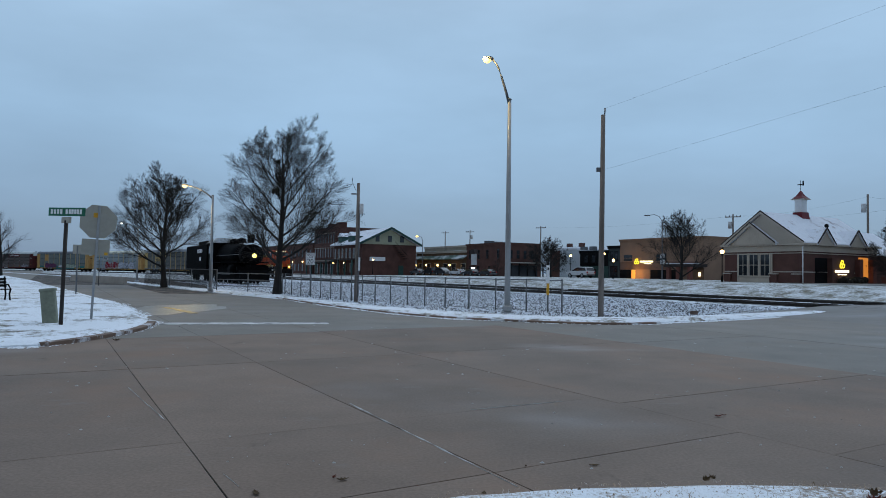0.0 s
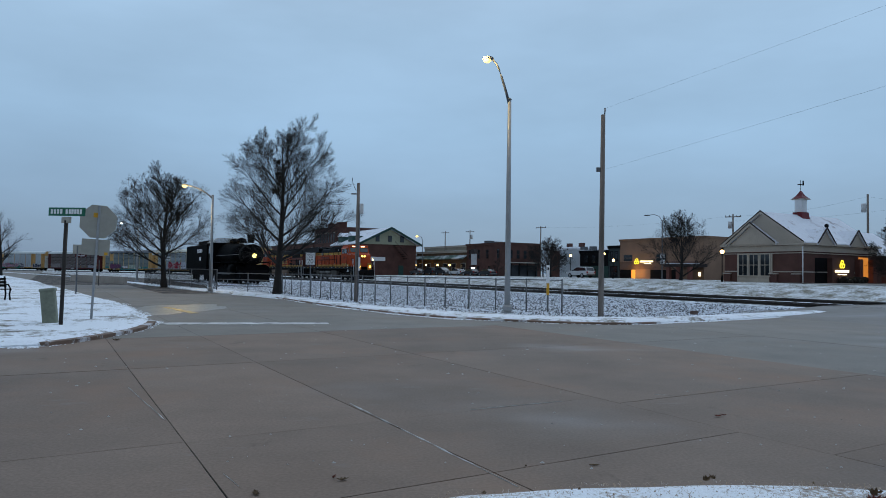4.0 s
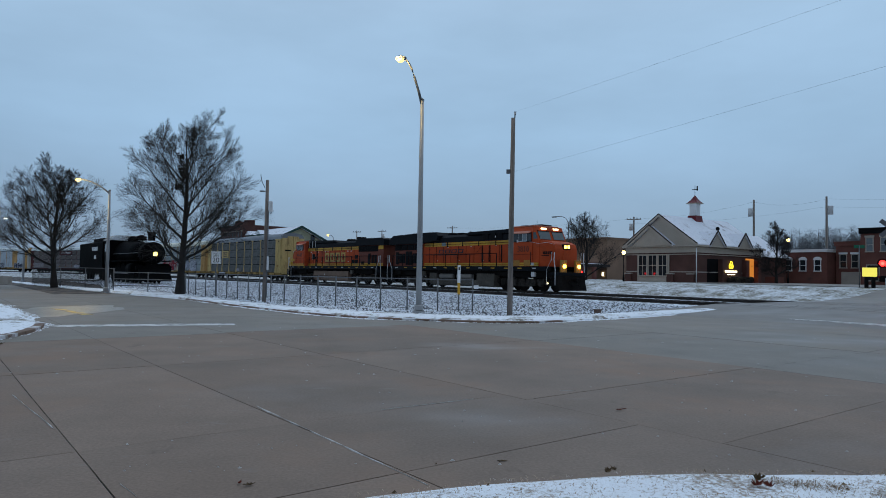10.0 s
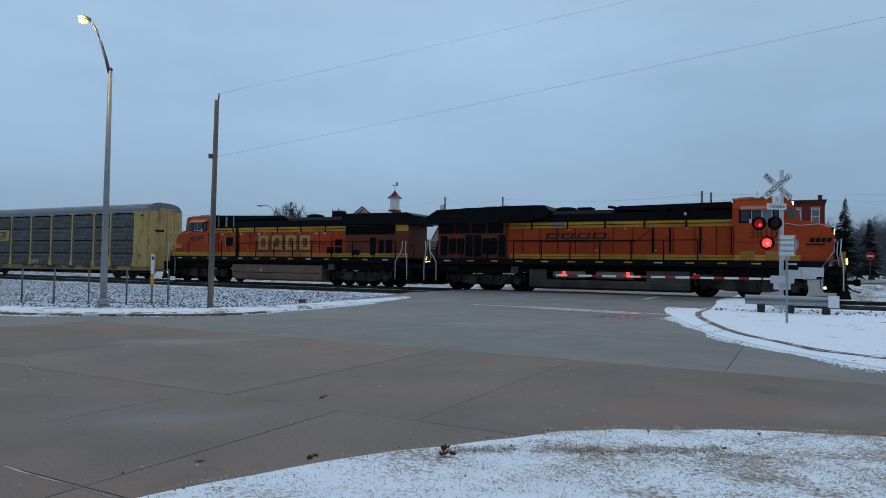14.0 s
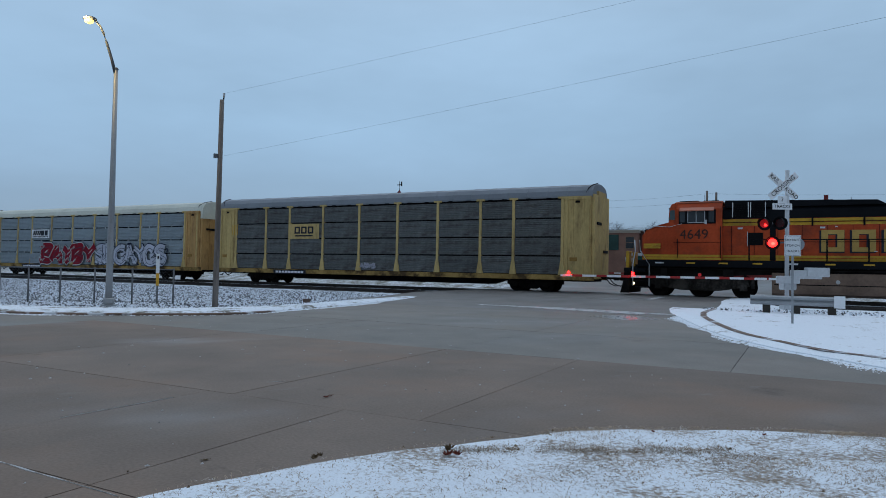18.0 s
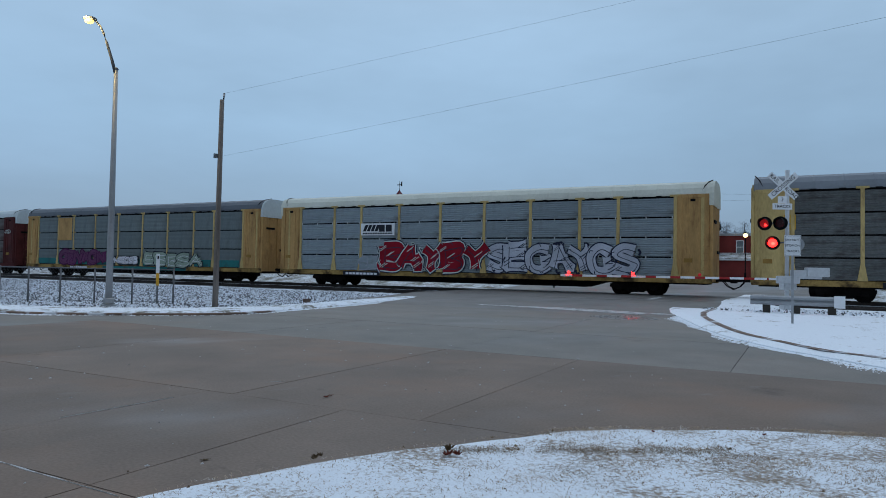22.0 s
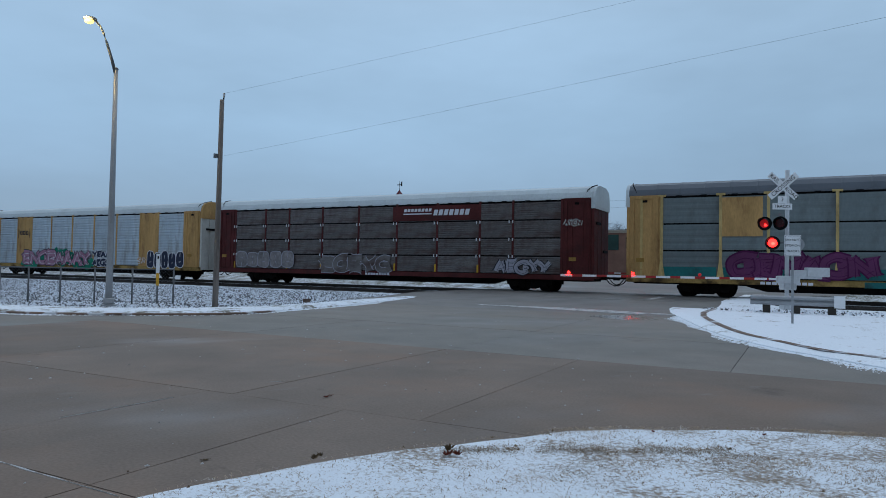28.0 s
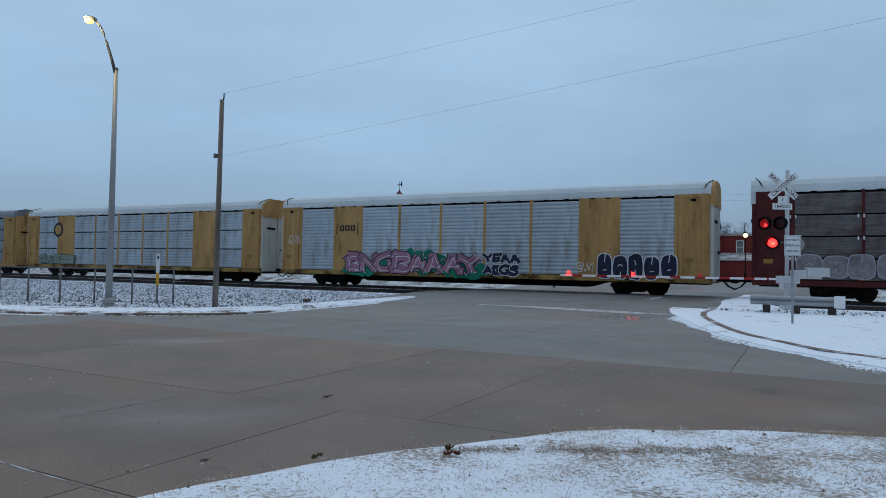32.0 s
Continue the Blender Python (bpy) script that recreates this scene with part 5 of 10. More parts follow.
sprayed(c5, "spray_painting", -8.9, 0.4, 0.75, 2.2, G_PINK, G_BLACK, None, 46, 8, "pink spray painting with black outlines on a green wash", accent=G_WHITE, cloud=G_GREEN)
for z_ in (0.85, 1.52):
    sprayed(c5, "spray_painting", 0.7, 2.9, z_, z_ + 0.66, G_NAVY, G_WHITE, None, 42 + int(z_ * 10), 4, "white outlined tag in two rows", style="lines")
sprayed(c5, "spray_painting", 7.3, 11.3, 0.75, 2.15, G_NAVY, G_WHITE, None, 43, 5, "navy bubble tag with white outlines on the louvres", style="bubble")
sprayed(c5, "sprayed_tag", -13.7, -12.9, 2.5, 3.5, M_YEL2, G_WHITE, None, 44, 2, "white scrawl", style="lines")
sprayed(c5, "sprayed_tag", 6.2, 7.1, 1.1, 1.7, M_YEL2, G_WHITE, None, 45, 3, "white scrawl", style="lines")
add_car(c5)
c6 = autorack("ochre auto carrier with bright louvred panels and a round emblem", BAYS, M_YEL2, M_PAN_WHITE, M_ROOF_SNOW, M_YEL2, M_SILLY, solid=(1, 7), end_top=M_YEL2, rows=3, pitch=0.2, depth=0.035, flare=False, endcap=M_ENDWHITE)
bm = B()
tube(bm, [(-9.97, SIDE - 0.03, 3.9), (-9.97, SIDE - 0.05, 3.9)], 0.62, 20)
part("emblem", bm, G_BLACK, c6, "dark round emblem")
bm = B()
tube(bm, [(-9.97, SIDE - 0.045, 3.9), (-9.97, SIDE - 0.058, 3.9)], 0.42, 20)
part("emblem_disc", bm, M_YEL2, c6)
sprayed(c6, "spray_painting", -12.4, -7.6, 1.0, 1.8, G_LIME, G_BLACK, None, 51, 5, "dim green and grey tag")
add_car(c6)
c7 = autorack("yellow-posted auto carrier with blue-grey panels", BAYS, M_YEL2, M_PAN_BLUE, M_ROOF_GREY, M_YEL2, M_YEL2)
add_car(c7)
c8 = autorack("yellow-posted auto carrier with dark panels", BAYS, M_YEL1, M_PAN_DARK, M_ROOF_DARK, M_YEL1, M_YEL1)
add_car(c8)


def handrail(loco, name, xs, y, z0, z1, material, r=0.02):
    rail = tubepart(name, loco, material, [(xs[0], y, z1), (xs[-1], y, z1)], r, 6)
    for x in xs:
        tubepart("stanchion", rail, material, [(x, y, z0), (x, y, z1)], r * 1.35, 6)
    return rail


def louvres(bm, a, b, y, z0, z1, n):
    for q in range(n):
        z = z0 + (z1 - z0) * (q + 0.25) / n
        box(bm, a, b, y - 0.02, y + 0.01, z, z + 0.4 * (z1 - z0) / n)


def locomotive(label, paint, newer, lit, number):
    """A six-axle road diesel: frame, tank, nose, cab, hood, radiator, walkways and rails. Local x is the way its cab looks."""
    lo = thing("diesel_locomotive", along(0, 36.8, RAILZ), label, "locomotive", "locomotives of the train")
    cb, cf = (6.25, 8.55) if newer else (5.9, 8.05)      # back and front of the cab's side
    wb = cf + (0.62 if newer else 0.35)                  # foot of the windscreen
    nf = 10.5 if newer else 9.75                         # front of the nose
    fr = 11.0 if newer else 10.6                         # front of the frame
    rd = -5.65 if newer else -5.9                        # front of the radiator section
    # frame and walkway
    bm = B()
    profile(bm, [(-10.6, 1.05), (-10.6, 1.5), (fr - 0.3, 1.5), (fr - 0.3, 1.05), (7.6, 0.98), (4.2, 1.16), (-4.2, 1.16), (-7.6, 0.98)], -1.3, 1.3)
    part("main_frame", bm, M_UNDER, lo)
    for sy in (-1, 1):
        y0, y1 = sorted((sy * 1.30, sy * 1.56))
        boxpart("walkway_sill", lo, M_LBLACK, -10.3, fr - 0.7, y0, y1, 1.5, 1.83, bevel=0.02)
        yy = sorted((sy * 1.562, sy * 1.568))
        for k in range(13):
            x = -9.4 + k * 1.5
            boxpart("reflective_stripe", lo, M_STRIPE if k % 4 else M_GREYPAINT, x, x + 0.42, yy[0], yy[1], 1.66, 1.73)
    boxpart("walkway_deck", lo, M_LBLACK, -10.3, fr - 0.7, -1.5, 1.5, 1.78, 1.84)
    # boxes and pipes under the walkway
    for x, w, z0, z1, m_ in ((-5.0, 0.42, 1.0, 1.4, M_TANK), (5.6, 0.5, 1.05, 1.4, M_UNDER), (8.6, 0.34, 1.08, 1.42, M_GREYPAINT if newer else M_UNDER), (-8.8, 0.6, 1.1, 1.4, M_UNDER)):
        boxpart("equipment_box", lo, m_, x - w / 2, x + w / 2, -1.5, -1.25, z0, z1, bevel=0.02)
    tubepart("air_pipe", lo, M_UNDER, [(-9.5, -1.42, 1.43), (-3, -1.42, 1.40), (3, -1.42, 1.40), (9.2, -1.42, 1.43)], 0.035, 6)
    tubepart("sand_pipe", lo, M_UNDER, [(5.0, -1.2, 1.35), (4.7, -1.15, 0.9), (4.6, -1.0, 0.3)], 0.03, 6)
    tubepart("sand_pipe", lo, M_UNDER, [(-5.0, -1.2, 1.35), (-4.7, -1.15, 0.9), (-4.6, -1.0, 0.3)], 0.03, 6)
    # fuel tank and air reservoirs
    t0, t1 = (-4.15, 4.3) if newer else (-4.2, 3.7)
    bm = B()
    profile(bm, [(-0.95, 0.2), (-1.34, 0.32), (-1.40, 0.62), (-1.40, 0.72 if newer else 1.28), (1.40, 0.72 if newer else 1.28), (1.40, 0.62), (1.34, 0.32), (0.95, 0.2)], t0, t1, axis="x")
    part("fuel_tank", bm, M_TANK if newer else mat("rusty_fuel_tank", (0.17, 0.115, 0.085), 0.7, 0.1, 0.3, 0.7, 8, 0.1), lo, "grimy fuel tank")
    if newer:
        for a, b in ((t0, -3.15), (2.2, t1)):
            boxpart("tank_end", lo, M_TANK, a, b, -1.40, 1.40, 0.715, 1.26, bevel=0.02)
        for a, b in ((-2.8, -0.95), (-0.45, 1.55)):
            tubepart("air_reservoir", lo, mat("dusty_reservoir", (0.15, 0.145, 0.135), 0.6, 0.1, 0.25), [(a, -1.22, 1.0), (a + 0.07, -1.22, 1.0), (b - 0.07, -1.22, 1.0), (b, -1.22, 1.0)], [0.13, 0.215, 0.215, 0.13], 14)
        boxpart("tank_back", lo, M_UNDER, -3.15, 2.2, -0.8, 0.8, 0.715, 1.3)
    else:
        tubepart("fuel_gauge", lo, M_GREYPAINT, [(1.0, -1.42, 0.9), (1.0, -1.4, 0.9)], 0.09, 10)
        boxpart("tank_seam", lo, M_UNDER, t0 + 0.1, t1 - 0.1, -1.41, -1.39, 0.72, 0.76)
    # hood
    top = 4.50
    hy = 1.02
    bm = B()
    profile(bm, [(-hy, 1.83), (-hy, top - 0.2), (-hy + 0.22, top), (hy - 0.22, top), (hy, top - 0.2), (hy, 1.83)], -10.0, cb, axis="x")
    part("long_hood", bm, paint, lo, "orange engine hood")
    bm = B()
    profile(bm, [(-hy - 0.012, 3.88), (-hy - 0.012, top - 0.2), (-hy + 0.21, top + 0.012), (hy - 0.21, top + 0.012), (hy + 0.012, top - 0.2), (hy + 0.012, 3.88)], -9.9, cb, axis="x")
    part("hood_roof", bm, M_LBLACK, lo, "black hood roof")
    # the taller box behind the cab
    bx0 = 0.7 if newer else -0.55
    bm = B()
    profile(bm, [(bx0 - 0.35, top - 0.05), (bx0, 4.66), (cb - 0.1, 4.74 if newer else 4.80), (cb - 0.1, top - 0.05)], -hy - 0.02, hy + 0.02)
    part("blower_housing", bm, M_LBLACK, lo, "raised black housing behind the cab")
    if newer:
        for x in (2.85, 3.7, 4.5):
            boxpart("inertial_filter", lo, M_BLACK, x - 0.3, x + 0.3, -hy - 0.05, -hy, 3.95, 4.45)
        boxpart("filter_tag", lo, M_GREYPAINT, 3.98, 4.08, -hy - 0.06, -hy, 4.12, 4.26)
    else:
        for x0_, x1_ in ((4.0, 4.65), (4.75, 5.45)):
            bm = B()
            box(bm, x0_, x1_, -hy - 0.05, -hy, 3.98, 4.66)
            louvres(bm, x0_ + 0.06, x1_ - 0.06, -hy - 0.06, 4.02, 4.62, 7)
            part("fan_grille", bm, M_BLACK, lo, "black louvred grille")
            for xx in (x0_, x1_):
                boxpart("grille_frame", lo, M_GREYPAINT, xx - 0.02, xx + 0.02, -hy - 0.07, -hy - 0.03, 3.96, 4.68)
    # upper and lower stripes, doors and seams
    s0 = rd + 0.2 if newer else -9.9
    for z0, z1 in ((3.55, 3.68), (3.72, 3.86), (1.86, 1.97), (2.0, 2.11)):
        boxpart("yellow_stripe", lo, M_STRIPE, s0, cb, -hy - 0.02, -hy + 0.05, z0, z1, label="yellow stripe along the hood")
    for k in range(11):
        x = -4.7 + k * 1.02
        if x < cb - 0.1:
            boxpart("door_seam", lo, M_LBLACK, x - 0.009, x + 0.009, -hy - 0.026, -hy, 2.13, 3.54)
    for k in range(5):
        boxpart("stripe_bracket", lo, M_LBLACK, -4.2 + k * 2.06, -4.12 + k * 2.06, -hy - 0.05, -hy, 3.5, 3.9)
    boxpart("hood_handrail", lo, M_LBLACK, s0, cb, -hy - 0.09, -hy - 0.05, 3.69, 3.715)
    for k in range(6):
        boxpart("door_latch", lo, M_GREYPAINT, -3.6 + 1.53 * k, -3.48 + 1.53 * k, -hy - 0.035, -hy, 3.44 if k % 2 else 2.3, 3.48 if k % 2 else 2.34)
    if newer:
        boxpart("mirror_panel", lo, M_GLASSL, -2.9, -2.3, -hy - 0.05, -hy, 3.58, 3.86, label="pale bare panel in the stripe")
        for x, h in ((2.45, 3.5), (3.3, 3.5), (4.75, 3.5), (6.2, 3.5)):
            boxpart("hood_rib", lo, M_LBLACK, x - 0.045, x + 0.045, -hy - 0.05, -hy, 2.2, h)
        tubepart("hose_line", lo, M_LBLACK, [(-5.2, -hy - 0.04, 2.82), (1.6, -hy - 0.04, 2.82), (2.35, -hy - 0.04, 3.42)], 0.014, 5)
    else:
        boxpart("air_intake", lo, M_BLACK, 4.1, 4.75, -hy - 0.04, -hy, 2.6, 3.2)
        boxpart("intake_frame", lo, M_GREYPAINT, 4.77, 4.8, -hy - 0.05, -hy, 2.55, 3.25)
        boxpart("hood_joint", lo, M_LBLACK, 3.55, 3.8, -hy - 0.03, -hy, 1.86, 3.9)
        tubepart("hose_line", lo, M_LBLACK, [(-5.5, -hy - 0.04, 2.75), (3.5, -hy - 0.04, 2.75)], 0.014, 5)
        for x in (5.0, 3.2, 1.5, -3.5, -4.2):
            boxpart("data_plate", lo, M_GREYPAINT, x, x + 0.22, -hy - 0.03, -hy, 3.38, 3.46)
    # radiator at the rear
    wing_top = 4.80 if newer else 4.62
    bm = B()
    if newer:
        profile(bm, [(-10.7, 3.85), (-10.7, 4.32), (-10.0, wing_top - 0.1), (-5.2, wing_top + 0.02), (-3.3, wing_top), (-3.0, top), (-3.2, 4.1), (-5.2, 3.9)], -1.42, 1.42)
    else:
        profile(bm, [(-10.95, 3.9), (-11.0, 4.45), (-10.6, wing_top), (-6.0, wing_top + 0.02), (-5.7, top - 0.1), (-5.9, 3.95)], -1.4, 1.4)
    part("radiator_wing", bm, M_LBLACK, lo, "overhanging black radiator wings")
    # the rear body is a darker orange than the hood
    boxpart("radiator_body", lo, mat("dark_orange_paint", (0.13, 0.030, 0.016), 0.6, 0, 0.25), -10.05 if newer else -10.6, rd, -1.16, 1.16, 1.83, 3.9)
    if newer:
        for k in range(4):
            x = -9.95 + k * 1.05
            bm = B()
            box(bm, x, x + 0.95, -1.22, -1.15, 3.3, 3.84)
            louvres(bm, x + 0.04, x + 0.91, -1.225, 3.34, 3.8, 5)
            part("radiator_intake", bm, M_BLACK, lo)
    if not newer:
        for z0, z1 in ((1.86, 1.97), (2.0, 2.11)):
            boxpart("yellow_stripe", lo, M_STRIPE, -10.58, rd, -1.18, -1.1, z0, z1)
        boxpart("yellow_stripe", lo, M_STRIPE, -10.58, -9.7, -1.18, -1.1, 3.5, 3.86)
        bm = B()
        box(bm, -9.6, rd, -1.2, -1.1, 3.3, 3.86)
        louvres(bm, -9.5, rd - 0.1, -1.21, 3.34, 3.82, 6)
        part("radiator_intake", bm, M_BLACK, lo)
    for a, b, z0, z1 in ((-9.85, -9.4, 2.0, 3.15), (-9.3, -8.85, 2.1, 3.0), (-8.75, -8.3, 2.1, 3.0), (-8.2, -7.75, 1.95, 3.2), (-7.65, -7.2, 1.95, 3.2), (-7.1, -6.65, 2.1, 3.0), (-6.6, -6.2, 2.1, 3.0), (-6.1, -5.7, 1.95, 3.2)) if newer else ((-9.4, -9.0, 2.1, 2.95), (-8.8, -8.45, 2.1, 2.95), (-8.2, -7.8, 2.0, 3.1), (-7.0, -6.75, 2.0, 2.3), (-6.7, -6.45, 2.0, 2.3), (-5.5, -4.95, 2.1, 2.5), (-5.5, -4.95, 2.6, 3.0), (-4.85, -4.3, 2.1, 2.5)):
        bm = B()
        yb = -1.2 if newer or b < rd else -hy - 0.03
        box(bm, a, b, yb, yb + 0.05, z0, z1)
        louvres(bm, a + 0.04, b - 0.04, yb, z0 + 0.04, z1 - 0.04, 6)
        part("equipment_grille", bm, M_LBLACK, lo, "dark louvred equipment door")
    # on the roof
    tubepart("radiator_fan", lo, M_LBLACK, [(-8.2, 0, wing_top - 0.05), (-8.2, 0, wing_top + 0.03)], 0.8, 18)
    tubepart("roof_fan", lo, M_LBLACK, [(-2.5, 0, top), (-2.5, 0, top + 0.2), (-2.5, 0, top + 0.26)], [0.62, 0.6, 0.4], 16)
    boxpart("exhaust_stack", lo, M_BLACK, -1.75 if newer else -4.8, -0.95 if newer else -4.15, -0.4, 0.4, top, top + (0.22 if newer else 0.42), bevel=0.03)
    for a, b in ((-7.0, -6.2), (-4.6, -3.8)):
        if newer:
            boxpart("snowy_hatch", lo, M_SNOWROOF, a, b, -1.3, -0.5, wing_top, wing_top + 0.035)
    hx = 0.35 if newer else -2.3
    horn = boxpart("air_horn", lo, M_BLACK, hx - 0.1, hx + 0.1, -0.3, 0.3, top, top + 0.16)
    for k, (dx, dy) in enumerate(((-0.42, -0.2), (0.3, 0.0), (-0.36, 0.2))):
        tubepart("horn_bell", horn, M_BLACK, [(hx, dy, top + 0.2), (hx + dx, dy, top + 0.22)], [0.03, 0.085], 8)
    # cab
    cabz = 4.86 if newer else 4.76
    bm = B()
    profile(bm, [(-1.5, 1.83), (-1.5, 4.38), (-1.2, cabz - 0.08), (-0.5, cabz), (0.5, cabz), (1.2, cabz - 0.08), (1.5, 4.38), (1.5, 1.83)], cb, cf, axis="x")
    cab = part("cab", bm, paint, lo, "orange driver's cab")
    bm = B()
    profile(bm, [(cf - 0.02, 1.83), (cf - 0.02, cabz - 0.06), (cf + 0.2, cabz - 0.1), (cf + 0.30, 4.46), (wb, 3.74), (wb, 1.83)], -1.44, 1.44)
    part("cab_front", bm, paint, cab)
    # roof and visor are a paler orange than the cab's sides
    boxpart("cab_roof", cab, mat("pale_orange", (0.46, 0.15, 0.09), 0.55), cb - 0.03, cf + 0.05, -1.22, 1.22, cabz - 0.07, cabz + 0.012, bevel=0.02, label="pale orange cab roof")
    wins = ((6.62, 7.02), (7.12, 7.52), (7.58, 7.96), (8.05, 8.42)) if newer else ((6.25, 6.5), (6.7, 7.05), (7.1, 7.45), (7.6, 7.85))
    boxpart("window_frame", cab, M_LBLACK, wins[0][0] - 0.08, wins[-1][1] + 0.06, -1.512, -1.49, 3.64, 4.34)
    for k, (a, b) in enumerate(wins):
        boxpart("window_surround", cab, M_GREYPAINT if k in (1, 2) else M_LBLACK, a - 0.035, b + 0.035, -1.522, -1.50, 3.68, 4.30)
        boxpart("side_window", cab, M_GLASSL if k == 2 and newer else M_GLASSD, a, b, -1.532, -1.51, 3.72, 4.26)
    boxpart("mirror_box", cab, M_GREYPAINT, wins[1][0] - 0.12, wins[1][0] - 0.02, -1.6, -1.53, 3.62, 3.82)
    bm = B()
    profile(bm, [(-1.5, 4.34), (-1.72, 4.26), (-1.72, 4.30), (-1.45, 4.46)], wins[0][0], wins[-1][1], axis="x")
    part("sun_visor", bm, MATS["pale_orange"], cab, "pale orange sun visor over the windows")
    dx, dz = wb - cf - 0.30, 4.46 - 3.74
    for y0, y1 in ((-1.3, -0.14), (0.14, 1.3)):
        bm = B()
        rows_ = []
        for off in (0.035, 0.012):
            rows_.append([bm.verts.new((cf + 0.30 + dx * q + off, y, 4.46 - dz * q + off * 0.6)) for y, q in ((y0, 0.9), (y1, 0.9), (y1, 0.12), (y0, 0.12))])
        bm.faces.new(rows_[0])
        bm.faces.new(rows_[1][::-1])
        for k in range(4):
            bm.faces.new((rows_[0][k], rows_[1][k], rows_[1][(k + 1) % 4], rows_[0][(k + 1) % 4]))
        part("windscreen", bm, glass("teal_windscreen", (0.05, 0.07, 0.072)), cab, "dim windscreen pane")
        boxpart("windscreen_frame", cab, M_LBLACK, cf + 0.30, cf + 0.36, y0 - 0.06, y1 + 0.06, 4.40, 4.46)
    # side glass of the slanted front
    bm = B()
    profile(bm, [(cf + 0.05, 3.86), (cf + 0.05, 4.34), (cf + 0.26, 4.34), (cf + 0.30 + dx * 0.6, 3.86)], -1.46, -1.44)
    part("quarter_window", bm, MATS["teal_windscreen"], cab, "dim quarter window")
    for y in (-0.64, 0.64):
        boxpart("number_light", cab, M_HEADW if lit else M_GREYPAINT, cf + 0.2, cf + 0.34, y - 0.25, y + 0.25, cabz - 0.30, cabz - 0.17, label="lit number board" if lit else "unlit number board")
    boxpart("roof_cooler", cab, M_LBLACK, cb + 0.2, cb + 0.95, -0.7, 0.7, cabz, cabz + 0.10, bevel=0.03)
    boxpart("roof_cooler", cab, M_LBLACK, cb + 1.15, cf - 0.05, -0.6, 0.6, cabz, cabz + 0.12, bevel=0.03)
    tubepart("antenna", cab, M_BLACK, [(cb + 1.0, 0.3, cabz), (cb + 1.0, 0.3, cabz + 0.5)], 0.012, 5)
    tubepart("grab_iron", cab, M_LBLACK, [(cb + 0.05, -1.57, 1.95), (cb + 0.05, -1.57, 3.5)], 0.02, 6)
    tubepart("grab_iron", cab, M_LBLACK, [(cf - 0.1, -1.57, 1.95), (cf - 0.1, -1.57, 2.9)], 0.02, 6)
    tubepart("cab_seam", cab, M_LBLACK, [(cb + 0.1, -1.503, 2.72), (cf + 0.1, -1.503, 2.72)], 0.008, 4)
    for z0, z1 in ((1.86, 1.97), (2.0, 2.11)):
        boxpart("cab_stripe", cab, M_STRIPE, cb + 0.01, wb if newer else nf - 0.1, -1.515, -1.42, z0, z1, label="yellow stripe")
    if newer:
        boxpart("door_patch", cab, mat("worn_yellow_patch", (0.30, 0.15, 0.03), 0.6), cb + 0.35, cb + 1.0, -1.52, -1.49, 1.86, 2.3)
        boxpart("door_patch", cab, MATS["worn_yellow_patch"], cb + 1.45, cb + 2.1, -1.52, -1.49, 1.86, 2.3)
        boxpart("white_patch", cab, M_GREYPAINT, wb - 0.75, wb - 0.45, -1.52, -1.43, 1.9, 2.1)
    # nose
    bm = B()
    if newer:
        outline = [(wb - 0.03, 1.83), (wb - 0.03, 3.74), (nf - 0.5, 3.62), (nf - 0.12, 3.44), (nf, 3.12), (nf + 0.02, 1.83)]
    else:
        outline = [(wb - 0.03, 1.83), (wb - 0.03, 3.74), (nf - 0.9, 3.62), (nf - 0.2, 3.36), (nf, 3.1), (nf, 1.83)]
    profile(bm, outline, -1.40, 1.40)
    for v in bm.verts:
        if v.co.x > nf - 0.6:
            v.co.y *= 0.80
    nose = part("nose", bm, paint, lo, "sloping orange nose")
    tubepart("nose_edge_stripe", nose, M_GREYPAINT, [(cf - 0.3, -1.51, 3.66), (wb - 0.05, -1.45, 3.5), (nf - 0.6, -1.41, 3.56), (nf - 0.12, -1.13, 3.42)], 0.014, 5)
    boxpart("nose_door", nose, paint, nf, nf + 0.05, -0.38, 0.38, 1.85, 3.0, bevel=0.02)
    if not newer:
        for z0, z1 in ((2.42, 2.53), (2.56, 2.67)):
            boxpart("nose_stripe", nose, M_STRIPE, nf - 0.95, nf - 0.12, -1.405, -1.36, z0, z1)
    case = boxpart("headlight_casing", nose, M_LBLACK, nf - 0.18, nf + 0.06, -0.36, 0.36, 3.06, 3.46, bevel=0.03)
    for y in (-0.17, 0.17):
        tubepart("headlight", case, M_HEAD if lit else M_GREYPAINT, [(nf + 0.04, y, 3.26), (nf + 0.09, y, 3.26)], 0.12, 14, label="bright warm headlight" if lit else "unlit headlight")
    if newer:
        bars(nose, "nose_mark", nf - 0.95, nf - 0.1, 2.72, 2.92, M_LBLACK, 4, 0.05, "dark block mark of the owner", lean=0.2, y=-1.42)
        bars(nose, "nose_mark_underline", nf - 1.1, nf - 0.35, 2.58, 2.64, M_LBLACK, 1, 0.05, "dark underline", y=-1.42)
    # front platform, plow, ditch lights, steps
    boxpart("front_platform", lo, M_LBLACK, nf - 0.2, fr, -1.5, 1.5, 1.2, 1.42, bevel=0.02)
    bm = B()
    profile(bm, [(fr - 0.25, 0.12), (fr - 0.3, 1.2), (fr, 1.2), (fr + 0.05, 0.7), (fr + 0.2, 0.12)], -1.45, 1.45)
    part("snow_plow", bm, M_UNDER, lo, "dark pilot plow")
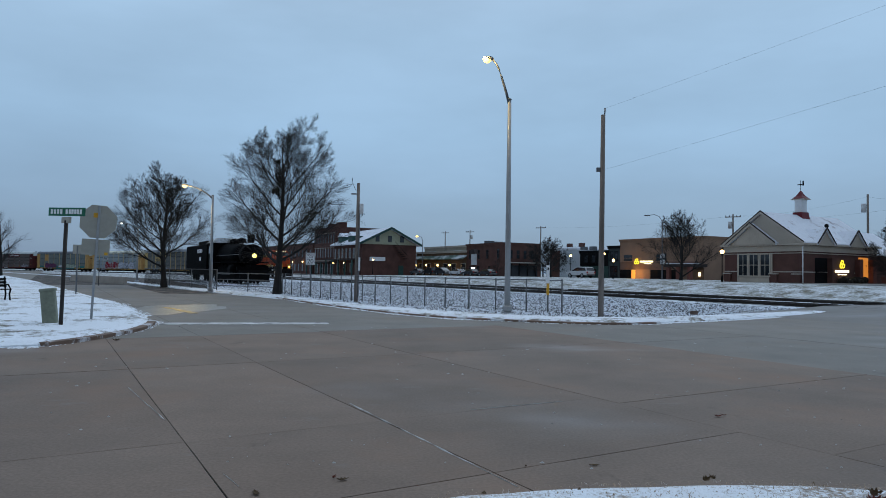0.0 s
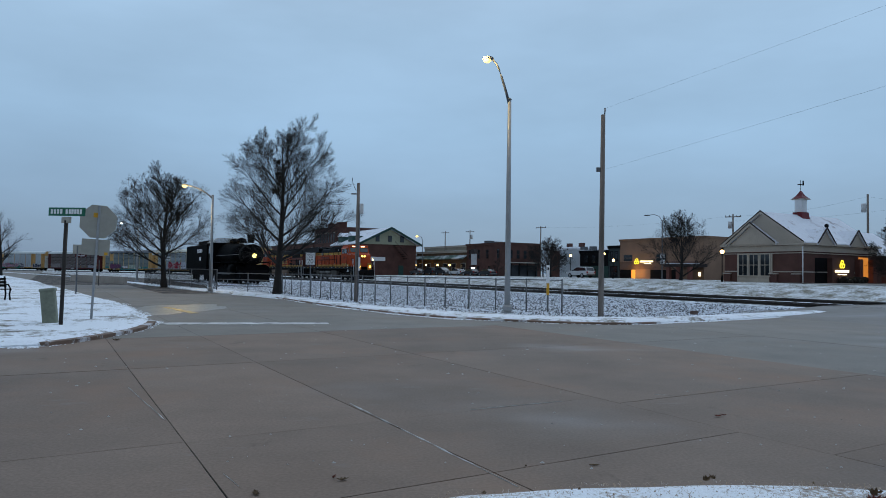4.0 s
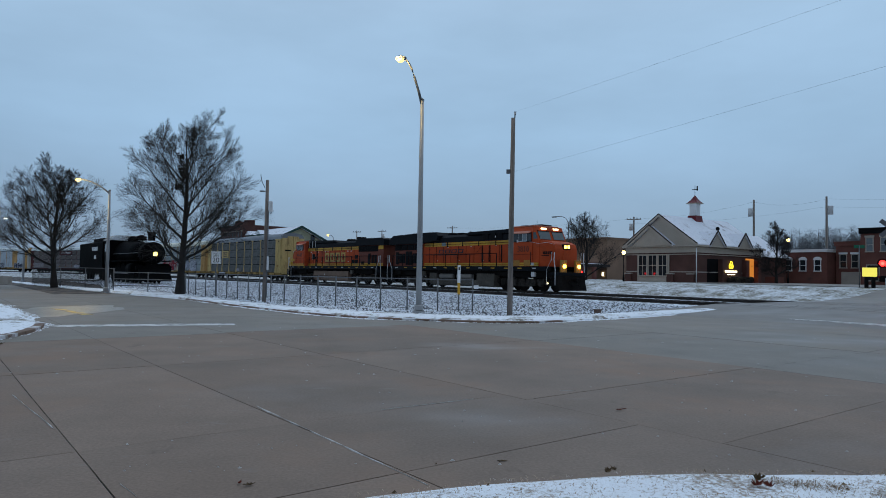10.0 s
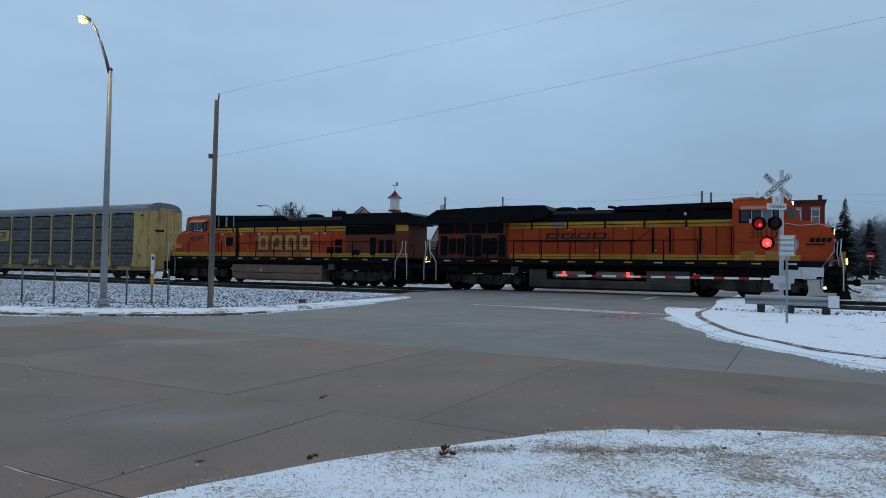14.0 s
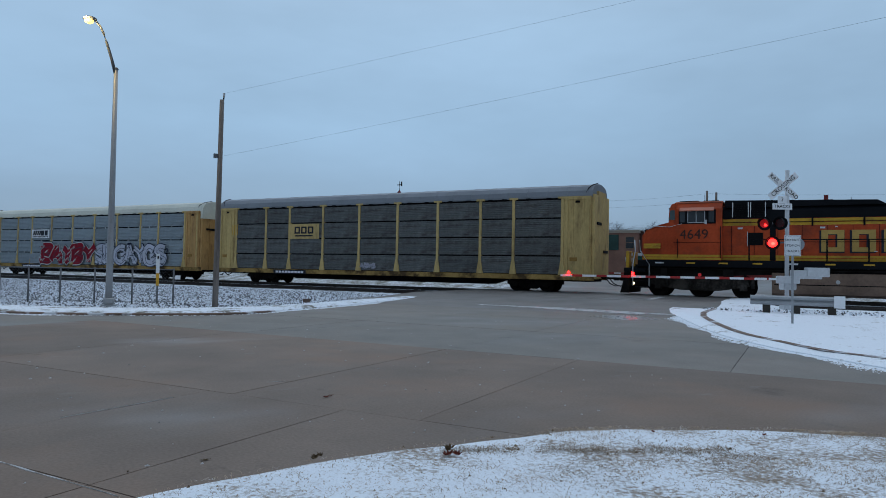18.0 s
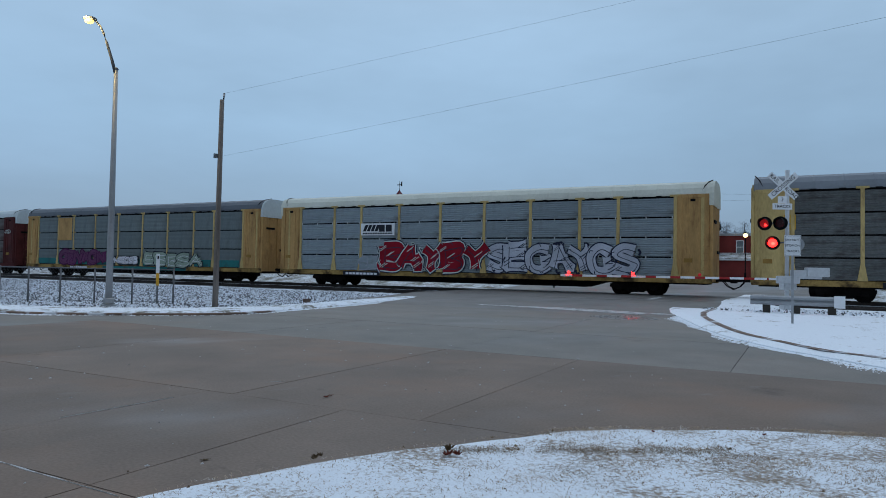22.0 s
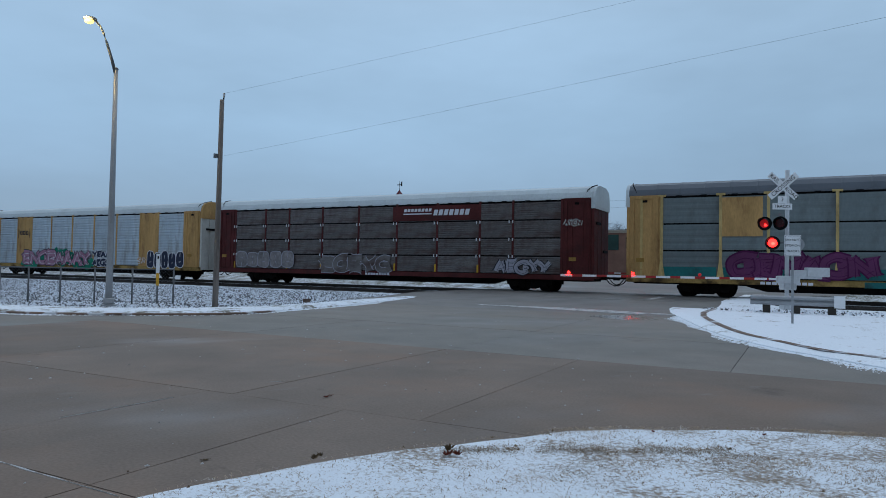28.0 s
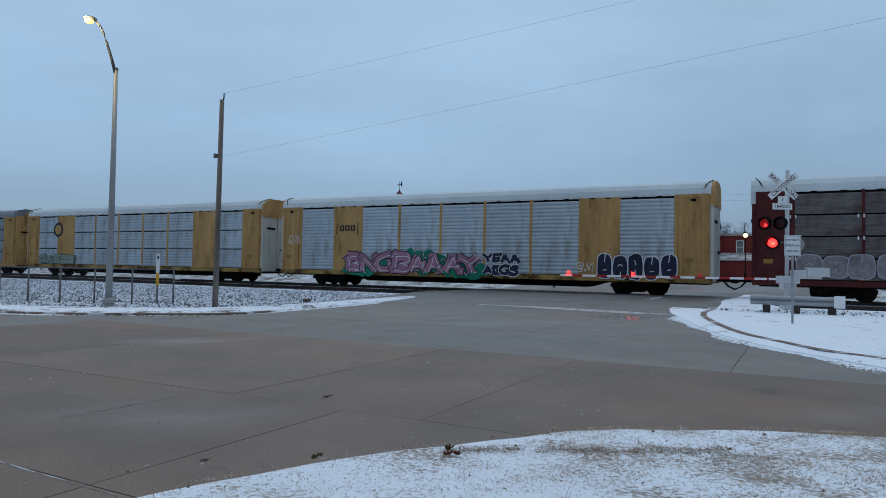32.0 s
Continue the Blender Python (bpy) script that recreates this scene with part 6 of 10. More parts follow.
    for y in (-0.76, 0.76):
        pn = boxpart("end_panel", lo, MATS["worn_yellow_patch"] if newer else M_STRIPE, fr - 0.16, fr, y - 0.3, y + 0.3, 1.42, 2.3, bevel=0.02, label="yellow end panel")
        tubepart("ditch_light", pn, M_HEAD if lit else M_GREYPAINT, [(fr, y, 1.85), (fr + 0.09, y, 1.85)], 0.13, 14, label="bright warm ditch light" if lit else "unlit ditch light")
    tubepart("step_light", lo, M_HEADW, [(nf - 0.35 if newer else nf + 0.35, -1.50, 0.62), (nf - 0.35 if newer else nf + 0.35, -1.56, 0.62)], 0.065, 8, label="small white step light")
    for sgn, e in ((1, nf - 0.02), (-1, 10.35)):
        for sy in (-1, 1):
            yy = sorted((sy * 1.2, sy * 1.54))
            for k in range(4):
                boxpart("step", lo, M_LBLACK, sgn * e - 0.32, sgn * e + 0.32, yy[0], yy[1], 0.42 + k * 0.3, 0.46 + k * 0.3)
            boxpart("step_back", lo, M_BLACK, sgn * e - 0.36, sgn * e + 0.36, *sorted((sy * 1.16, sy * 1.19)), 0.4, 1.6)
            for x0, x1 in ((e - 0.42, e - 0.15), (e + 0.4, e + 0.1)):
                y = sy * 1.56
                tubepart("step_handrail", lo, M_GREYPAINT, [(sgn * x0, y, 0.5), (sgn * x0, y, 1.6), (sgn * (x1 + 0.18), y, 2.3), (sgn * (x1 + 0.22), y, 2.85)], 0.03, 6, label="pale step handrail")
    boxpart("rear_platform", lo, M_LBLACK, -10.95, -10.0, -1.5, 1.5, 1.2, 1.5)
    bm = B()
    profile(bm, [(-10.95, 0.25), (-10.95, 1.2), (-10.6, 1.2), (-10.6, 0.25)], -1.4, 1.4)
    part("rear_pilot", bm, M_UNDER, lo)
    for sy in (-1.5, 1.5):
        handrail(lo, "walkway_handrail", [-9.9 + 1.62 * k for k in range(10)], sy, 1.83, 2.84, M_LBLACK, 0.027)
    handrail(lo, "end_handrail", [-10.85, -10.3], -0.9, 1.5, 2.6, M_LBLACK)
    # company mark and number
    if newer:
        block_frames(lo, "hood_mark", -3.35, 0.0, 2.95, 3.27, G_BLACK, 4, 0.16, "dark slanted block mark of the owner", lean=0.3, y=-hy - 0.03, bar=0.2)
        bars(lo, "hood_mark_underline", -3.45, -0.9, 2.78, 2.84, G_BLACK, 1, 0, "dark underline", y=-hy - 0.03)
    else:
        block_frames(lo, "hood_mark", -1.74, 2.9, 2.24, 3.28, G_BLACK, 4, 0.2, "shadow of the large block mark", y=-hy - 0.028, bar=0.36)
        block_frames(lo, "hood_mark", -1.66, 2.92, 2.30, 3.30, M_MARK, 4, 0.3, "large yellow block mark of the owner", y=-hy - 0.034, bar=0.3)
    lettering("cab_number", number, 0.62 if newer else 0.68, mat("dark_number_paint", (0.035, 0.016, 0.012), 0.5), cab, Matrix.Translation(((cb + cf) / 2 + 0.2, -1.512, 3.1)) @ FACE, "painted road number")
    for x in (-6.95, 6.95):
        bogie(lo, x, (-2.0, 0.0, 2.0), True)
    coupler(lo, 11.5 if newer else 11.0, 1)
    coupler(lo, -11.28, -1)
    return lo


M_MARK = mat("mark_yellow", (0.42, 0.27, 0.07), 0.5, 0, 0.15, 0.6, 9, 0.03)
LOCO1 = locomotive("newer orange and black diesel locomotive with lit headlights", M_ORANGE, True, True, "3810")
LOCO2 = locomotive("older weathered orange diesel locomotive coupled backwards behind the first", M_ORANGE2, False, False, "4649")
for ob_ in LOCO2.children_recursive:
    if ob_.name.startswith("cab_number"):
        ob_.location.x = -ob_.location.x
    elif not ob_.name.startswith(("bogie", "wheelset", "hood_mark")):
        ob_.data.transform(Matrix.Diagonal((-1, 1, 1, 1)))
        ob_.data.flip_normals()


# ---- street furniture ----
def street_lamp(x, y, z, height, arm, yaw, label, strength_mat, base=True, straight=False):
    """A steel pole with a curved arm; local x is the way the arm reaches."""
    lamp = thing("street_lamp", pose(x, y, z, 0, 0, yaw), label, "street lamp", "street lamps")
    tubepart("pole", lamp, M_GALV, [(0, 0, 0), (0, 0, height * 0.5), (0, 0, height)], [0.102, 0.084, 0.06], 14)
    if base:
        boxpart("base_plate", lamp, M_GALV, -0.2, 0.2, -0.2, 0.2, 0.0, 0.05)
        bm = B()
        box(bm, -0.14, 0.14, -0.14, 0.14, 0.05, 0.25, 0.03)
        part("base_cover", bm, M_GALV, lamp)
    rise = arm[1]
    pts = [(0.02, 0, height - 0.12), (0.13, 0, height + 0.3), (0.28, 0, height + 0.78), (0.37, 0, height + 1.04), (0.46, 0, height + 1.22), (0.58, 0, height + 1.36)] if straight else [(0.02 + arm[0] * t, 0, height - 0.15 + rise * math.sin(t * math.pi / 2) ** 0.9) for t in (0, 0.12, 0.28, 0.45, 0.62, 0.8, 0.95)]
    tubepart("arm", lamp, M_GALVD, pts, [0.05, 0.044, 0.039, 0.036, 0.034, 0.032, 0.03][:len(pts)], 8)
    tubepart("pole_cap", lamp, M_GALVD, [(0, 0, height), (0, 0, height + 0.06)], [0.08, 0.03], 10)
    ex, ez = pts[-1][0], pts[-1][2]
    bm = B()
    ball(bm, (ex + 0.17, 0, ez + 0.045), 0.20, 14, 0.34)
    head = part("luminaire", bm, M_GALVD, lamp, "cobra-head luminaire")
    bm = B()
    ball(bm, (ex + 0.19, 0, ez - 0.025), 0.135, 14, 0.62)
    part("lens", bm, strength_mat, head, "glowing warm lens")
    return lamp


street_lamp(2.17, 22.65, 0.08, 7.2, (0.62, 1.5), 180, "tall galvanised street lamp, lit, with a leaning arm", M_SODIUM, straight=True)
street_light("lamp_light", (1.2, 22.4, 8.6), 130, (1.0, 0.72, 0.30), 0.2)
street_lamp(-13.9, 40.4, 0.05, 5.75, (1.6, 0.75), 180, "galvanised street lamp, lit, by the steam locomotive", M_SODIUM)
street_light("lamp_light", (-15.6, 40.3, 5.95), 220, (1.0, 0.70, 0.26), 0.2)
street_lamp(-28.9, 63.7, 0.0, 5.2, (1.5, 0.6), 180, "distant galvanised street lamp, lit", glow("cool_lamp", (0.95, 0.95, 0.85), 6.0))


def utility_pole(x, y, z, h, r, lean, label, extras=None):
    p = thing("utility_pole", pose(x, y, z, 0, lean, 0), label, "utility pole", "utility poles")
    tubepart("pole_shaft", p, M_WOODP, [(0, 0, -0.1), (0, 0, h * 0.5), (0, 0, h)], [r, r * 0.88, r * 0.74], 10)
    return p


up1 = utility_pole(5.19, 22.17, 0.08, 6.62, 0.094, 0.35, "weathered wooden utility pole beside the track")
tubepart("insulator_pin", up1, M_BLACK, [(0.05, 0, 6.6), (0.06, 0, 6.78)], 0.02, 6)
boxpart("insulator", up1, M_GREYPAINT, 0.03, 0.09, -0.03, 0.03, 6.74, 6.84)
boxpart("bracket", up1, M_GALVD, -0.2, -0.08, -0.04, 0.04, 4.72, 4.86)
up2 = utility_pole(-3.94, 30.72, 0.08, 5.35, 0.095, 0.2, "wooden utility pole with a meter box")
boxpart("meter_box", up2, M_GREYPAINT, 0.1, 0.24, -0.12, 0.12, 3.95, 4.4)
boxpart("street_lamp_bracket", up2, M_GALVD, -0.32, -0.08, -0.03, 0.03, 4.82, 4.88)
tubepart("conduit", up2, M_GALVD, [(0.09, -0.08, 0.1), (0.09, -0.08, 4.0)], 0.03, 6)
boxpart("warning_sign_back", up2, M_GREYPAINT, 0.1, 0.12, -0.3, 0.3, 1.35, 1.95)
tubepart("bracket_wire", up2, M_BLACK, [(-0.1, 0, 5.0), (-0.25, 0, 5.3), (-0.3, 0, 5.6)], 0.012, 5)


def wire(name, a, b, sag, r, n=22):
    a, b = Vector(a), Vector(b)
    pts = [a + (b - a) * (k / n) - Vector((0, 0, sag * 4 * (k / n) * (1 - k / n))) for k in range(n + 1)]
    bm = B()
    tube(bm, pts, r, 4)
    return tagged(part(name, bm, M_BLACK), "thin overhead cable from the utility pole", "cable")


wire("overhead_cable", (5.25, 22.17, 6.9), (18.7, -6.8, 7.9), 0.12, 0.0019)
wire("overhead_cable", (5.19, 22.17, 4.85), (18.7, -6.8, 7.05), 0.12, 0.0019)


# chain-link fence
def fence():
    root = thing("chain_link_fence", Matrix(), "galvanised chain-link fence along the railway", "fence")
    root["kind"] = "structure"
    line = [(4.17, 23.6), (2.95, 23.8), (1.92, 24.45), (0.98, 25.15), (0.1, 25.8), (-0.7, 26.5), (-1.42, 27.2), (-2.17, 28.1), (-2.9, 29.0), (-3.55, 29.8), (-4.13, 30.55), (-4.72, 31.3), (-5.34, 32.2), (-6.0, 33.2), (-6.7, 34.3), (-7.5, 35.7), (-8.3, 37.1), (-8.95, 38.3)]
    hgt = 1.13
    pm = B()
    tube(pm, [(0, 0, 0), (0, 0, hgt)], 0.027, 8)
    ball(pm, (0, 0, hgt + 0.01), 0.034, 8)
    post_me = mesh_of(pm, "fence_post", M_GALVD)
    for x, y in line:
        ob = part("fence_post", post_me, None, root)
        ob.location = (x, y, 0.06)
    bm = B()
    tube(bm, [(x, y, 0.06 + hgt) for x, y in line], 0.02, 6)
    part("top_rail", bm, M_GALVD, root)
    bm = B()
    tube(bm, [(x, y, 0.14) for x, y in line], 0.006, 4)
    part("bottom_wire", bm, M_GALVD, root)
    # the woven mesh, one bay at a time
    for (x0, y0), (x1, y1) in zip(line, line[1:]):
        a, b = Vector((x0, y0, 0.1)), Vector((x1, y1, 0.1))
        ln = (b - a).length
        e = (b - a) / ln
        bm = B()
        pitch, hh = 0.11, hgt - 0.06
        k = -int(hh / pitch) - 1
        while k * pitch < ln:
            for sgn in (1, -1):
                t0 = k * pitch if sgn > 0 else k * pitch + hh
                p0, p1 = (t0, 0.0), (t0 + sgn * hh, hh)
                lo_, hi_ = sorted((p0[0], p1[0]))
                c0, c1 = max(0.0, lo_), min(ln, hi_)
                if c1 - c0 > 0.02:
                    z0 = (c0 - p0[0]) * sgn
                    z1 = (c1 - p0[0]) * sgn
                    q0, q1 = a + e * c0 + Vector((0, 0, z0)), a + e * c1 + Vector((0, 0, z1))
                    w = Vector((0, 0, 0.0022))
                    bm.faces.new([bm.verts.new(v) for v in (q0 - w, q1 - w, q1 + w, q0 + w)])
            k += 1
        ob = part("wire_mesh", bm, M_GALVD, root)
        ob["kind"] = "stuff"


fence()


def pipe_fence():
    root = thing("pipe_fence", Matrix(), "steel pipe fence with dark screening before the steam locomotive", "fence")
    root["kind"] = "structure"
    line = [(-9.6, 40.4), (-12.3, 42.6), (-14.6, 43.6)]
    bm = B()
    for z in (0.35, 0.75, 1.15):
        tube(bm, [(x, y, z) for x, y in line], 0.03, 6)
    part("pipe_rail", bm, M_GALVD, root)
    for x, y in line:
        tubepart("fence_post", root, M_GALVD, [(x, y, 0), (x, y, 1.2)], 0.035, 8)
    line = [(-14.6, 43.6), (-17.5, 47.0), (-20.5, 50.6), (-24.6, 55.6)]
    for (x0, y0), (x1, y1) in zip(line, line[1:]):
        bm = B()
        e = Vector((x1 - x0, y1 - y0, 0))
        n = int(e.length / 0.12)
        for k in range(n):
            p = Vector((x0, y0, 0.1)) + e * (k / n)
            q = p + e * (0.55 / n)
            bm.faces.new([bm.verts.new(v) for v in (p, q, q + Vector((0, 0, 1.25)), p + Vector((0, 0, 1.25)))])
        ob = part("screen_slats", bm, M_BLACK, root, "dark screen slats")
        tubepart("fence_post", root, M_GALVD, [(x0, y0, 0), (x0, y0, 1.4)], 0.035, 8)
    bm = B()
    tube(bm, [(x, y, 1.38) for x, y in line], 0.025, 6)
    part("top_rail", bm, M_GALVD, root)


pipe_fence()


def marker_post():
    m = thing("marker_post", pose(3.62, 23.25, 0.08), "white and yellow pipeline marker post by the fence", "marker post")
    boxpart("post_foot", m, M_GALVD, -0.025, 0.025, -0.02, 0.02, 0, 0.62)
    boxpart("lower_post", m, M_YELLOW, -0.045, 0.045, -0.022, 0.022, 0.6, 1.05, label="yellow lower part")
    boxpart("upper_post", m, M_WHITE, -0.05, 0.05, -0.024, 0.024, 1.0, 1.62, label="white upper part")
    boxpart("lettering_bar", m, M_INK, -0.025, 0.025, -0.027, -0.024, 1.45, 1.55)
    boxpart("fence_tag", m, M_WHITE, 0.52, 0.68, -0.1, -0.09, 0.8, 0.93)


marker_post()
bx = thing("utility_box", pose(8.67, 23.3, 0.08, 0, 0, 20), "small brown utility cover box at the verge", "utility box")
boxpart("box_body", bx, mat("brown_plastic", (0.11, 0.075, 0.06), 0.7), -0.11, 0.11, -0.09, 0.09, 0, 0.11, bevel=0.015)
boxpart("box_lid", bx, MATS["brown_plastic"], -0.12, 0.12, -0.1, 0.1, 0.11, 0.13)

# speed limit sign
sp = thing("speed_limit_sign", pose(-6.96, 35.4, 0.08, 0, 0, -6), "white speed limit sign on a steel post", "traffic sign", "traffic signs")
tubepart("sign_post", sp, M_GALVD, [(0, 0, 0), (0, 0, 2.25)], 0.03, 8)
plate = boxpart("sign_plate", sp, M_WHITE, -0.25, 0.25, -0.05, -0.035, 1.62, 2.25, bevel=0.004)
bm = B()
for x0, x1, z0, z1 in ((-0.23, 0.23, 2.215, 2.225), (-0.23, 0.23, 1.645, 1.655), (-0.23, -0.22, 1.645, 2.225), (0.22, 0.23, 1.645, 2.225)):
    box(bm, x0, x1, -0.054, -0.05, z0, z1)
part("border", bm, M_INK, plate)
for txt, size, z in (("SPEED", 0.13, 2.13), ("LIMIT", 0.13, 2.01), ("20", 0.36, 1.8)):
    lettering("sign_text", txt, size, M_INK, plate, Matrix.Translation((0, -0.054, z)) @ FACE)


# stop sign and the plate below it, seen from behind
def stop_sign():
    s = thing("stop_sign", pose(-8.83, 17.0, 0.08, 0, 2.2, 28), "back of an octagonal stop sign with a plate below", "traffic sign", "traffic signs")
    bm = B()
    prism(bm, [(-0.022, -0.02), (0.022, -0.02), (0.022, 0.005), (0.03, 0.02), (-0.03, 0.02), (-0.022, 0.005)], 0, 2.88)
    part("sign_post", bm, M_GALV, s)
    bm = B()
    r = 0.415 / math.cos(math.pi / 8)
    pts = [(r * math.cos(math.pi / 8 + k * math.pi / 4), 2.48 + r * math.sin(math.pi / 8 + k * math.pi / 4)) for k in range(8)]
    profile(bm, pts, 0.02, 0.026)
    part("octagon_plate", bm, mat("sign_back_aluminium", (0.36, 0.35, 0.31), 0.5, 0.35, 0.12, 0.8, 8, 0.03), s, "bare aluminium back of the octagon")
    boxpart("lower_plate", s, MATS["sign_back_aluminium"], -0.34, 0.3, 0.02, 0.026, 1.63, 2.03, label="bare back of a lower plate")
    boxpart("sticker", s, M_YELLOW, -0.12, -0.02, 0.012, 0.018, 2.58, 2.7, label="small yellow sticker")
    boxpart("sticker", s, M_YELLOW, 0.18, 0.26, 0.012, 0.018, 1.64, 1.71, label="small yellow sticker")


stop_sign()


def street_name_sign():
    s = thing("street_name_sign", pose(-8.58, 15.21, 0.03, 0, 1.6, -22), "green street name sign on a dark post", "street sign")
    tubepart("sign_post", s, mat("dark_brown_post", (0.03, 0.025, 0.022), 0.6), [(0, 0, 0), (0, 0, 2.42)], 0.042, 10)
    boxpart("bracket_plate", s, MATS["sign_back_aluminium"], -0.12, 0.12, -0.03, 0.03, 2.36, 2.5)
    pl = boxpart("name_plate", s, M_GREEN, -0.57, 0.57, -0.012, 0.012, 2.52, 2.71, bevel=0.004)
    bm = B()
    for a in (-0.49, -0.39, -0.29, -0.19, -0.02, 0.08, 0.16, 0.25, 0.33, 0.42):
        box(bm, a, a + 0.065, -0.016, -0.012, 2.565, 2.67)
    part("lettering_bar", bm, M_WHITE, pl, "white lettering bars")


street_name_sign()
pd = thing("cable_pedestal", pose(-9.12, 15.75, 0.08, 0, -6, 20), "pale green leaning cable pedestal in the snow", "utility box")
boxpart("pedestal_body", pd, mat("pale_green_plastic", (0.20, 0.22, 0.17), 0.6), -0.15, 0.15, -0.12, 0.12, -0.05, 0.76, bevel=0.02)
boxpart("pedestal_cap", pd, MATS["pale_green_plastic"], -0.165, 0.165, -0.135, 0.135, 0.74, 0.82, bevel=0.02)
ss_ = thing("small_road_sign", pose(-17.6, 32.4, 0.08, 0, 0, 24), "back of a small road sign on a thin post", "traffic sign", "traffic signs")
tubepart("sign_post", ss_, M_GALVD, [(0, 0, 0), (0, 0, 2.35)], 0.028, 8)
boxpart("sign_plate", ss_, MATS["sign_back_aluminium"], -0.19, 0.19, 0.02, 0.026, 1.95, 2.4)
for x, y, h in ((-15.6, 33.2, 1.7), (-22.0, 48.0, 1.9)):
    q = thing("sign_post", pose(x - 3.5, y + 2, 0.05), "thin bare steel post in the verge", "post")
    tubepart("post_shaft", q, M_GALVD, [(0, 0, 0), (0, 0, h)], 0.03, 8)


# crossing signals with gates
def crossing_signal(s, d, z, turn, label, arm_len, back):
    """Mast, crossbuck, tracks plate, flashing lights and a lowered gate. Local -y looks at the approaching road; the arm reaches to local -x."""
    p = W(s, d, z)
    sig = thing("crossing_signal", pose(p.x, p.y, p.z, 0, 0, turn), label, "crossing signal", "crossing signals")
    tubepart("mast", sig, M_GREYPAINT, [(0, 0, 0), (0, 0, 5.25)], 0.075, 12)
    boxpart("mast_base", sig, M_GREYPAINT, -0.2, 0.2, -0.2, 0.2, 0, 0.35, bevel=0.03)
    boxpart("gate_mechanism", sig, M_GREYPAINT, -0.2, 0.26, -0.22, 0.22, 0.78, 1.28, bevel=0.03)
    # crossbuck
    for k, (ang, txt) in enumerate(((-41, ("RAIL", "ROAD")), (41, ("CROSSING",)))):
        bm = B()
        box(bm, -0.66, 0.66, -0.008, 0.008, -0.12, 0.12, 0.004)
        bl = part("crossbuck_blade", bm, M_WHITE, sig, "white crossbuck blade")
        bl.matrix_basis = Matrix.Translation((-0.22, -0.13 - 0.02 * k, 4.64)) @ Matrix.Rotation(radians(-ang), 4, "Y")
        if txt == ("CROSSING",):
            lettering("blade_text", "CROSSING", 0.23, M_INK, bl, Matrix.Translation((0, -0.012, 0)) @ FACE)
        else:
            lettering("blade_text", "RAIL", 0.21, M_INK, bl, Matrix.Translation((-0.41, -0.012, 0)) @ FACE)
            lettering("blade_text", "ROAD", 0.21, M_INK, bl, Matrix.Translation((0.41, -0.012, 0)) @ FACE)
    pl = boxpart("count_plate", sig, M_WHITE, -0.40, -0.08, -0.13, -0.115, 4.0, 4.26)
    lettering("plate_text", "3", 0.2, M_INK, pl, Matrix.Translation((-0.24, -0.134, 4.13)) @ FACE)
    pl = boxpart("tracks_plate", sig, M_WHITE, -0.60, 0.12, -0.135, -0.12, 3.76, 3.99)
    lettering("plate_text", "TRACKS", 0.16, M_INK, pl, Matrix.Translation((-0.24, -0.139, 3.875)) @ FACE)
    # flashers: a pair at the back and a pair towards the side road
    tubepart("light_bar", sig, M_GALVD, [(-0.95, -0.1, 3.24), (-0.4, -0.1, 3.24), (0.1, 0, 3.24)], 0.035, 8)
    heads = back
    for hx, hy, hz, lens, yaw in heads:
        bm = B()
        tube(bm, [(0, 0.02, 0), (0, 0.045, 0)], 0.255, 20)
        hd = part("signal_head", bm, M_GALV if abs(yaw) > 90 else M_BLACK, sig, "grey back of a signal head" if abs(yaw) > 90 else "black round signal backing")
        hd.matrix_basis = Matrix.Translation((hx, hy, hz)) @ Matrix.Rotation(radians(yaw), 4, "Z")
        bm = B()
        tube(bm, [(0, -0.02, 0), (0, 0.02, 0)], 0.16, 18)
        ln = part("lens", bm, lens, hd, "red signal lens")
        if lens is M_REDON:
            tubepart("lamp_core", ln, M_REDHOT, [(0.02, -0.028, -0.02), (0.02, -0.018, -0.02)], 0.06, 12, label="bright core of the lit lens")
        elif lens is M_REDDIM:
            # a small glowing disc stands in for the glint on the dim lens
            tubepart("lamp_glint", ln, M_REDON, [(0.045, -0.026, -0.06), (0.045, -0.018, -0.06)], 0.05, 8, label="glowing disc for the red glint on the lens")
        bm = B()
        n = 16
        rows_ = []
        for yv, k in ((0.01, 0), (-0.30, 1)):
            rows_.append([(bm.verts.new((0.19 * math.cos(a), yv * (1 if k == 0 else max(0.25, math.sin(a) * 0.5 + 0.55)), 0.19 * math.sin(a)))) for a in [math.pi * (-0.15 + 1.3 * q / n) for q in range(n + 1)]])
        for q in range(n):
            bm.faces.new((rows_[0][q], rows_[0][q + 1], rows_[1][q + 1], rows_[1][q]))
        part("hood", bm, M_BLACK, hd)
        bm = B()
        tube(bm, [(0, 0.045, 0), (0, 0.22, 0), (0, 0.27, 0)], [0.17, 0.14, 0.06], 14)
        part("lamp_housing", bm, M_GALV if abs(yaw) > 90 else M_BLACK, hd)
    # gate arm
    arm = boxpart("gate_arm", sig, M_WHITE, -arm_len, -0.2, -0.35, -0.32, 1.135, 1.215, label="white gate arm, lowered")
    x = -arm_len
    k = 0
    while x < -0.9:
        boxpart("red_band", arm, M_RED, x + 0.42, min(x + 0.80, -0.9), -0.354, -0.316, 1.133, 1.217)
        x += 0.9
    for xx, lit in ((-arm_len + 0.3, True), (-arm_len + 2.65, True), (-arm_len + 5.1, False)):
        bm = B()
        ball(bm, (xx, -0.36, 1.28), 0.062, 12)
        part("arm_lamp", bm, M_ARMLAMP if lit else M_REDDIM, arm, "small red lamp on the arm")
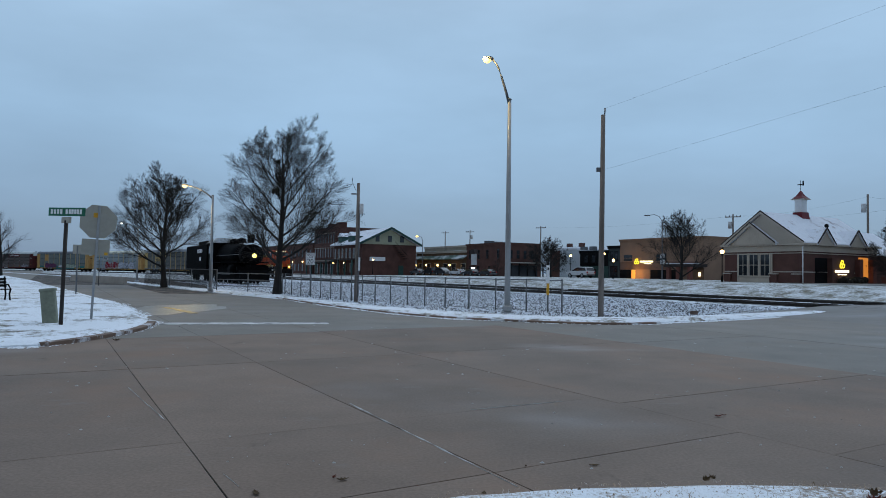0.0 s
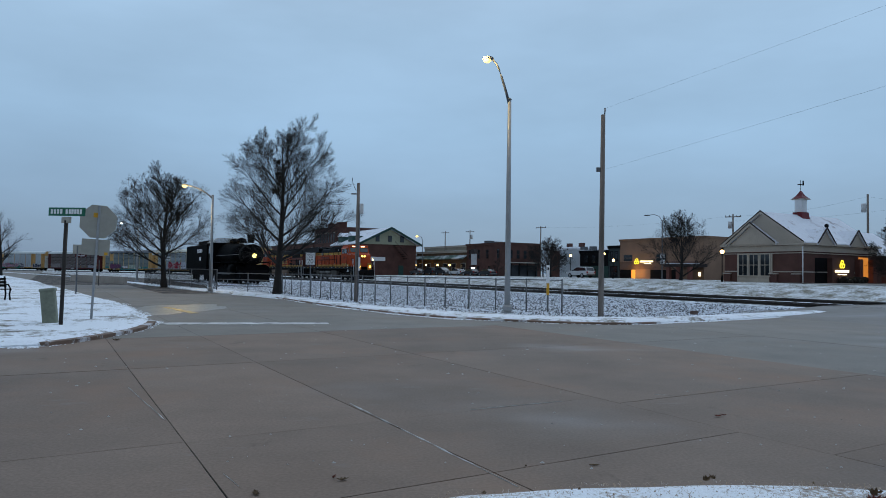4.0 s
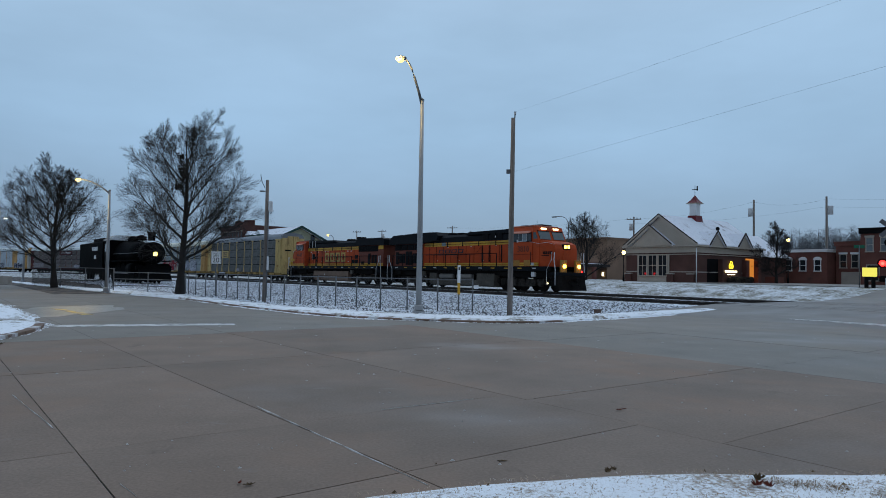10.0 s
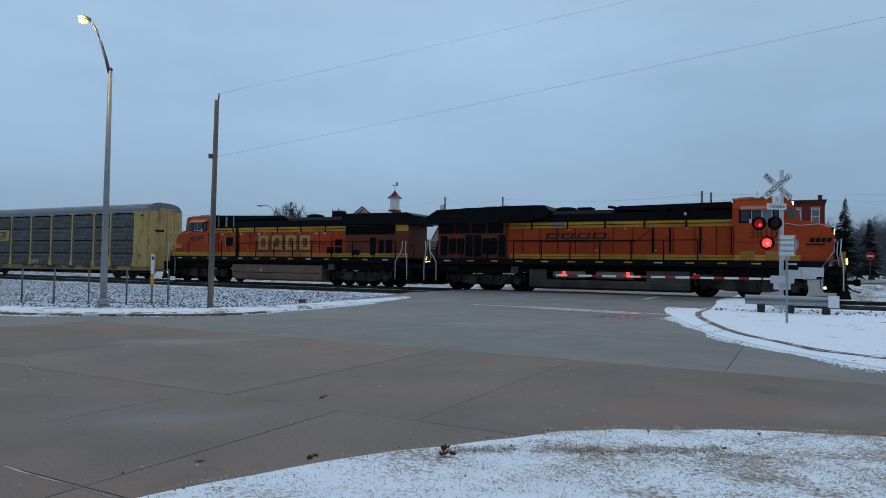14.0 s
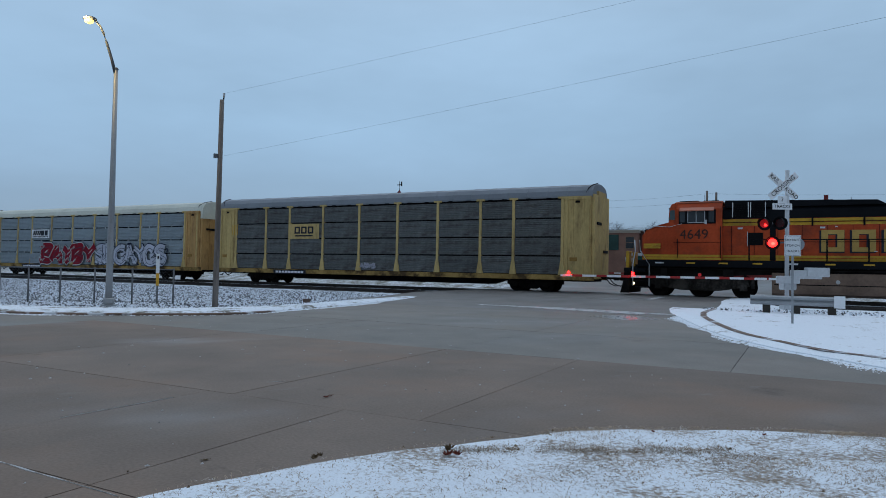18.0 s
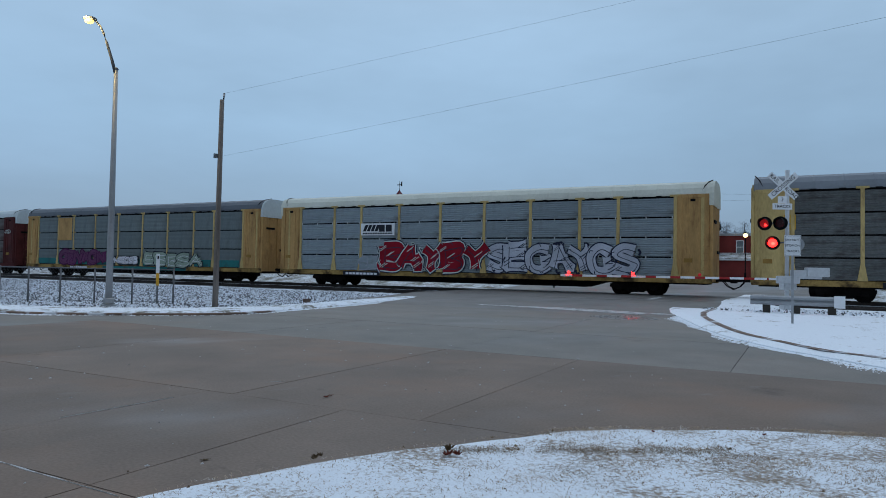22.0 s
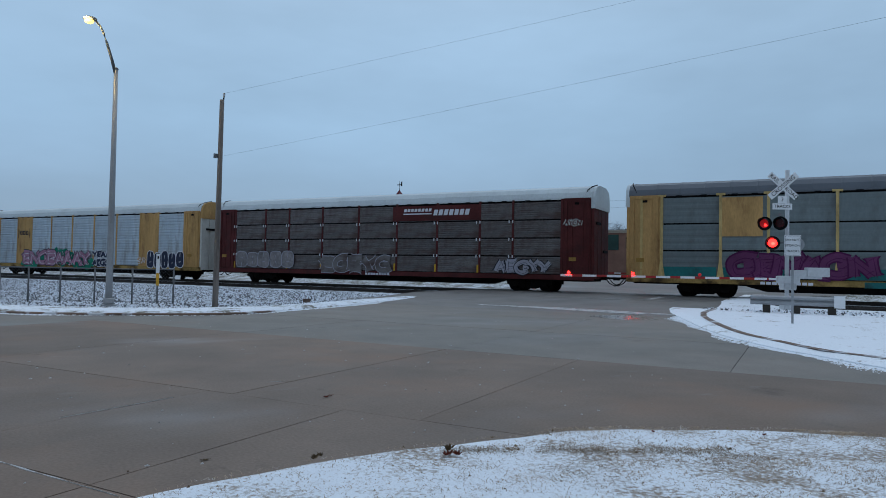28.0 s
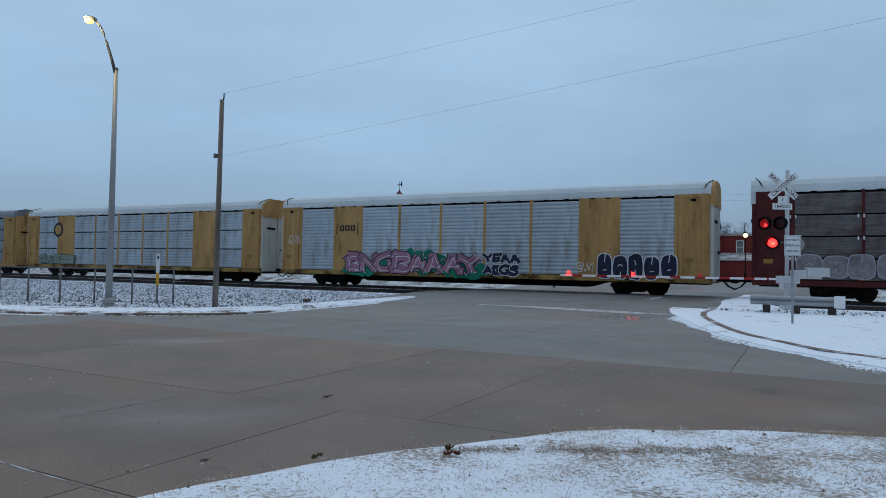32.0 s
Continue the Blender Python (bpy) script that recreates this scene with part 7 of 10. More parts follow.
    boxpart("arm_support", sig, M_GREYPAINT, -0.55, 0.3, -0.40, -0.27, 1.02, 1.3, bevel=0.03)
    for sy in (-0.36, -0.24):
        boxpart("counterweight_arm", sig, M_GREYPAINT, 0.0, 1.1, sy - 0.03, sy + 0.03, 1.2, 1.52, bevel=0.01)
    boxpart("counterweight", sig, M_GREYPAINT, 0.55, 1.35, -0.45, -0.15, 1.28, 1.62, bevel=0.02, label="pale grey counterweight")
    tubepart("lower_light_bar", sig, M_GALVD, [(-0.72, -0.2, 2.5), (0, 0, 2.55), (0.42, 0.05, 2.48)], 0.03, 8)
    return sig


# the signal by the island, with its arm over the near side of the road
near_heads = [(-0.95, -0.25, 3.22, M_REDDIM, -42), (-0.40, -0.3, 3.24, M_REDLENS, -42), (-0.72, -0.4, 2.50, M_REDON, -32), (0.42, 0.1, 2.48, M_REDLENS, 150)]
crossing_signal(0.5, 28.2, 0.05, -33, "grey crossing signal with lowered gate and red lights", 8.45, near_heads)


def far_signal():
    p = W(14.2, 42.0, 0.2)
    sig = thing("crossing_signal", pose(p.x, p.y, p.z, 0, 0, -40), "grey crossing signal beyond the tracks with red lamps lit", "crossing signal", "crossing signals")
    tubepart("mast", sig, M_GALVD, [(0, 0, 0), (0, 0, 4.6)], 0.065, 12)
    boxpart("gate_mechanism", sig, M_GREYPAINT, -0.3, 0.3, -0.2, 0.2, 0.75, 1.35, bevel=0.03)
    for ang in (-41, 41):
        bm = B()
        box(bm, -0.66, 0.66, -0.008, 0.008, -0.12, 0.12, 0.004)
        bl = part("crossbuck_blade", bm, M_GALVD, sig)
        bl.matrix_basis = Matrix.Translation((0, 0.13, 4.1)) @ Matrix.Rotation(radians(ang), 4, "Y")
    for hx, lens in ((-0.42, M_REDON), (0.28, M_REDLENS)):
        bm = B()
        tube(bm, [(hx, -0.1, 2.15), (hx, -0.07, 2.15)], 0.26, 18)
        hd = part("signal_head", bm, M_BLACK, sig)
        bm = B()
        tube(bm, [(hx, -0.15, 2.15), (hx, -0.10, 2.15)], 0.17, 16)
        ln = part("lens", bm, lens, hd, "red signal lens")
        if lens is M_REDON:
            tubepart("lamp_core", ln, M_REDHOT, [(hx, -0.155, 2.14), (hx, -0.149, 2.14)], 0.08, 12, label="bright core of the lit lens")
    for hx, hz in ((-0.1, 3.3), (0.5, 3.2)):
        bm = B()
        tube(bm, [(hx, 0.05, hz), (hx, 0.2, hz)], 0.24, 16)
        part("signal_head", bm, M_BLACK, sig)
    arm = boxpart("gate_arm", sig, M_WHITE, 0.3, 9.2, 0.32, 0.35, 1.06, 1.13, label="white gate arm, lowered")
    for k in range(10):
        boxpart("red_band", arm, M_RED, 0.9 + k * 0.84, 1.32 + k * 0.84, 0.316, 0.354, 1.058, 1.132)
    for xx in (2.2, 5.4, 9.0):
        bm = B()
        tube(bm, [(xx, 0.3, 1.22), (xx, 0.38, 1.22)], 0.06, 12)
        part("arm_lamp", bm, M_ARMLAMP, arm, "small red lamp on the arm")


far_signal()

# do not stop on tracks
dn = thing("track_warning_sign", pose(17.57, 10.49, 0.08, 0, 0, -59), "white warning sign on a steel post in the snow", "traffic sign", "traffic signs")
bm = B()
prism(bm, [(-0.03, -0.03), (0.03, -0.03), (0.03, 0.03), (-0.03, 0.03)], 0, 2.34)
part("sign_post", bm, M_GALV, dn)
plate = boxpart("sign_plate", dn, M_WHITE, -0.20, 0.20, -0.05, -0.034, 1.82, 2.38, bevel=0.004)
bm = B()
for x0, x1, z0, z1 in ((-0.185, 0.185, 2.355, 2.363), (-0.185, 0.185, 1.837, 1.845), (-0.185, -0.177, 1.837, 2.363), (0.177, 0.185, 1.837, 2.363)):
    box(bm, x0, x1, -0.054, -0.05, z0, z1)
part("border", bm, M_INK, plate)
for txt, z in (("DO NOT", 2.25), ("STOP ON", 2.10), ("TRACKS", 1.95)):
    lettering("sign_text", txt, 0.085, M_INK, plate, Matrix.Translation((0, -0.054, z)) @ FACE)

# guard rail round the signal
gr = thing("guard_rail", pose(22.1, 12.95, -0.06, 0, 0, -59), "galvanised guard rail on short posts in the snow", "guard rail")
bm = B()
profile(bm, [(0.0, 0.42), (-0.06, 0.47), (-0.06, 0.53), (0.0, 0.58), (-0.06, 0.63), (-0.06, 0.69), (0, 0.74), (0.02, 0.74), (0.02, 0.42)], -1.5, 1.25, axis="x")
part("rail_beam", bm, M_GALV, gr)
for x in (-1.0, -0.1, 0.95):
    boxpart("rail_post", gr, mat("dark_wood_block", (0.05, 0.045, 0.04), 0.9), x - 0.12, x + 0.12, 0.02, 0.25, 0.0, 0.62, bevel=0.01)
boxpart("end_cap", gr, M_WHITE, 1.0, 1.32, -0.085, -0.068, 0.38, 0.78)


# ---- trees ----
def bare_tree(name, x, y, z, h, spread, trunk_r, seed, label, limbs=9, depth=5, lean=0.0, first=0.16, nests=(), twist=1.0, rise=0.14):
    """A winter tree: a tapered trunk that carries on to the top, limbs that curve up, and twigs on twigs."""
    rng = random.Random(seed)
    root = thing(name, pose(x, y, z, 0, 0, rng.uniform(0, 360)), label, "tree", "bare trees")
    trunk, crown = [], []

    def grow(p, direction, length, r, level, out):
        n = 6 if level == 1 else 4 if level < 4 else 3
        pts, rad = [p.copy()], [r]
        dcur = direction.normalized()
        for k in range(n):
            bend = Vector((rng.uniform(-1, 1), rng.uniform(-1, 1), rng.uniform(-0.8, 0.8))) * (0.075 + 0.016 * level)
            dcur = (dcur + bend + Vector((0, 0, 0.06 if level == 1 else 0.03))).normalized()
            p = p + dcur * length / n
            pts.append(p.copy())
            rad.append(max(0.0038, r * (1 - 0.78 * (k + 1) / n)))
        out.append((pts, rad, 6 if level < 2 else 4 if level < 3 else 3))
        if level >= depth:
            return
        kids = {1: 13, 2: 9, 3: 9, 4: 3}.get(level, 3)
        for j in range(kids):
            t = 0.18 + 0.82 * (j + rng.random()) / kids
            i = min(n - 1, int(t * n))
            q = pts[i].lerp(pts[i + 1], min(1, t * n - i))
            axis = (pts[i + 1] - pts[i]).normalized()
            side = axis.orthogonal().normalized()
            side.rotate(Matrix.Rotation(rng.uniform(0, math.tau), 3, axis))
            nd = axis * rng.uniform(0.8, 1.1) + side * rng.uniform(0.45, 0.85) + Vector((0, 0, 0.06))
            grow(q, nd, length * rng.uniform(0.34 + 0.04 * level, 0.54 + 0.06 * level) * (1.15 - 0.55 * t), max(0.0042, rad[i] * 0.45), level + 1, crown)

    tp, tr = [], []
    for k in range(9):
        f = k / 8
        tp.append(Vector((lean * f * h + 0.10 * math.sin(f * 5 + seed), 0.1 * math.cos(f * 4 + seed) - 0.1, h * 0.86 * f)))
        tr.append(trunk_r * (1.35 if k == 0 else 1.0) * (1 - f) ** 0.8 + 0.012)
    trunk.append((tp, tr, 10))
    for j in range(limbs):
        f = first + (0.86 - first) * (j / (limbs - 1)) ** 1.1
        i = min(7, int(f * 8))
        q = tp[i].lerp(tp[i + 1], f * 8 - i)
        a = j * 2.4 * twist + rng.uniform(-0.4, 0.4)
        out = 1.0 - 0.5 * f
        reach = spread * (1.12 - 0.72 * f) * rng.uniform(0.88, 1.12)
        grow(q, Vector((math.cos(a) * out, math.sin(a) * out, rise + 0.86 * f)), reach, max(0.025, tr[i] * 0.45), 1, crown)
    for nm, segs in (("trunk", trunk), ("crown", crown)):
        vs, fs = [], []
        for pts, rad, seg in segs:
            base = len(vs)
            for i, p in enumerate(pts):
                t = (pts[min(i + 1, len(pts) - 1)] - pts[max(i - 1, 0)]).normalized()
                u = t.orthogonal().normalized()
                v = t.cross(u)
                for k in range(seg):
                    w = k * math.tau / seg
                    vs.append(p + (u * math.cos(w) + v * math.sin(w)) * rad[i])
            for i in range(len(pts) - 1):
                for k in range(seg):
                    fs.append((base + i * seg + k, base + i * seg + (k + 1) % seg, base + (i + 1) * seg + (k + 1) % seg, base + (i + 1) * seg + k))
        me = bpy.data.meshes.new(nm)
        me.from_pydata(vs, [], fs)
        me.materials.append(M_BARK)
        part(nm, me, None, root)
    for nx, ny, nz, nr in nests:
        bm = B()
        for k in range(26):
            q = Vector((rng.gauss(0, 0.4), rng.gauss(0, 0.4), rng.gauss(0, 0.3))) * nr + Vector((nx, ny, nz))
            ball(bm, q, nr * rng.uniform(0.15, 0.4), 5, 0.7)
        part("leaf_nest", bm, M_NEST, root, "dark leaf nest in the branches")
    return root


bare_tree("tree", -9.62, 39.2, 0.0, 10.0, 4.75, 0.205, 7, "tall bare winter tree with dark nests", limbs=21, depth=4, first=0.17, nests=((0.1, 0, 6.75, 0.4), (0.5, 0, 7.8, 0.25), (-0.7, 0.3, 5.9, 0.26)))
bare_tree("tree", -20.5, 49.5, 0.0, 8.55, 4.5, 0.19, 12, "bare winter tree beside the steam locomotive", limbs=20, depth=4, first=0.2)


# ---- buildings beyond the tracks ----
def windows_on(parent, name, xs, z0, w, h, y, glass_mat, frame_mat, sill=True, arch=False, side=None, hood=None):
    """Framed panes set in a front wall that faces -y, or in the end wall at x = side."""
    for x in xs:
        bm = B()
        f = 0.09

        def bx(a0, a1, b0, b1, c0, c1):
            if side is None:
                box(bm, a0, a1, b0, b1, c0, c1)
            else:
                box(bm, side - b1, side - b0, a0, a1, c0, c1)
        bx(x - w / 2 - f, x - w / 2, -0.06 + y, 0.05 + y, z0, z0 + h)
        bx(x + w / 2, x + w / 2 + f, -0.06 + y, 0.05 + y, z0, z0 + h)
        bx(x - w / 2 - f, x + w / 2 + f, -0.06 + y, 0.05 + y, z0 + h, z0 + h + f)
        bx(x - w / 2, x + w / 2, -0.05 + y, 0.05 + y, z0 + h * 0.5 - 0.03, z0 + h * 0.5 + 0.03)
        if sill:
            bx(x - w / 2 - 0.14, x + w / 2 + 0.14, -0.12 + y, 0.05 + y, z0 - 0.1, z0)
        win = part(name, bm, frame_mat, parent)
        bm = B()
        bx(x - w / 2, x + w / 2, -0.02 + y, 0.03 + y, z0, z0 + h)
        part("pane", bm, glass_mat, win)
        if hood or arch:
            bm = B()
            if arch:
                pts = [(x + (w / 2 + 0.18) * math.cos(a), z0 + h + (w / 2 + 0.18) * 0.8 * math.sin(a)) for a in [math.pi * k / 8 for k in range(9)]]
                profile(bm, pts, -0.08 + y, 0.05 + y)
            else:
                bx(x - w / 2 - 0.16, x + w / 2 + 0.16, -0.1 + y, 0.05 + y, z0 + h + f, z0 + h + f + 0.2)
            part("lintel", bm, hood or frame_mat, win)


def block(name, label, s_hi, s_lo, d0, d1, z0, z1, wall, roof=None, cornice=None, cornice_h=0.35, parapet=0.0):
    """A box-shaped building in the railway's axes; local x from its far end towards the crossing, y away from the track."""
    b = thing(name, along(s_hi, d0, z0), label, "building", "street buildings")
    w, dp, h = s_hi - s_lo, d1 - d0, z1 - z0
    bm = B()
    box(bm, 0, w, 0, dp, -0.3, h)
    part("wall", bm, wall, b)
    bm = B()
    box(bm, 0.25, w - 0.25, 0.25, dp - 0.25, h, h + 0.03)
    part("roof", bm, roof or M_FARSNOW, b, "snow-dusted flat roof")
    if parapet:
        bm = B()
        for a in ((0, w, 0, 0.24), (0, w, dp - 0.24, dp), (0, 0.24, 0.245, dp - 0.245), (w - 0.24, w, 0.245, dp - 0.245)):
            box(bm, a[0], a[1], a[2], a[3], h, h + parapet)
        part("parapet", bm, wall, b)
    if cornice:
        bm = B()
        box(bm, -0.12, w + 0.12, -0.16, dp, h + parapet - cornice_h, h + parapet + 0.02)
        box(bm, -0.18, w + 0.18, -0.24, dp, h + parapet + 0.025, h + parapet + 0.12)
        part("cornice", bm, cornice, b)
    return b


GZ = 0.9


def bank():
    """The little depot-like bank with its gables, cupola and dormers."""
    b = thing("bank_building", along(45.4, 60, GZ), "small brick bank with snowy gabled roof and cupola", "building")
    w, dp, h = 8.3, 12.6, 3.72
    bm = B()
    box(bm, 0, w, 0, dp, -0.3, h)
    part("wall", bm, M_BRICKD, b, "dark brown brick wall")
    for z0, z1, o in ((2.78, 2.85, 0.06), (2.98, h - 0.18, 0.05), (h - 0.16, h, 0.35)):
        boxpart("frieze", b, M_CREAM, -o, w + o, -o, dp + o, z0, z1, label="cream frieze band")
    boxpart("stone_band", b, M_STONE, -0.03, w + 0.03, -0.03, dp + 0.03, 1.0, 1.1)
    # main roof, ridge away from the track
    ridge, ov = 6.75, 0.18
    for sx in (-1, 1):
        bm = B()
        e = w / 2 + ov
        pts = [(w / 2, ridge), (w / 2 + sx * e, h - 0.05), (w / 2 + sx * e, h + 0.1), (w / 2, ridge + 0.18)]
        profile(bm, pts, -ov, dp + 0.4)
        part("roof_slope", bm, M_SNOWROOF, b, "snow-covered metal roof slope")
    bm = B()
    profile(bm, [(w / 2, ridge - 0.06), (0.25, h), (w - 0.25, h)], 0.02, dp - 0.3)
    part("gable_wall", bm, M_CREAM, b, "cream gable")
    for sx in (-1, 1):
        bm = B()
        e = w / 2 + ov + 0.06
        profile(bm, [(w / 2, ridge - 0.02), (w / 2 + sx * e, h - 0.22), (w / 2 + sx * e, h + 0.14), (w / 2, ridge + 0.25)], -ov - 0.08, -ov)
        part("barge_board", bm, M_CREAM, b)
        bm = B()
        profile(bm, [(w / 2, ridge + 0.18), (w / 2 + sx * e, h + 0.08), (w / 2 + sx * e, h + 0.18), (w / 2, ridge + 0.29)], -ov - 0.1, -ov + 0.02)
        part("roof_trim", bm, M_DARKROOF, b)
    # inner front gable
    gx, gw, gh = 3.3, 2.3, 5.55
    bm = B()
    profile(bm, [(gx, gh), (gx - gw, h), (gx + gw, h)], -0.45, 0.3)
    part("porch_gable", bm, M_CREAM, b, "cream front gable")
    for sx in (-1, 1):
        bm = B()
        e = gw + 0.35
        profile(bm, [(gx, gh + 0.05), (gx + sx * e, h - 0.1), (gx + sx * e, h + 0.08), (gx, gh + 0.26)], -0.6, 0.9)
        part("porch_roof_slope", bm, M_SNOWROOF, b)
        bm = B()
        profile(bm, [(gx, gh + 0.0), (gx + sx * e, h - 0.16), (gx + sx * e, h + 0.12), (gx, gh + 0.3)], -0.7, -0.62)
        part("porch_barge_board", bm, M_CREAM, b)
        bm = B()
        profile(bm, [(gx, gh + 0.27), (gx + sx * e, h + 0.07), (gx + sx * e, h + 0.17), (gx, gh + 0.37)], -0.74, -0.6)
        part("porch_roof_trim", bm, M_DARKROOF, b)
    # triple window with white panels
    boxpart("window_bay", b, M_CREAM, 1.5, 5.3, -0.12, 0.02, -0.1, 2.78)
    windows_on(b, "window", (2.2, 3.4, 4.6), 0.66, 0.92, 2.05, -0.14, M_GLASSD, M_CREAM)
    for x in (2.2, 3.4, 4.6):
        boxpart("window_mullion", b, M_CREAM, x - 0.025, x + 0.025, -0.185, -0.15, 0.66, 2.71)
        boxpart("bay_panel", b, M_CREAM, x - 0.42, x + 0.42, -0.16, -0.12, 0.0, 0.5, bevel=0.02)
    for x in (0.0, 5.1, 7.4):
        boxpart("brick_pier", b, M_BRICKD, x, x + 0.75, -0.25, 0.0, -0.3, 0.8, bevel=0.02)
        boxpart("pier_cap", b, M_STONE, x - 0.05, x + 0.8, -0.3, 0.0, 0.8, 0.9)
    tubepart("downpipe", b, M_WHITE, [(w + 0.1, -0.15, 0), (w + 0.1, -0.15, h - 0.3)], 0.05, 8)
    # dormers on the side
    for y in (3.15, 8.5):
        bm = B()
        profile(bm, [(y - 1.2, h), (y + 1.2, h), (y, h + 1.3)], w - 3.4, w + 0.3, axis="x")
        part("dormer_gable", bm, M_CREAM, b, "cream dormer gable")
        for sy in (-1, 1):
            bm = B()
            profile(bm, [(y, h + 1.3), (y + sy * 1.42, h - 0.14), (y + sy * 1.42, h + 0.04), (y, h + 1.48)], w - 3.6, w + 0.45, axis="x")
            part("dormer_roof", bm, M_SNOWROOF, b)
            bm = B()
            profile(bm, [(y, h + 1.44), (y + sy * 1.46, h - 0.02), (y + sy * 1.46, h + 0.1), (y, h + 1.56)], w + 0.40, w + 0.52, axis="x")
            part("dormer_trim", bm, M_DARKROOF, b)
    bm = B()
    ball(bm, (w + 0.4, 3.15, h + 1.72), 0.2, 10)
    part("roof_vent", bm, M_BLACK, b)
    # cupola with vane
    cx, cy = w / 2, 6.4
    bm = B()
    profile(bm, [(cx - 0.66, ridge - 0.6), (cx + 0.66, ridge - 0.6), (cx + 0.46, ridge + 0.45), (cx - 0.46, ridge + 0.45)], cy - 0.62, cy + 0.62)
    part("cupola_base", bm, M_MAROON, b)
    boxpart("cupola_body", b, M_WHITE, cx - 0.40, cx + 0.40, cy - 0.40, cy + 0.40, ridge + 0.4, ridge + 1.75, label="white cupola")
    boxpart("cupola_eave", b, M_CREAM, cx - 0.66, cx + 0.66, cy - 0.66, cy + 0.66, ridge + 1.75, ridge + 1.82)
    bm = B()
    v = [bm.verts.new((cx + a, cy + c, ridge + 1.84)) for a, c in ((-0.62, -0.62), (0.62, -0.62), (0.62, 0.62), (-0.62, 0.62))]
    m_ = [bm.verts.new((cx + a, cy + c, ridge + 2.15)) for a, c in ((-0.33, -0.33), (0.33, -0.33), (0.33, 0.33), (-0.33, 0.33))]
    t_ = bm.verts.new((cx, cy, ridge + 2.75))
    for k in range(4):
        bm.faces.new((v[k], v[(k + 1) % 4], m_[(k + 1) % 4], m_[k]))
        bm.faces.new((m_[k], m_[(k + 1) % 4], t_))
    part("cupola_roof", bm, M_MAROON, b, "maroon cupola roof")
    bm = B()
    tube(bm, [(cx, cy, ridge + 2.7), (cx, cy, ridge + 3.75)], 0.025, 6)
    box(bm, cx - 0.35, cx + 0.35, cy - 0.015, cy + 0.015, ridge + 3.3, ridge + 3.38)
    box(bm, cx + 0.2, cx + 0.35, cy - 0.015, cy + 0.015, ridge + 3.2, ridge + 3.7)
    part("weather_vane", bm, M_BLACK, b)
    # side entrance, lit sign
    # a flat black sheet paints the shade of the set-back entry
    boxpart("recess", b, M_BLACK, w + 0.01, w + 0.03, 1.9, 3.85, 0, 2.4)
    # the orange light on this wall is an emission of the wall itself
    boxpart("entrance_glow", b, glow("lit_entrance", (1.0, 0.34, 0.05), 0.55), w + 0.01, w + 0.05, 9.25, 10.95, 0.3, 2.6, label="entrance wall with its orange lamplight put in as a glow")
    boxpart("entrance_pillar", b, M_BRICK, w + 0.02, w + 0.5, 11.0, 11.7, -0.3, 2.4)
    boxpart("entrance_pillar", b, M_BRICK, w + 0.02, w + 0.5, 8.6, 9.2, -0.3, 2.4)
    sg = boxpart("sign_lettering_bar", b, glow("sign_warm_white", (1.0, 0.90, 0.55), 2.2), w + 0.55, w + 0.62, 4.25, 6.5, 1.05, 1.28, label="glowing sign bars")
    boxpart("sign_lettering_bar", b, MATS["sign_warm_white"], w + 0.55, w + 0.62, 4.7, 6.1, 0.82, 0.9, label="glowing sign bars")
    bm = B()
    for a in (math.pi / 2, math.pi * 7 / 6, math.pi * 11 / 6):
        cc = (w + 0.58, 5.4 + 0.19 * math.cos(a), 1.8 + 0.2 * math.sin(a))
        pts = [(cc[0], cc[1] + 0.2 * math.cos(q), cc[2] + 0.2 * math.sin(q)) for q in [math.tau * k / 14 for k in range(15)]]
        tube(bm, pts, 0.055, 6, caps=False)
    part("sign_emblem", bm, glow("sign_yellow", (1.0, 0.78, 0.04), 1.6), b, "glowing yellow emblem")
    boxpart("sign_wall", b, M_BRICKD, w + 0.02, w + 0.5, 3.9, 7.6, -0.3, 2.4)
    bm = B()
    for k in range(24):
        ball(bm, (w + 0.9 + 0.25 * math.sin(k * 2.3), 4.6 + k * 0.17, 0.25 + 0.15 * math.sin(k * 1.7)), 0.34, 7, 0.9)
    part("hedge", bm, M_NEST, b, "dark clipped hedge")
    boxpart("planter", b, M_BRICK, w + 0.8, w + 2.2, 11.9, 13.2, -0.3, 0.7)
    # rear wing
    boxpart("rear_wing", b, M_BRICKD, 0.8, w - 0.6, dp + 0.01, dp + 7, -0.3, 2.9)
    bm = B()
    profile(bm, [(w / 2, 5.6), (0.3, 2.9), (w - 0.1, 2.9)], dp + 0.02, dp + 7.4)
    part("rear_roof", bm, M_SNOWROOF, b)


bank()

# long old station with gable end and dormers
st = thing("station_building", along(162, 62, 0.3), "old two-storey brick station with a gabled roof", "building", "street buildings")
L_ = 18.0
boxpart("wall", st, M_BRICKD, 0, L_, 0, 14.2, -0.8, 7.5)
bm = B()
profile(bm, [(-1.0, 7.3), (7.1, 11.2), (15.2, 7.3), (15.2, 7.6), (7.1, 11.55), (-1.0, 7.6)], 0.0, L_ + 1.0, axis="x")
part("roof", bm, M_SNOWROOF, st, "snow-dusted gabled roof")
bm = B()
profile(bm, [(0.1, 7.5), (14.1, 7.5), (7.1, 11.1)], L_ - 0.3, L_ + 0.1, axis="x")
part("gable", bm, M_CREAM2, st, "pale green gable")
for sy in (0, 1):
    bm = B()
    e = (-1.1, 7.1) if sy == 0 else (7.1, 15.3)
    zz = ((7.15, 11.1), (11.1, 7.15))[sy]
    profile(bm, [(e[0], zz[0]), (e[1], zz[1]), (e[1], zz[1] + 0.55), (e[0], zz[0] + 0.55)], L_ + 1.0, L_ + 1.08, axis="x")
    part("barge_board", bm, M_TEAL, st)
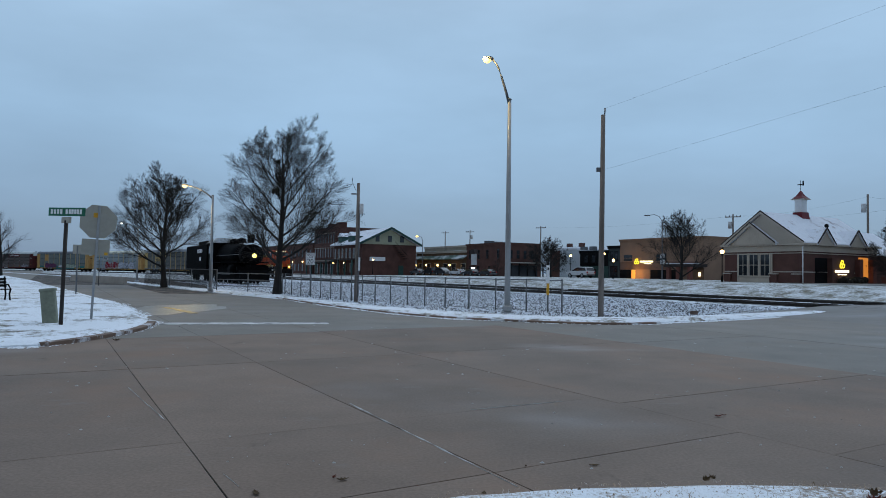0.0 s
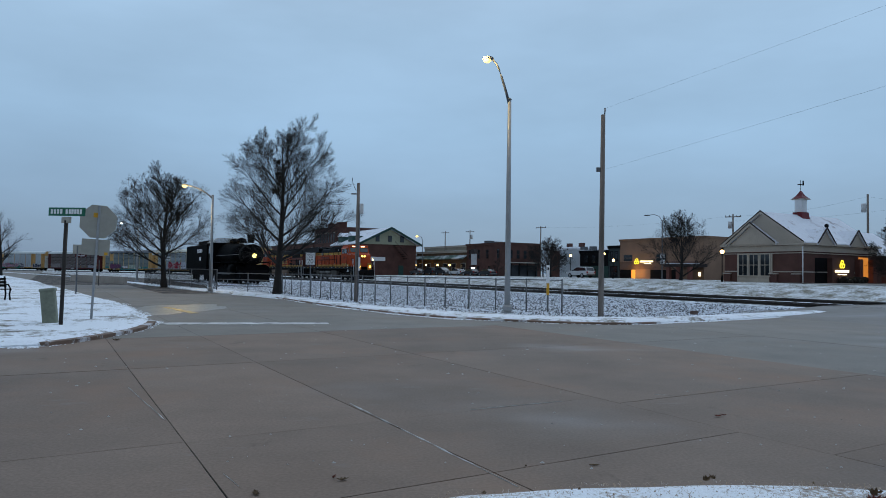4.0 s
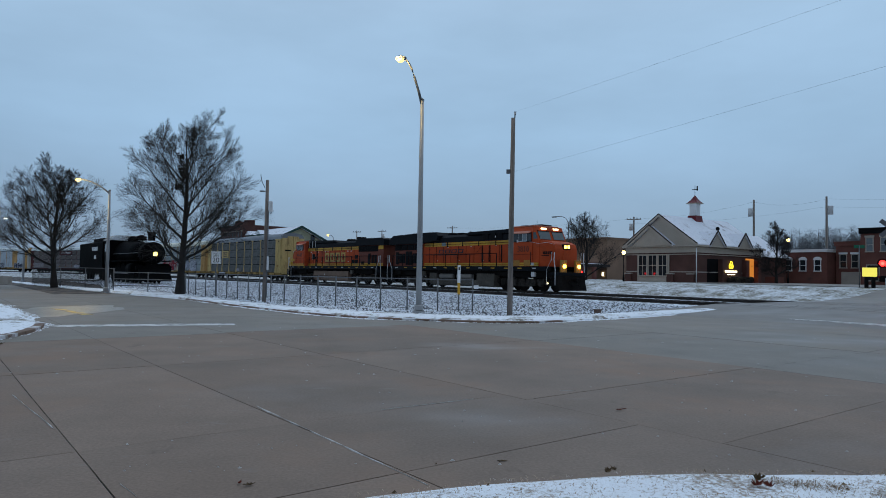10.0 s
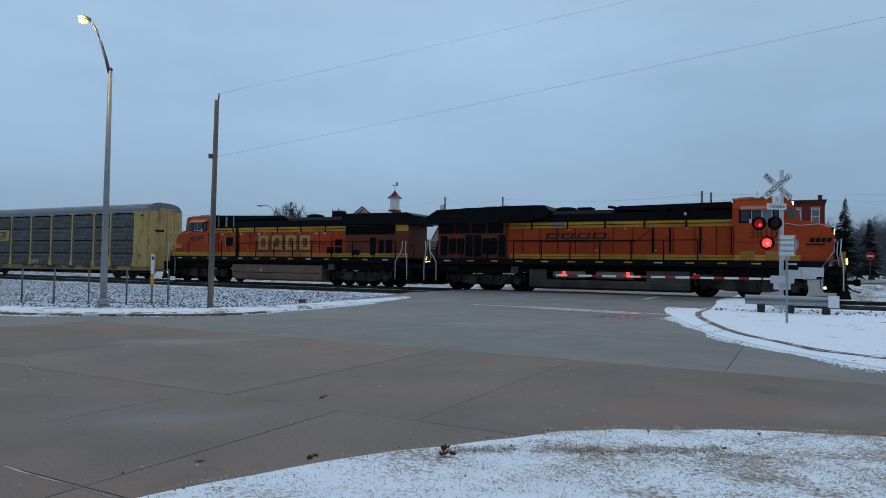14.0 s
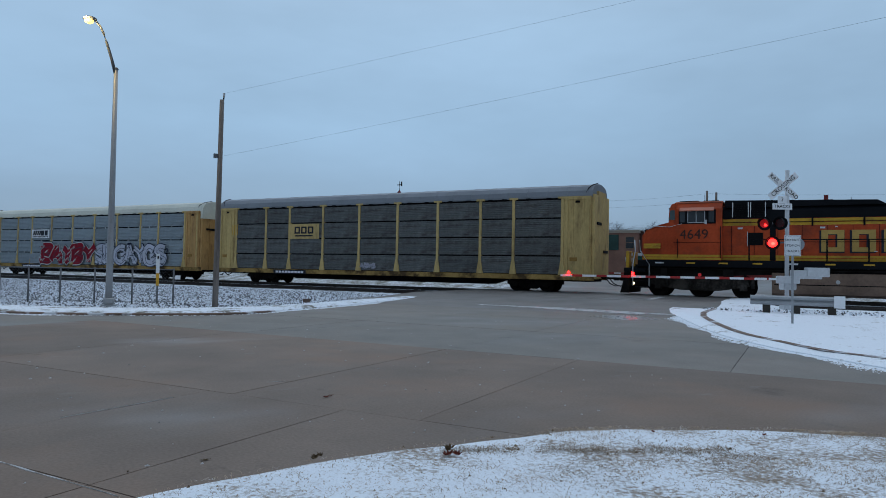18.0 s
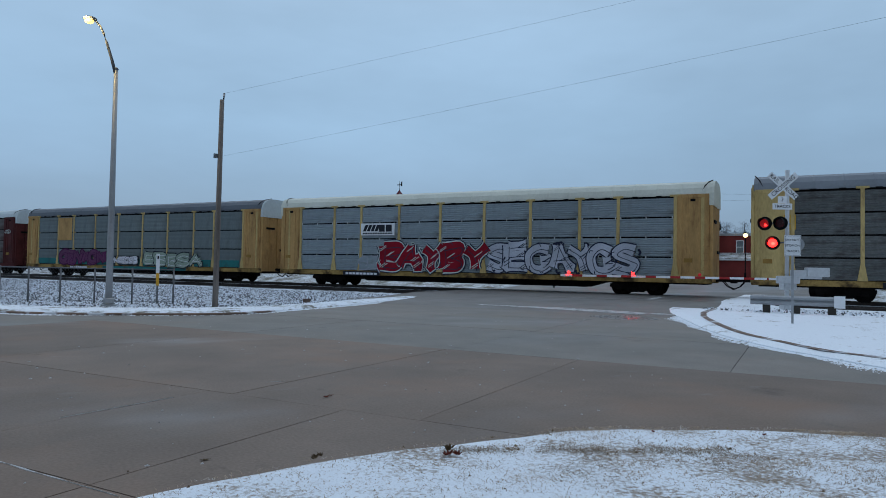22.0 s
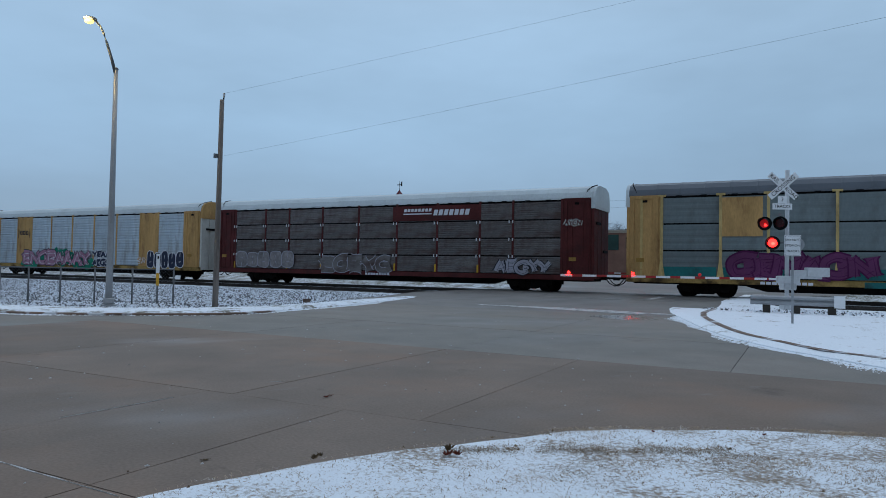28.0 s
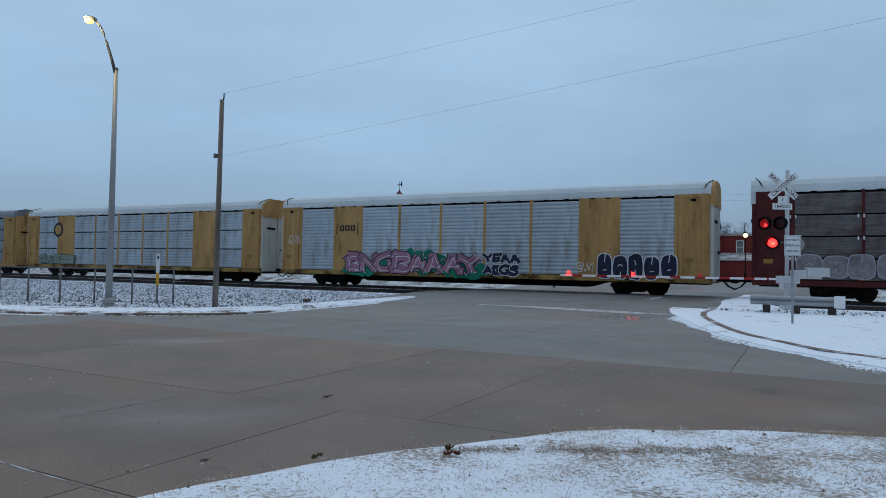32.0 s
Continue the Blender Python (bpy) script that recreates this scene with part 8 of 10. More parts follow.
for yy in (3.9, 7.1, 10.3):
    bm = B()
    box(bm, L_ + 0.1, L_ + 0.16, yy - 0.5, yy + 0.5, 8.1, 9.6)
    part("gable_window", bm, M_GLASSD, st)
for k in range(2):
    x = L_ - 7.5 - k * 6.5
    bm = B()
    box(bm, x - 1.3, x + 1.3, 0.2, 4.0, 8.0, 9.6)
    d_ = part("dormer", bm, M_TEAL, st)
    bm = B()
    profile(bm, [(x - 1.6, 9.6), (x, 10.6), (x + 1.6, 9.6)], 0.0, 4.5)
    part("dormer_roof", bm, M_SNOWROOF, d_)
windows_on(st, "window", [L_ - 2.2 - 2.4 * k for k in range(7)], 4.3, 1.0, 2.2, 0, M_GLASSD, M_STONE)
boxpart("porch_roof", st, M_DARKROOF, 0, L_ + 0.4, -2.6, -0.01, 3.7, 4.0)
for k in range(5):
    boxpart("porch_column", st, M_TEAL, L_ - 0.3 - 4.2 * k, L_ - 4.2 * k, -2.5, -2.2, -0.8, 3.7)
windows_on(st, "ground_window", [L_ - 2.0 - 4.2 * k for k in range(4)], 0.9, 1.6, 2.0, 0, M_GLASSD, M_STONE)
for k, x in enumerate((L_ - 6, L_ - 13)):
    bm = B()
    ball(bm, (x, -2.0, 3.0), 0.2, 8)
    part("porch_lamp", bm, M_WARM, st, "warm porch lamp")
boxpart("end_door", st, M_TEAL, L_ + 0.01, L_ + 0.1, 9.5, 10.8, -0.6, 2.6)
boxpart("end_sign", st, M_WHITE, L_ + 0.02, L_ + 0.12, 2.0, 6.0, 3.6, 4.5, label="pale blank sign board")
bm = B()
for k in range(7):
    box(bm, L_ + 0.1, L_ + 1.2, 8.0 + k * 0.45, 8.5 + k * 0.45, 7.2 - k * 0.5, 7.3 - k * 0.5)
tube(bm, [(L_ + 1.2, 8.0, 8.2), (L_ + 1.2, 11.2, 5.0)], 0.05, 5)
part("fire_stair", bm, M_BLACK, st)
tall = block("brick_building", "tall dark brick building with rows of narrow windows", 178, 162.1, 62.5, 78, 0.3, 12.0, M_BRICKD, cornice=M_BRICKD, parapet=0.6)
for z_ in (4.6, 8.4):
    windows_on(tall, "window", [1.2 + 1.95 * k for k in range(8)], z_, 0.85, 2.3, 0, M_GLASSD, M_BRICKD, hood=M_STONE)
windows_on(tall, "shop_window", [2.2 + 3.8 * k for k in range(4)], 0.5, 2.4, 2.3, 0, M_GLASSD, M_STONE)
boxpart("string_course", tall, M_STONE, -0.05, 15.95, -0.1, -0.01, 3.6, 3.85)
boxpart("canopy", tall, M_DARKROOF, 0, 15.8, -2.4, -0.01, 3.2, 3.45)
for k in range(5):
    boxpart("canopy_column", tall, M_TEAL, 0.3 + 3.75 * k, 0.55 + 3.75 * k, -2.3, -2.05, -0.4, 3.2)
for x in (2.0, 8.5):
    boxpart("chimney", tall, M_BRICKD, x, x + 2.6, 3, 5, 12.6, 14.0)
low_ = block("brick_warehouse", "long low dark brown brick warehouse beside the railway", 246, 178.1, 62.2, 80, 0.3, 9.0, M_BRICKD, cornice=M_DARKROOF, cornice_h=0.25)
windows_on(low_, "window", [66.0 - 3.4 * k for k in range(18)], 4.9, 1.2, 2.0, 0, M_GLASSD, M_BRICKD)
windows_on(low_, "ground_window", [66.0 - 3.4 * k for k in range(18)], 1.0, 1.4, 2.0, 0, M_GLASSD, M_BRICKD)
for k in range(3):
    bm = B()
    ball(bm, (60.0 - 9.0 * k, -0.3, 3.6), 0.2, 8)
    part("wall_lamp", bm, M_WARM, low_, "warm wall lamp")

shop = block("low_shop", "low brown shop with a green metal awning roof and lamps", 151, 127, 80, 95, 0.7, 6.3, mat("umber_brick", (0.12, 0.075, 0.045), 0.85, 0, 0.2), cornice=M_CREAM)
bm = B()
profile(bm, [(-1.2, 3.7), (2.0, 5.6), (2.0, 5.9), (-1.3, 3.9)], 0, 24, axis="x")
part("awning_roof", bm, mat("green_metal_snowy", (0.05, 0.10, 0.075), 0.6, 0, 0.3, dirt=(0.55, 0.6, 0.65), dirt_at=(0.45, 0.6), dirt_scale=0.3), shop, "green metal awning with snow")
windows_on(shop, "window", [2.5 + 4 * k for k in range(6)], 0.8, 1.8, 2.0, 0, M_GLASSD, M_CREAM)
for k in range(4):
    bm = B()
    ball(bm, (2.5 + 5.5 * k, -1.5, 2.4), 0.24, 8)
    part("wall_lamp", bm, M_WARM, shop, "warm globe lamp")
b4 = block("brick_building", "two-storey red-brown brick corner building with a porch", 127.2, 112.6, 80, 89.2, 0.5, 7.4, M_BRICKD, cornice=M_BRICKD, parapet=0.25)
windows_on(b4, "window", (1.4, 5.0, 8.4, 12.4), 4.0, 0.9, 1.9, 0, M_GLASSD, M_BRICKD)
windows_on(b4, "ground_window", (1.8, 4.8, 9.2), 0.9, 0.9, 1.5, 0, M_GLASSD, M_BRICKD)
windows_on(b4, "side_window", (1.6, 3.4, 5.2, 7.0), 4.0, 0.8, 1.7, 0, M_GLASSD, M_BRICKD, side=14.6)
boxpart("porch_roof", b4, M_DARKROOF, 14.62, 16.4, 0.3, 9.0, 3.0, 3.25, label="dark flat porch roof")
for y_ in (0.5, 2.6, 4.7, 6.8, 8.7):
    boxpart("porch_post", b4, M_BLACK, 16.1, 16.3, y_ - 0.1, y_ + 0.1, -0.3, 3.0)
boxpart("porch_fascia", b4, M_STONE, 16.4, 16.46, 0.3, 9.0, 3.02, 3.22)
boxpart("shop_front", b4, M_GLASSD, 14.61, 14.68, 0.8, 8.4, 0.3, 2.6, label="dark shop windows under the porch")
for x_, h_ in ((2.6, 0.9), (5.8, 0.6)):
    boxpart("roof_unit", b4, M_GALVD, x_, x_ + 1.6, 3.0, 4.6, 7.15, 7.15 + h_)
hs = thing("hanging_sign", along(119.4, 77.0, 0.5), "pale blank sign box with a small dark roof on a post", "sign")
boxpart("sign_post", hs, M_BLACK, -0.08, 0.08, -0.08, 0.08, -0.2, 2.6)
boxpart("sign_box", hs, M_GREYPAINT, -0.85, 0.85, -0.2, 0.2, 2.6, 4.9, bevel=0.03)
bm = B()
profile(bm, [(-1.0, 4.95), (1.0, 4.95), (0.5, 5.9), (-0.5, 5.9)], -0.45, 0.45)
part("sign_roof", bm, M_DARKROOF, hs, "small dark sign roof")
boxpart("lit_panel", hs, glow("shop_sign_white", (0.95, 0.97, 1.0), 1.5), -0.7, 0.7, -0.24, -0.2, 1.5, 2.1, label="small lit sign panel")
b5 = block("white_building", "white painted building beside a green shop", 95.3, 89.9, 80, 95, 0.6, 5.5, mat("white_wall", (0.46, 0.50, 0.54), 0.8, 0, 0.1), parapet=0.25)
boxpart("wall_sign", b5, M_TEAL, 3.6, 5.0, -0.05, -0.01, 0.6, 1.2)
for x_ in (1.0, 3.4):
    boxpart("roof_unit", b5, M_GALVD, x_, x_ + 0.9, 4.0, 5.0, 4.92, 5.9)
b5b = block("green_shop", "dark green shop front with a black upper wall", 89.8, 83.0, 80, 95, 0.6, 5.4, M_TEAL, cornice=M_BLACK)
boxpart("upper_front", b5b, M_BLACK, 0.0, 6.8, -0.06, -0.01, 2.3, 4.75, label="black upper front")
windows_on(b5b, "shop_window", (1.6, 3.4, 5.2), 0.7, 1.2, 1.1, -0.02, M_GLASSD, M_TEAL)
windows_on(b5b, "window", (1.6, 3.4, 5.2), 2.8, 0.9, 1.3, -0.06, M_GLASSD, M_BLACK)
b5c = block("narrow_house", "narrow dark two-storey house front", 82.9, 80.4, 80, 93, 0.6, 6.1, mat("slate_blue_boards", (0.035, 0.05, 0.055), 0.7, 0, 0.2), cornice=M_BLACK)
windows_on(b5c, "window", (0.7, 1.8), 3.2, 0.6, 1.4, 0, M_GLASSD, M_BLACK)
windows_on(b5c, "ground_window", (1.25,), 0.6, 1.4, 1.6, 0, M_GLASSD, M_BLACK)
lowh = block("low_house", "low house with a snowy roof behind the shops", 135, 124.8, 110, 120, 0.6, 7.2, M_BRICKD)
boxpart("snowy_roof", lowh, M_SNOWROOF, -0.3, 10.5, -0.3, 10.2, 6.7, 7.5, bevel=0.25, label="snow-covered roof")
for x_ in (3.0, 7.5):
    boxpart("chimney", lowh, M_BRICKD, x_, x_ + 1.2, 3.0, 4.0, 7.5, 8.6)
b6 = block("tan_building", "tan rendered office with a lit yellow sign", 80.3, 64.0, 80, 94, 0.8, 7.05, M_TAN, cornice=M_TAN, cornice_h=0.2)
windows_on(b6, "window", (1.8, 8.6), 2.85, 1.9, 1.0, 0, M_GLASSD, M_TAN)
# two flat black sheets paint the shade of the recesses beside the door
boxpart("entrance", b6, M_BLACK, 6.5, 12.5, -0.06, -0.01, -0.1, 1.5)
boxpart("side_recess", b6, M_BLACK, 0.1, 2.5, -0.06, -0.01, -0.1, 1.5)
boxpart("band", b6, mat("brown_band", (0.16, 0.10, 0.075), 0.85), 0.0, 16.3, -0.03, -0.005, 1.55, 2.75)
# the door panel emits the orange light that falls on it
boxpart("entrance_lit", b6, glow("lit_entrance_tan", (1.0, 0.42, 0.06), 0.9), 2.6, 3.35, -0.08, -0.02, 0.0, 1.45, label="doorway whose orange light is its own glow")
boxpart("lit_wall", b6, M_TAN, 3.5, 6.4, -0.06, -0.01, -0.1, 1.5)
boxpart("snowy_awning", b6, M_DARKROOF, 12.6, 17.0, -4.0, -0.07, 1.9, 2.3, bevel=0.05, label="dark awning")
boxpart("awning_snow", b6, M_SNOWROOF, 12.8, 16.0, -3.8, -0.2, 2.3, 2.42, bevel=0.04)
for x_ in (12.9, 14.6, 16.6):
    boxpart("awning_pier", b6, M_BRICK, x_, x_ + 0.5, -3.8, -3.3, -0.3, 1.9)
boxpart("lit_window", b6, MATS["sign_warm_white"], 15.45, 15.8, -0.12, -0.07, 0.6, 1.15, label="small lit window")
street_light("doorway_light", tuple(W(76.2, 79.0, 1.9)), 130, (1.0, 0.5, 0.12), 0.2)
boxpart("sign_lettering_bar", b6, MATS["sign_warm_white"], 4.4, 7.0, -0.12, -0.04, 2.65, 2.9, label="glowing sign bars")
boxpart("sign_lettering_bar", b6, MATS["sign_warm_white"], 5.2, 6.6, -0.12, -0.04, 2.4, 2.5, label="glowing sign bars")
bm = B()
for a in (math.pi / 2, math.pi * 7 / 6, math.pi * 11 / 6):
    pts = [(3.7 + 0.22 * math.cos(a) + 0.24 * math.cos(q), -0.1, 2.75 + 0.22 * math.sin(a) + 0.24 * math.sin(q)) for q in [math.tau * k / 14 for k in range(15)]]
    tube(bm, pts, 0.06, 6, caps=False)
part("sign_emblem", bm, MATS["sign_yellow"], b6, "glowing yellow emblem")

# the street of brick houses by the crossing
r1 = block("brick_shop", "low red brick shop with white arched windows", 38.5, 33.4, 80, 92, 0.9, 4.7, M_BRICK, cornice=M_WHITE, cornice_h=0.2)
windows_on(r1, "window", (0.9, 2.5, 4.1), 1.5, 0.6, 1.2, 0, M_GLASSD, M_WHITE, arch=True)
r2 = block("brick_shop", "red brick shop with tall white-capped windows", 33.3, 27.9, 82, 94, 0.9, 5.6, M_BRICK, cornice=M_BRICK)
windows_on(r2, "window", (0.8, 2.0, 3.3, 4.6), 1.9, 0.6, 1.4, 0, M_GLASSD, M_STONE, hood=M_WHITE)
boxpart("shop_front", r2, M_STONE, 0.6, 4.8, -0.06, -0.01, 0, 1.4)
r3 = block("brick_house", "three-storey red brick house with a dark cornice", 30.0, 25.4, 80, 92, 0.9, 6.9, M_BRICK, cornice=M_BLACK, cornice_h=0.5)
windows_on(r3, "window", (0.9, 2.3, 3.7), 3.6, 0.6, 1.4, 0, M_GLASSL, M_STONE, hood=M_STONE)
windows_on(r3, "ground_window", (1.2, 3.2), 0.5, 1.1, 1.6, 0, M_GLASSD, M_STONE)
r3b = block("brick_house", "two-storey dark brick house with pale windows", 25.3, 23.4, 80, 92, 0.9, 6.6, M_BRICKD, cornice=M_BLACK)
windows_on(r3b, "window", (0.5, 1.4), 3.6, 0.5, 1.3, 0, M_GLASSL, M_STONE)
r4 = block("tan_shop", "tan shop with a green boarded front and terrace", 23.9, 16.7, 79, 92, 0.9, 6.1, mat("orange_brown_brick", (0.27, 0.15, 0.115), 0.85, 0, 0.2), cornice=M_CREAM, cornice_h=0.2)
boxpart("upper_glazing", r4, M_TEAL, 0.6, 5.0, -0.08, -0.01, 3.0, 4.8)
boxpart("boarded_front", r4, M_TEAL, 0.2, 3.3, -0.08, -0.01, 0, 2.4)
windows_on(r4, "window", (6.3,), 3.2, 0.9, 1.3, 0, M_GLASSD, M_TAN)
r5 = block("brick_house", "brick house over a teal shop with flat snowy roof", 16.6, 13.2, 80, 92, 0.9, 6.0, M_BRICK, cornice=M_BRICKD)
windows_on(r5, "window", (0.9, 2.4), 3.3, 0.7, 1.4, 0, M_GLASSL, M_STONE)
boxpart("shop_canopy", r5, M_GREYPAINT, -0.8, 3.3, -3.5, -0.01, 2.3, 2.6)
boxpart("shop_front", r5, mat("teal_paint", (0.015, 0.11, 0.10), 0.6), 0.0, 3.2, -3.0, -0.02, 0, 2.25)
r6 = block("grey_building", "grey painted building with a dark upper floor", 13.1, 8.3, 77, 92, 0.9, 6.0, M_GREYBRICK, cornice=M_GREYPAINT, cornice_h=0.15)
boxpart("dark_upper", r6, M_BLACK, 0.1, 4.75, -0.06, -0.01, 2.9, 4.7)
windows_on(r6, "window", (2.6,), 3.2, 0.9, 1.2, -0.06, M_GLASSL, M_GREYPAINT)
boxpart("garage_door", r6, M_GREYPAINT, 1.9, 3.0, -0.05, -0.01, 0, 1.6)
r7 = block("red_building", "red painted brick building with snowy porch roof", 8.2, 0.9, 79, 92, 0.9, 5.6, M_BRICKR, cornice=M_GREYPAINT, cornice_h=0.12)
windows_on(r7, "window", (2.3, 3.9, 5.6), 2.7, 0.6, 1.3, 0, M_GLASSL, M_WHITE)
bm = B()
profile(bm, [(-3.4, 1.9), (-3.4, 2.05), (0.0, 2.75), (0.0, 2.55)], 0.1, 7.2, axis="x")
part("porch_roof", bm, M_FARSNOW, r7, "snow-covered porch roof")
boxpart("porch_wall", r7, M_BRICKR, 0.1, 7.2, -3.3, -0.01, 0, 1.95)
boxpart("porch_gutter", r7, M_WHITE, 0.1, 7.25, -3.5, -3.42, 1.85, 1.98)
tubepart("downpipe", r7, M_WHITE, [(5.6, -3.4, 0), (5.6, -3.4, 1.9)], 0.05, 6)
r8 = block("red_brick_house", "two-storey red brick house with pale windows and chimney", 0.8, -2.6, 80, 93, 0.7, 9.1, M_BRICKR, cornice=M_BRICKD, cornice_h=0.2)
windows_on(r8, "window", (0.85, 2.55), 6.0, 0.62, 1.5, 0, M_GLASSL, M_WHITE, hood=M_STONE)
windows_on(r8, "window", (0.85, 2.55), 3.5, 0.62, 1.5, 0, M_GLASSL, M_WHITE, hood=M_STONE)
boxpart("chimney", r8, M_BRICKR, 2.8, 3.2, 1, 1.6, 8.3, 9.1)
boxpart("porch", r8, M_BRICKR, -0.4, 3.4, -2.2, -0.01, 0, 2.4)
boxpart("porch_roof", r8, M_FARSNOW, -0.6, 3.6, -2.4, -0.01, 2.4, 2.6)
ps = W(-5.8, 70.7, GZ - 0.2)
fs_ = thing("stop_sign", pose(ps.x, ps.y, ps.z, 0, 0, -48), "small red octagonal stop sign on the far street", "traffic sign", "traffic signs")
tubepart("sign_post", fs_, M_GALVD, [(0, 0, 0), (0, 0, 2.9)], 0.035, 6)
bm = B()
profile(bm, [(0.43 * math.cos(math.pi / 8 + k * math.pi / 4), 2.45 + 0.43 * math.sin(math.pi / 8 + k * math.pi / 4)) for k in range(8)], -0.05, -0.036)
part("octagon_plate", bm, M_RED, fs_, "red octagon")
boxpart("lettering_bar", fs_, M_WHITE, -0.26, 0.26, -0.054, -0.05, 2.38, 2.52)


# lamps, poles and signs of the far street
GLOBES = [(42.7, 56, 2.9), (83.1, 72, 3.5), (75.8, 72, 3.45), (35.8, 76, 4.85), (4.9, 72, 4.25), (3.66, 76, 3.5), (131, 59, 3.0)]
FAR_POLES = [(162.3, 95, 12.9, True, 0), (149.4, 95, 12.6, True, 1), (119.8, 95, 12.2, True, 0), (70.4, 95, 11.5, True, -1), (47.0, 90, 12.2, False, -1), (37.6, 90, 11.9, False, 1), (8.8, 75, 10.0, False, 1), (7.9, 75, 9.8, False, -1)]
FAR_WIRES = [((70.4, 95, 11.2), (47, 90, 11.9)), ((47, 90, 11.9), (37.6, 90, 11.6)), ((37.6, 90, 11.6), (8.8, 75, 9.7)), ((70.4, 95, 10.4), (37.6, 90, 10.6)), ((37.6, 90, 10.6), (7.9, 75, 9.0)), ((8.8, 75, 9.7), (-40, 80, 9.8)), ((7.9, 75, 9.0), (-40, 80, 9.1)), ((119.8, 95, 11.8), (70.4, 95, 11.2))]

def globe_lamp(s, d, z, h, label="dark post with a warm globe lamp"):
    p = W(s, d, z)
    l = thing("globe_lamp", pose(p.x, p.y, p.z), label, "street lamp", "globe lamps")
    tubepart("lamp_post", l, M_BLACK, [(0, 0, 0), (0, 0, 0.6), (0, 0, 0.62), (0, 0, h - 0.2)], [0.12, 0.1, 0.055, 0.045], 8)
    bm = B()
    ball(bm, (0, 0, h), 0.2, 12)
    part("globe", bm, M_WARM, l, "warm glowing globe")
    tubepart("finial", l, M_BLACK, [(0, 0, h + 0.2), (0, 0, h + 0.4)], [0.14, 0.02], 8)
    tubepart("collar", l, M_BLACK, [(0, 0, h - 0.32), (0, 0, h - 0.2)], [0.06, 0.15], 8)


for s, d, h in GLOBES:
    globe_lamp(s, d, GZ, h)


def far_pole(s, d, top, arm, box_side, label):
    p = W(s, d, GZ - 0.2)
    o = thing("utility_pole", pose(p.x, p.y, p.z, 0, 0, YAW + 30), label, "utility pole", "utility poles")
    h = top - GZ + 0.2
    tubepart("pole_shaft", o, M_WOODP, [(0, 0, 0), (0, 0, h)], [0.17, 0.12], 8)
    if arm:
        boxpart("crossarm", o, M_WOODP, -1.2, 1.2, -0.06, 0.06, h - 0.5, h - 0.36)
        for x in (-1.1, -0.5, 0.5, 1.1):
            tubepart("insulator", o, M_BLACK, [(x, 0, h - 0.36), (x, 0, h - 0.16)], 0.05, 6)
    if box_side:
        tubepart("transformer", o, M_GREYPAINT, [(box_side * 0.45, 0, h - 2.3), (box_side * 0.45, 0, h - 1.2)], 0.3, 12)
        boxpart("transformer_bracket", o, M_BLACK, min(0, box_side * 0.45), max(0, box_side * 0.45), -0.05, 0.05, h - 1.7, h - 1.6)


for row in FAR_POLES:
    far_pole(*row, "distant wooden utility pole")
for (s0, d0, z0), (s1, d1, z1) in FAR_WIRES:
    wire("overhead_cable", W(s0, d0, z0), W(s1, d1, z1), 0.6, 0.006)

pc = W(64.4, 72, GZ - 0.1)
cl = thing("street_lamp", pose(pc.x, pc.y, pc.z, 0, 0, YAW + 200), "tall unlit grey street lamp by the bank", "street lamp", "street lamps")
tubepart("pole", cl, M_GALVD, [(0, 0, 0), (0, 0, 8.2)], [0.1, 0.06], 8)
tubepart("arm", cl, M_GALVD, [(0, 0, 8.0), (0.4, 0, 8.7), (1.1, 0, 9.0), (1.9, 0, 8.95)], 0.045, 6)
boxpart("luminaire", cl, M_GALVD, 1.8, 2.5, -0.15, 0.15, 8.85, 9.0, bevel=0.03)
boxpart("road_sign", cl, M_WHITE, -0.3, 0.3, -0.14, -0.11, 3.0, 3.6)
boxpart("road_sign", cl, M_WHITE, -0.3, 0.3, -0.14, -0.11, 2.2, 2.8)

for s_, d_, h_, far_ in ((133.0, 72, 9.0, "lit curved street lamp before the station"), (205.0, 70, 9.0, "lit street lamp by the brick building")):
    pl_ = W(s_, d_, 0.6)
    fl_ = thing("street_lamp", pose(pl_.x, pl_.y, pl_.z, 0, 0, YAW + 180), far_, "street lamp", "street lamps")
    tubepart("pole", fl_, M_GALVD, [(0, 0, 0), (0, 0, h_ - 1.0)], [0.1, 0.06], 8)
    tubepart("arm", fl_, M_GALVD, [(0, 0, h_ - 1.1), (0.5, 0, h_ - 0.4), (1.3, 0, h_ - 0.1), (2.4, 0, h_)], 0.05, 6)
    bm = B()
    ball(bm, (2.7, 0, h_ - 0.05), 0.3, 10, 0.7)
    part("lens", bm, M_SODIUM, fl_, "glowing warm lens")
globe_lamp(69.3, 66, GZ, 3.4)
globe_lamp(67.5, 66, GZ, 2.5)
block("grey_building", "long pale low building behind the shops", 176, 134, 96, 105, 0.7, 8.7, mat("pale_tan_wall", (0.30, 0.27, 0.22), 0.85, 0, 0.12), cornice=M_CREAM)

pys = W(18.2, 50, GZ)
ys = thing("lit_sign_box", pose(pys.x, pys.y, pys.z, 0, 0, YAW + 40), "small yellow lit sign box on dark legs", "sign")
boxpart("sign_box", ys, glow("sign_box_yellow", (0.9, 0.8, 0.12), 0.9), -0.42, 0.42, -0.1, 0.1, 0.75, 1.35, bevel=0.02, label="glowing yellow face")
for x in (-0.3, 0.12):
    boxpart("sign_leg", ys, M_BLACK, x, x + 0.2, -0.08, 0.08, 0, 0.75)
sgp = thing("street_name_sign", pose(W(19.2, 51).x, W(19.2, 51).y, GZ), "small green street sign on a thin post", "street sign")
tubepart("sign_post", sgp, M_GALVD, [(0, 0, 0), (0, 0, 2.9)], 0.035, 6)
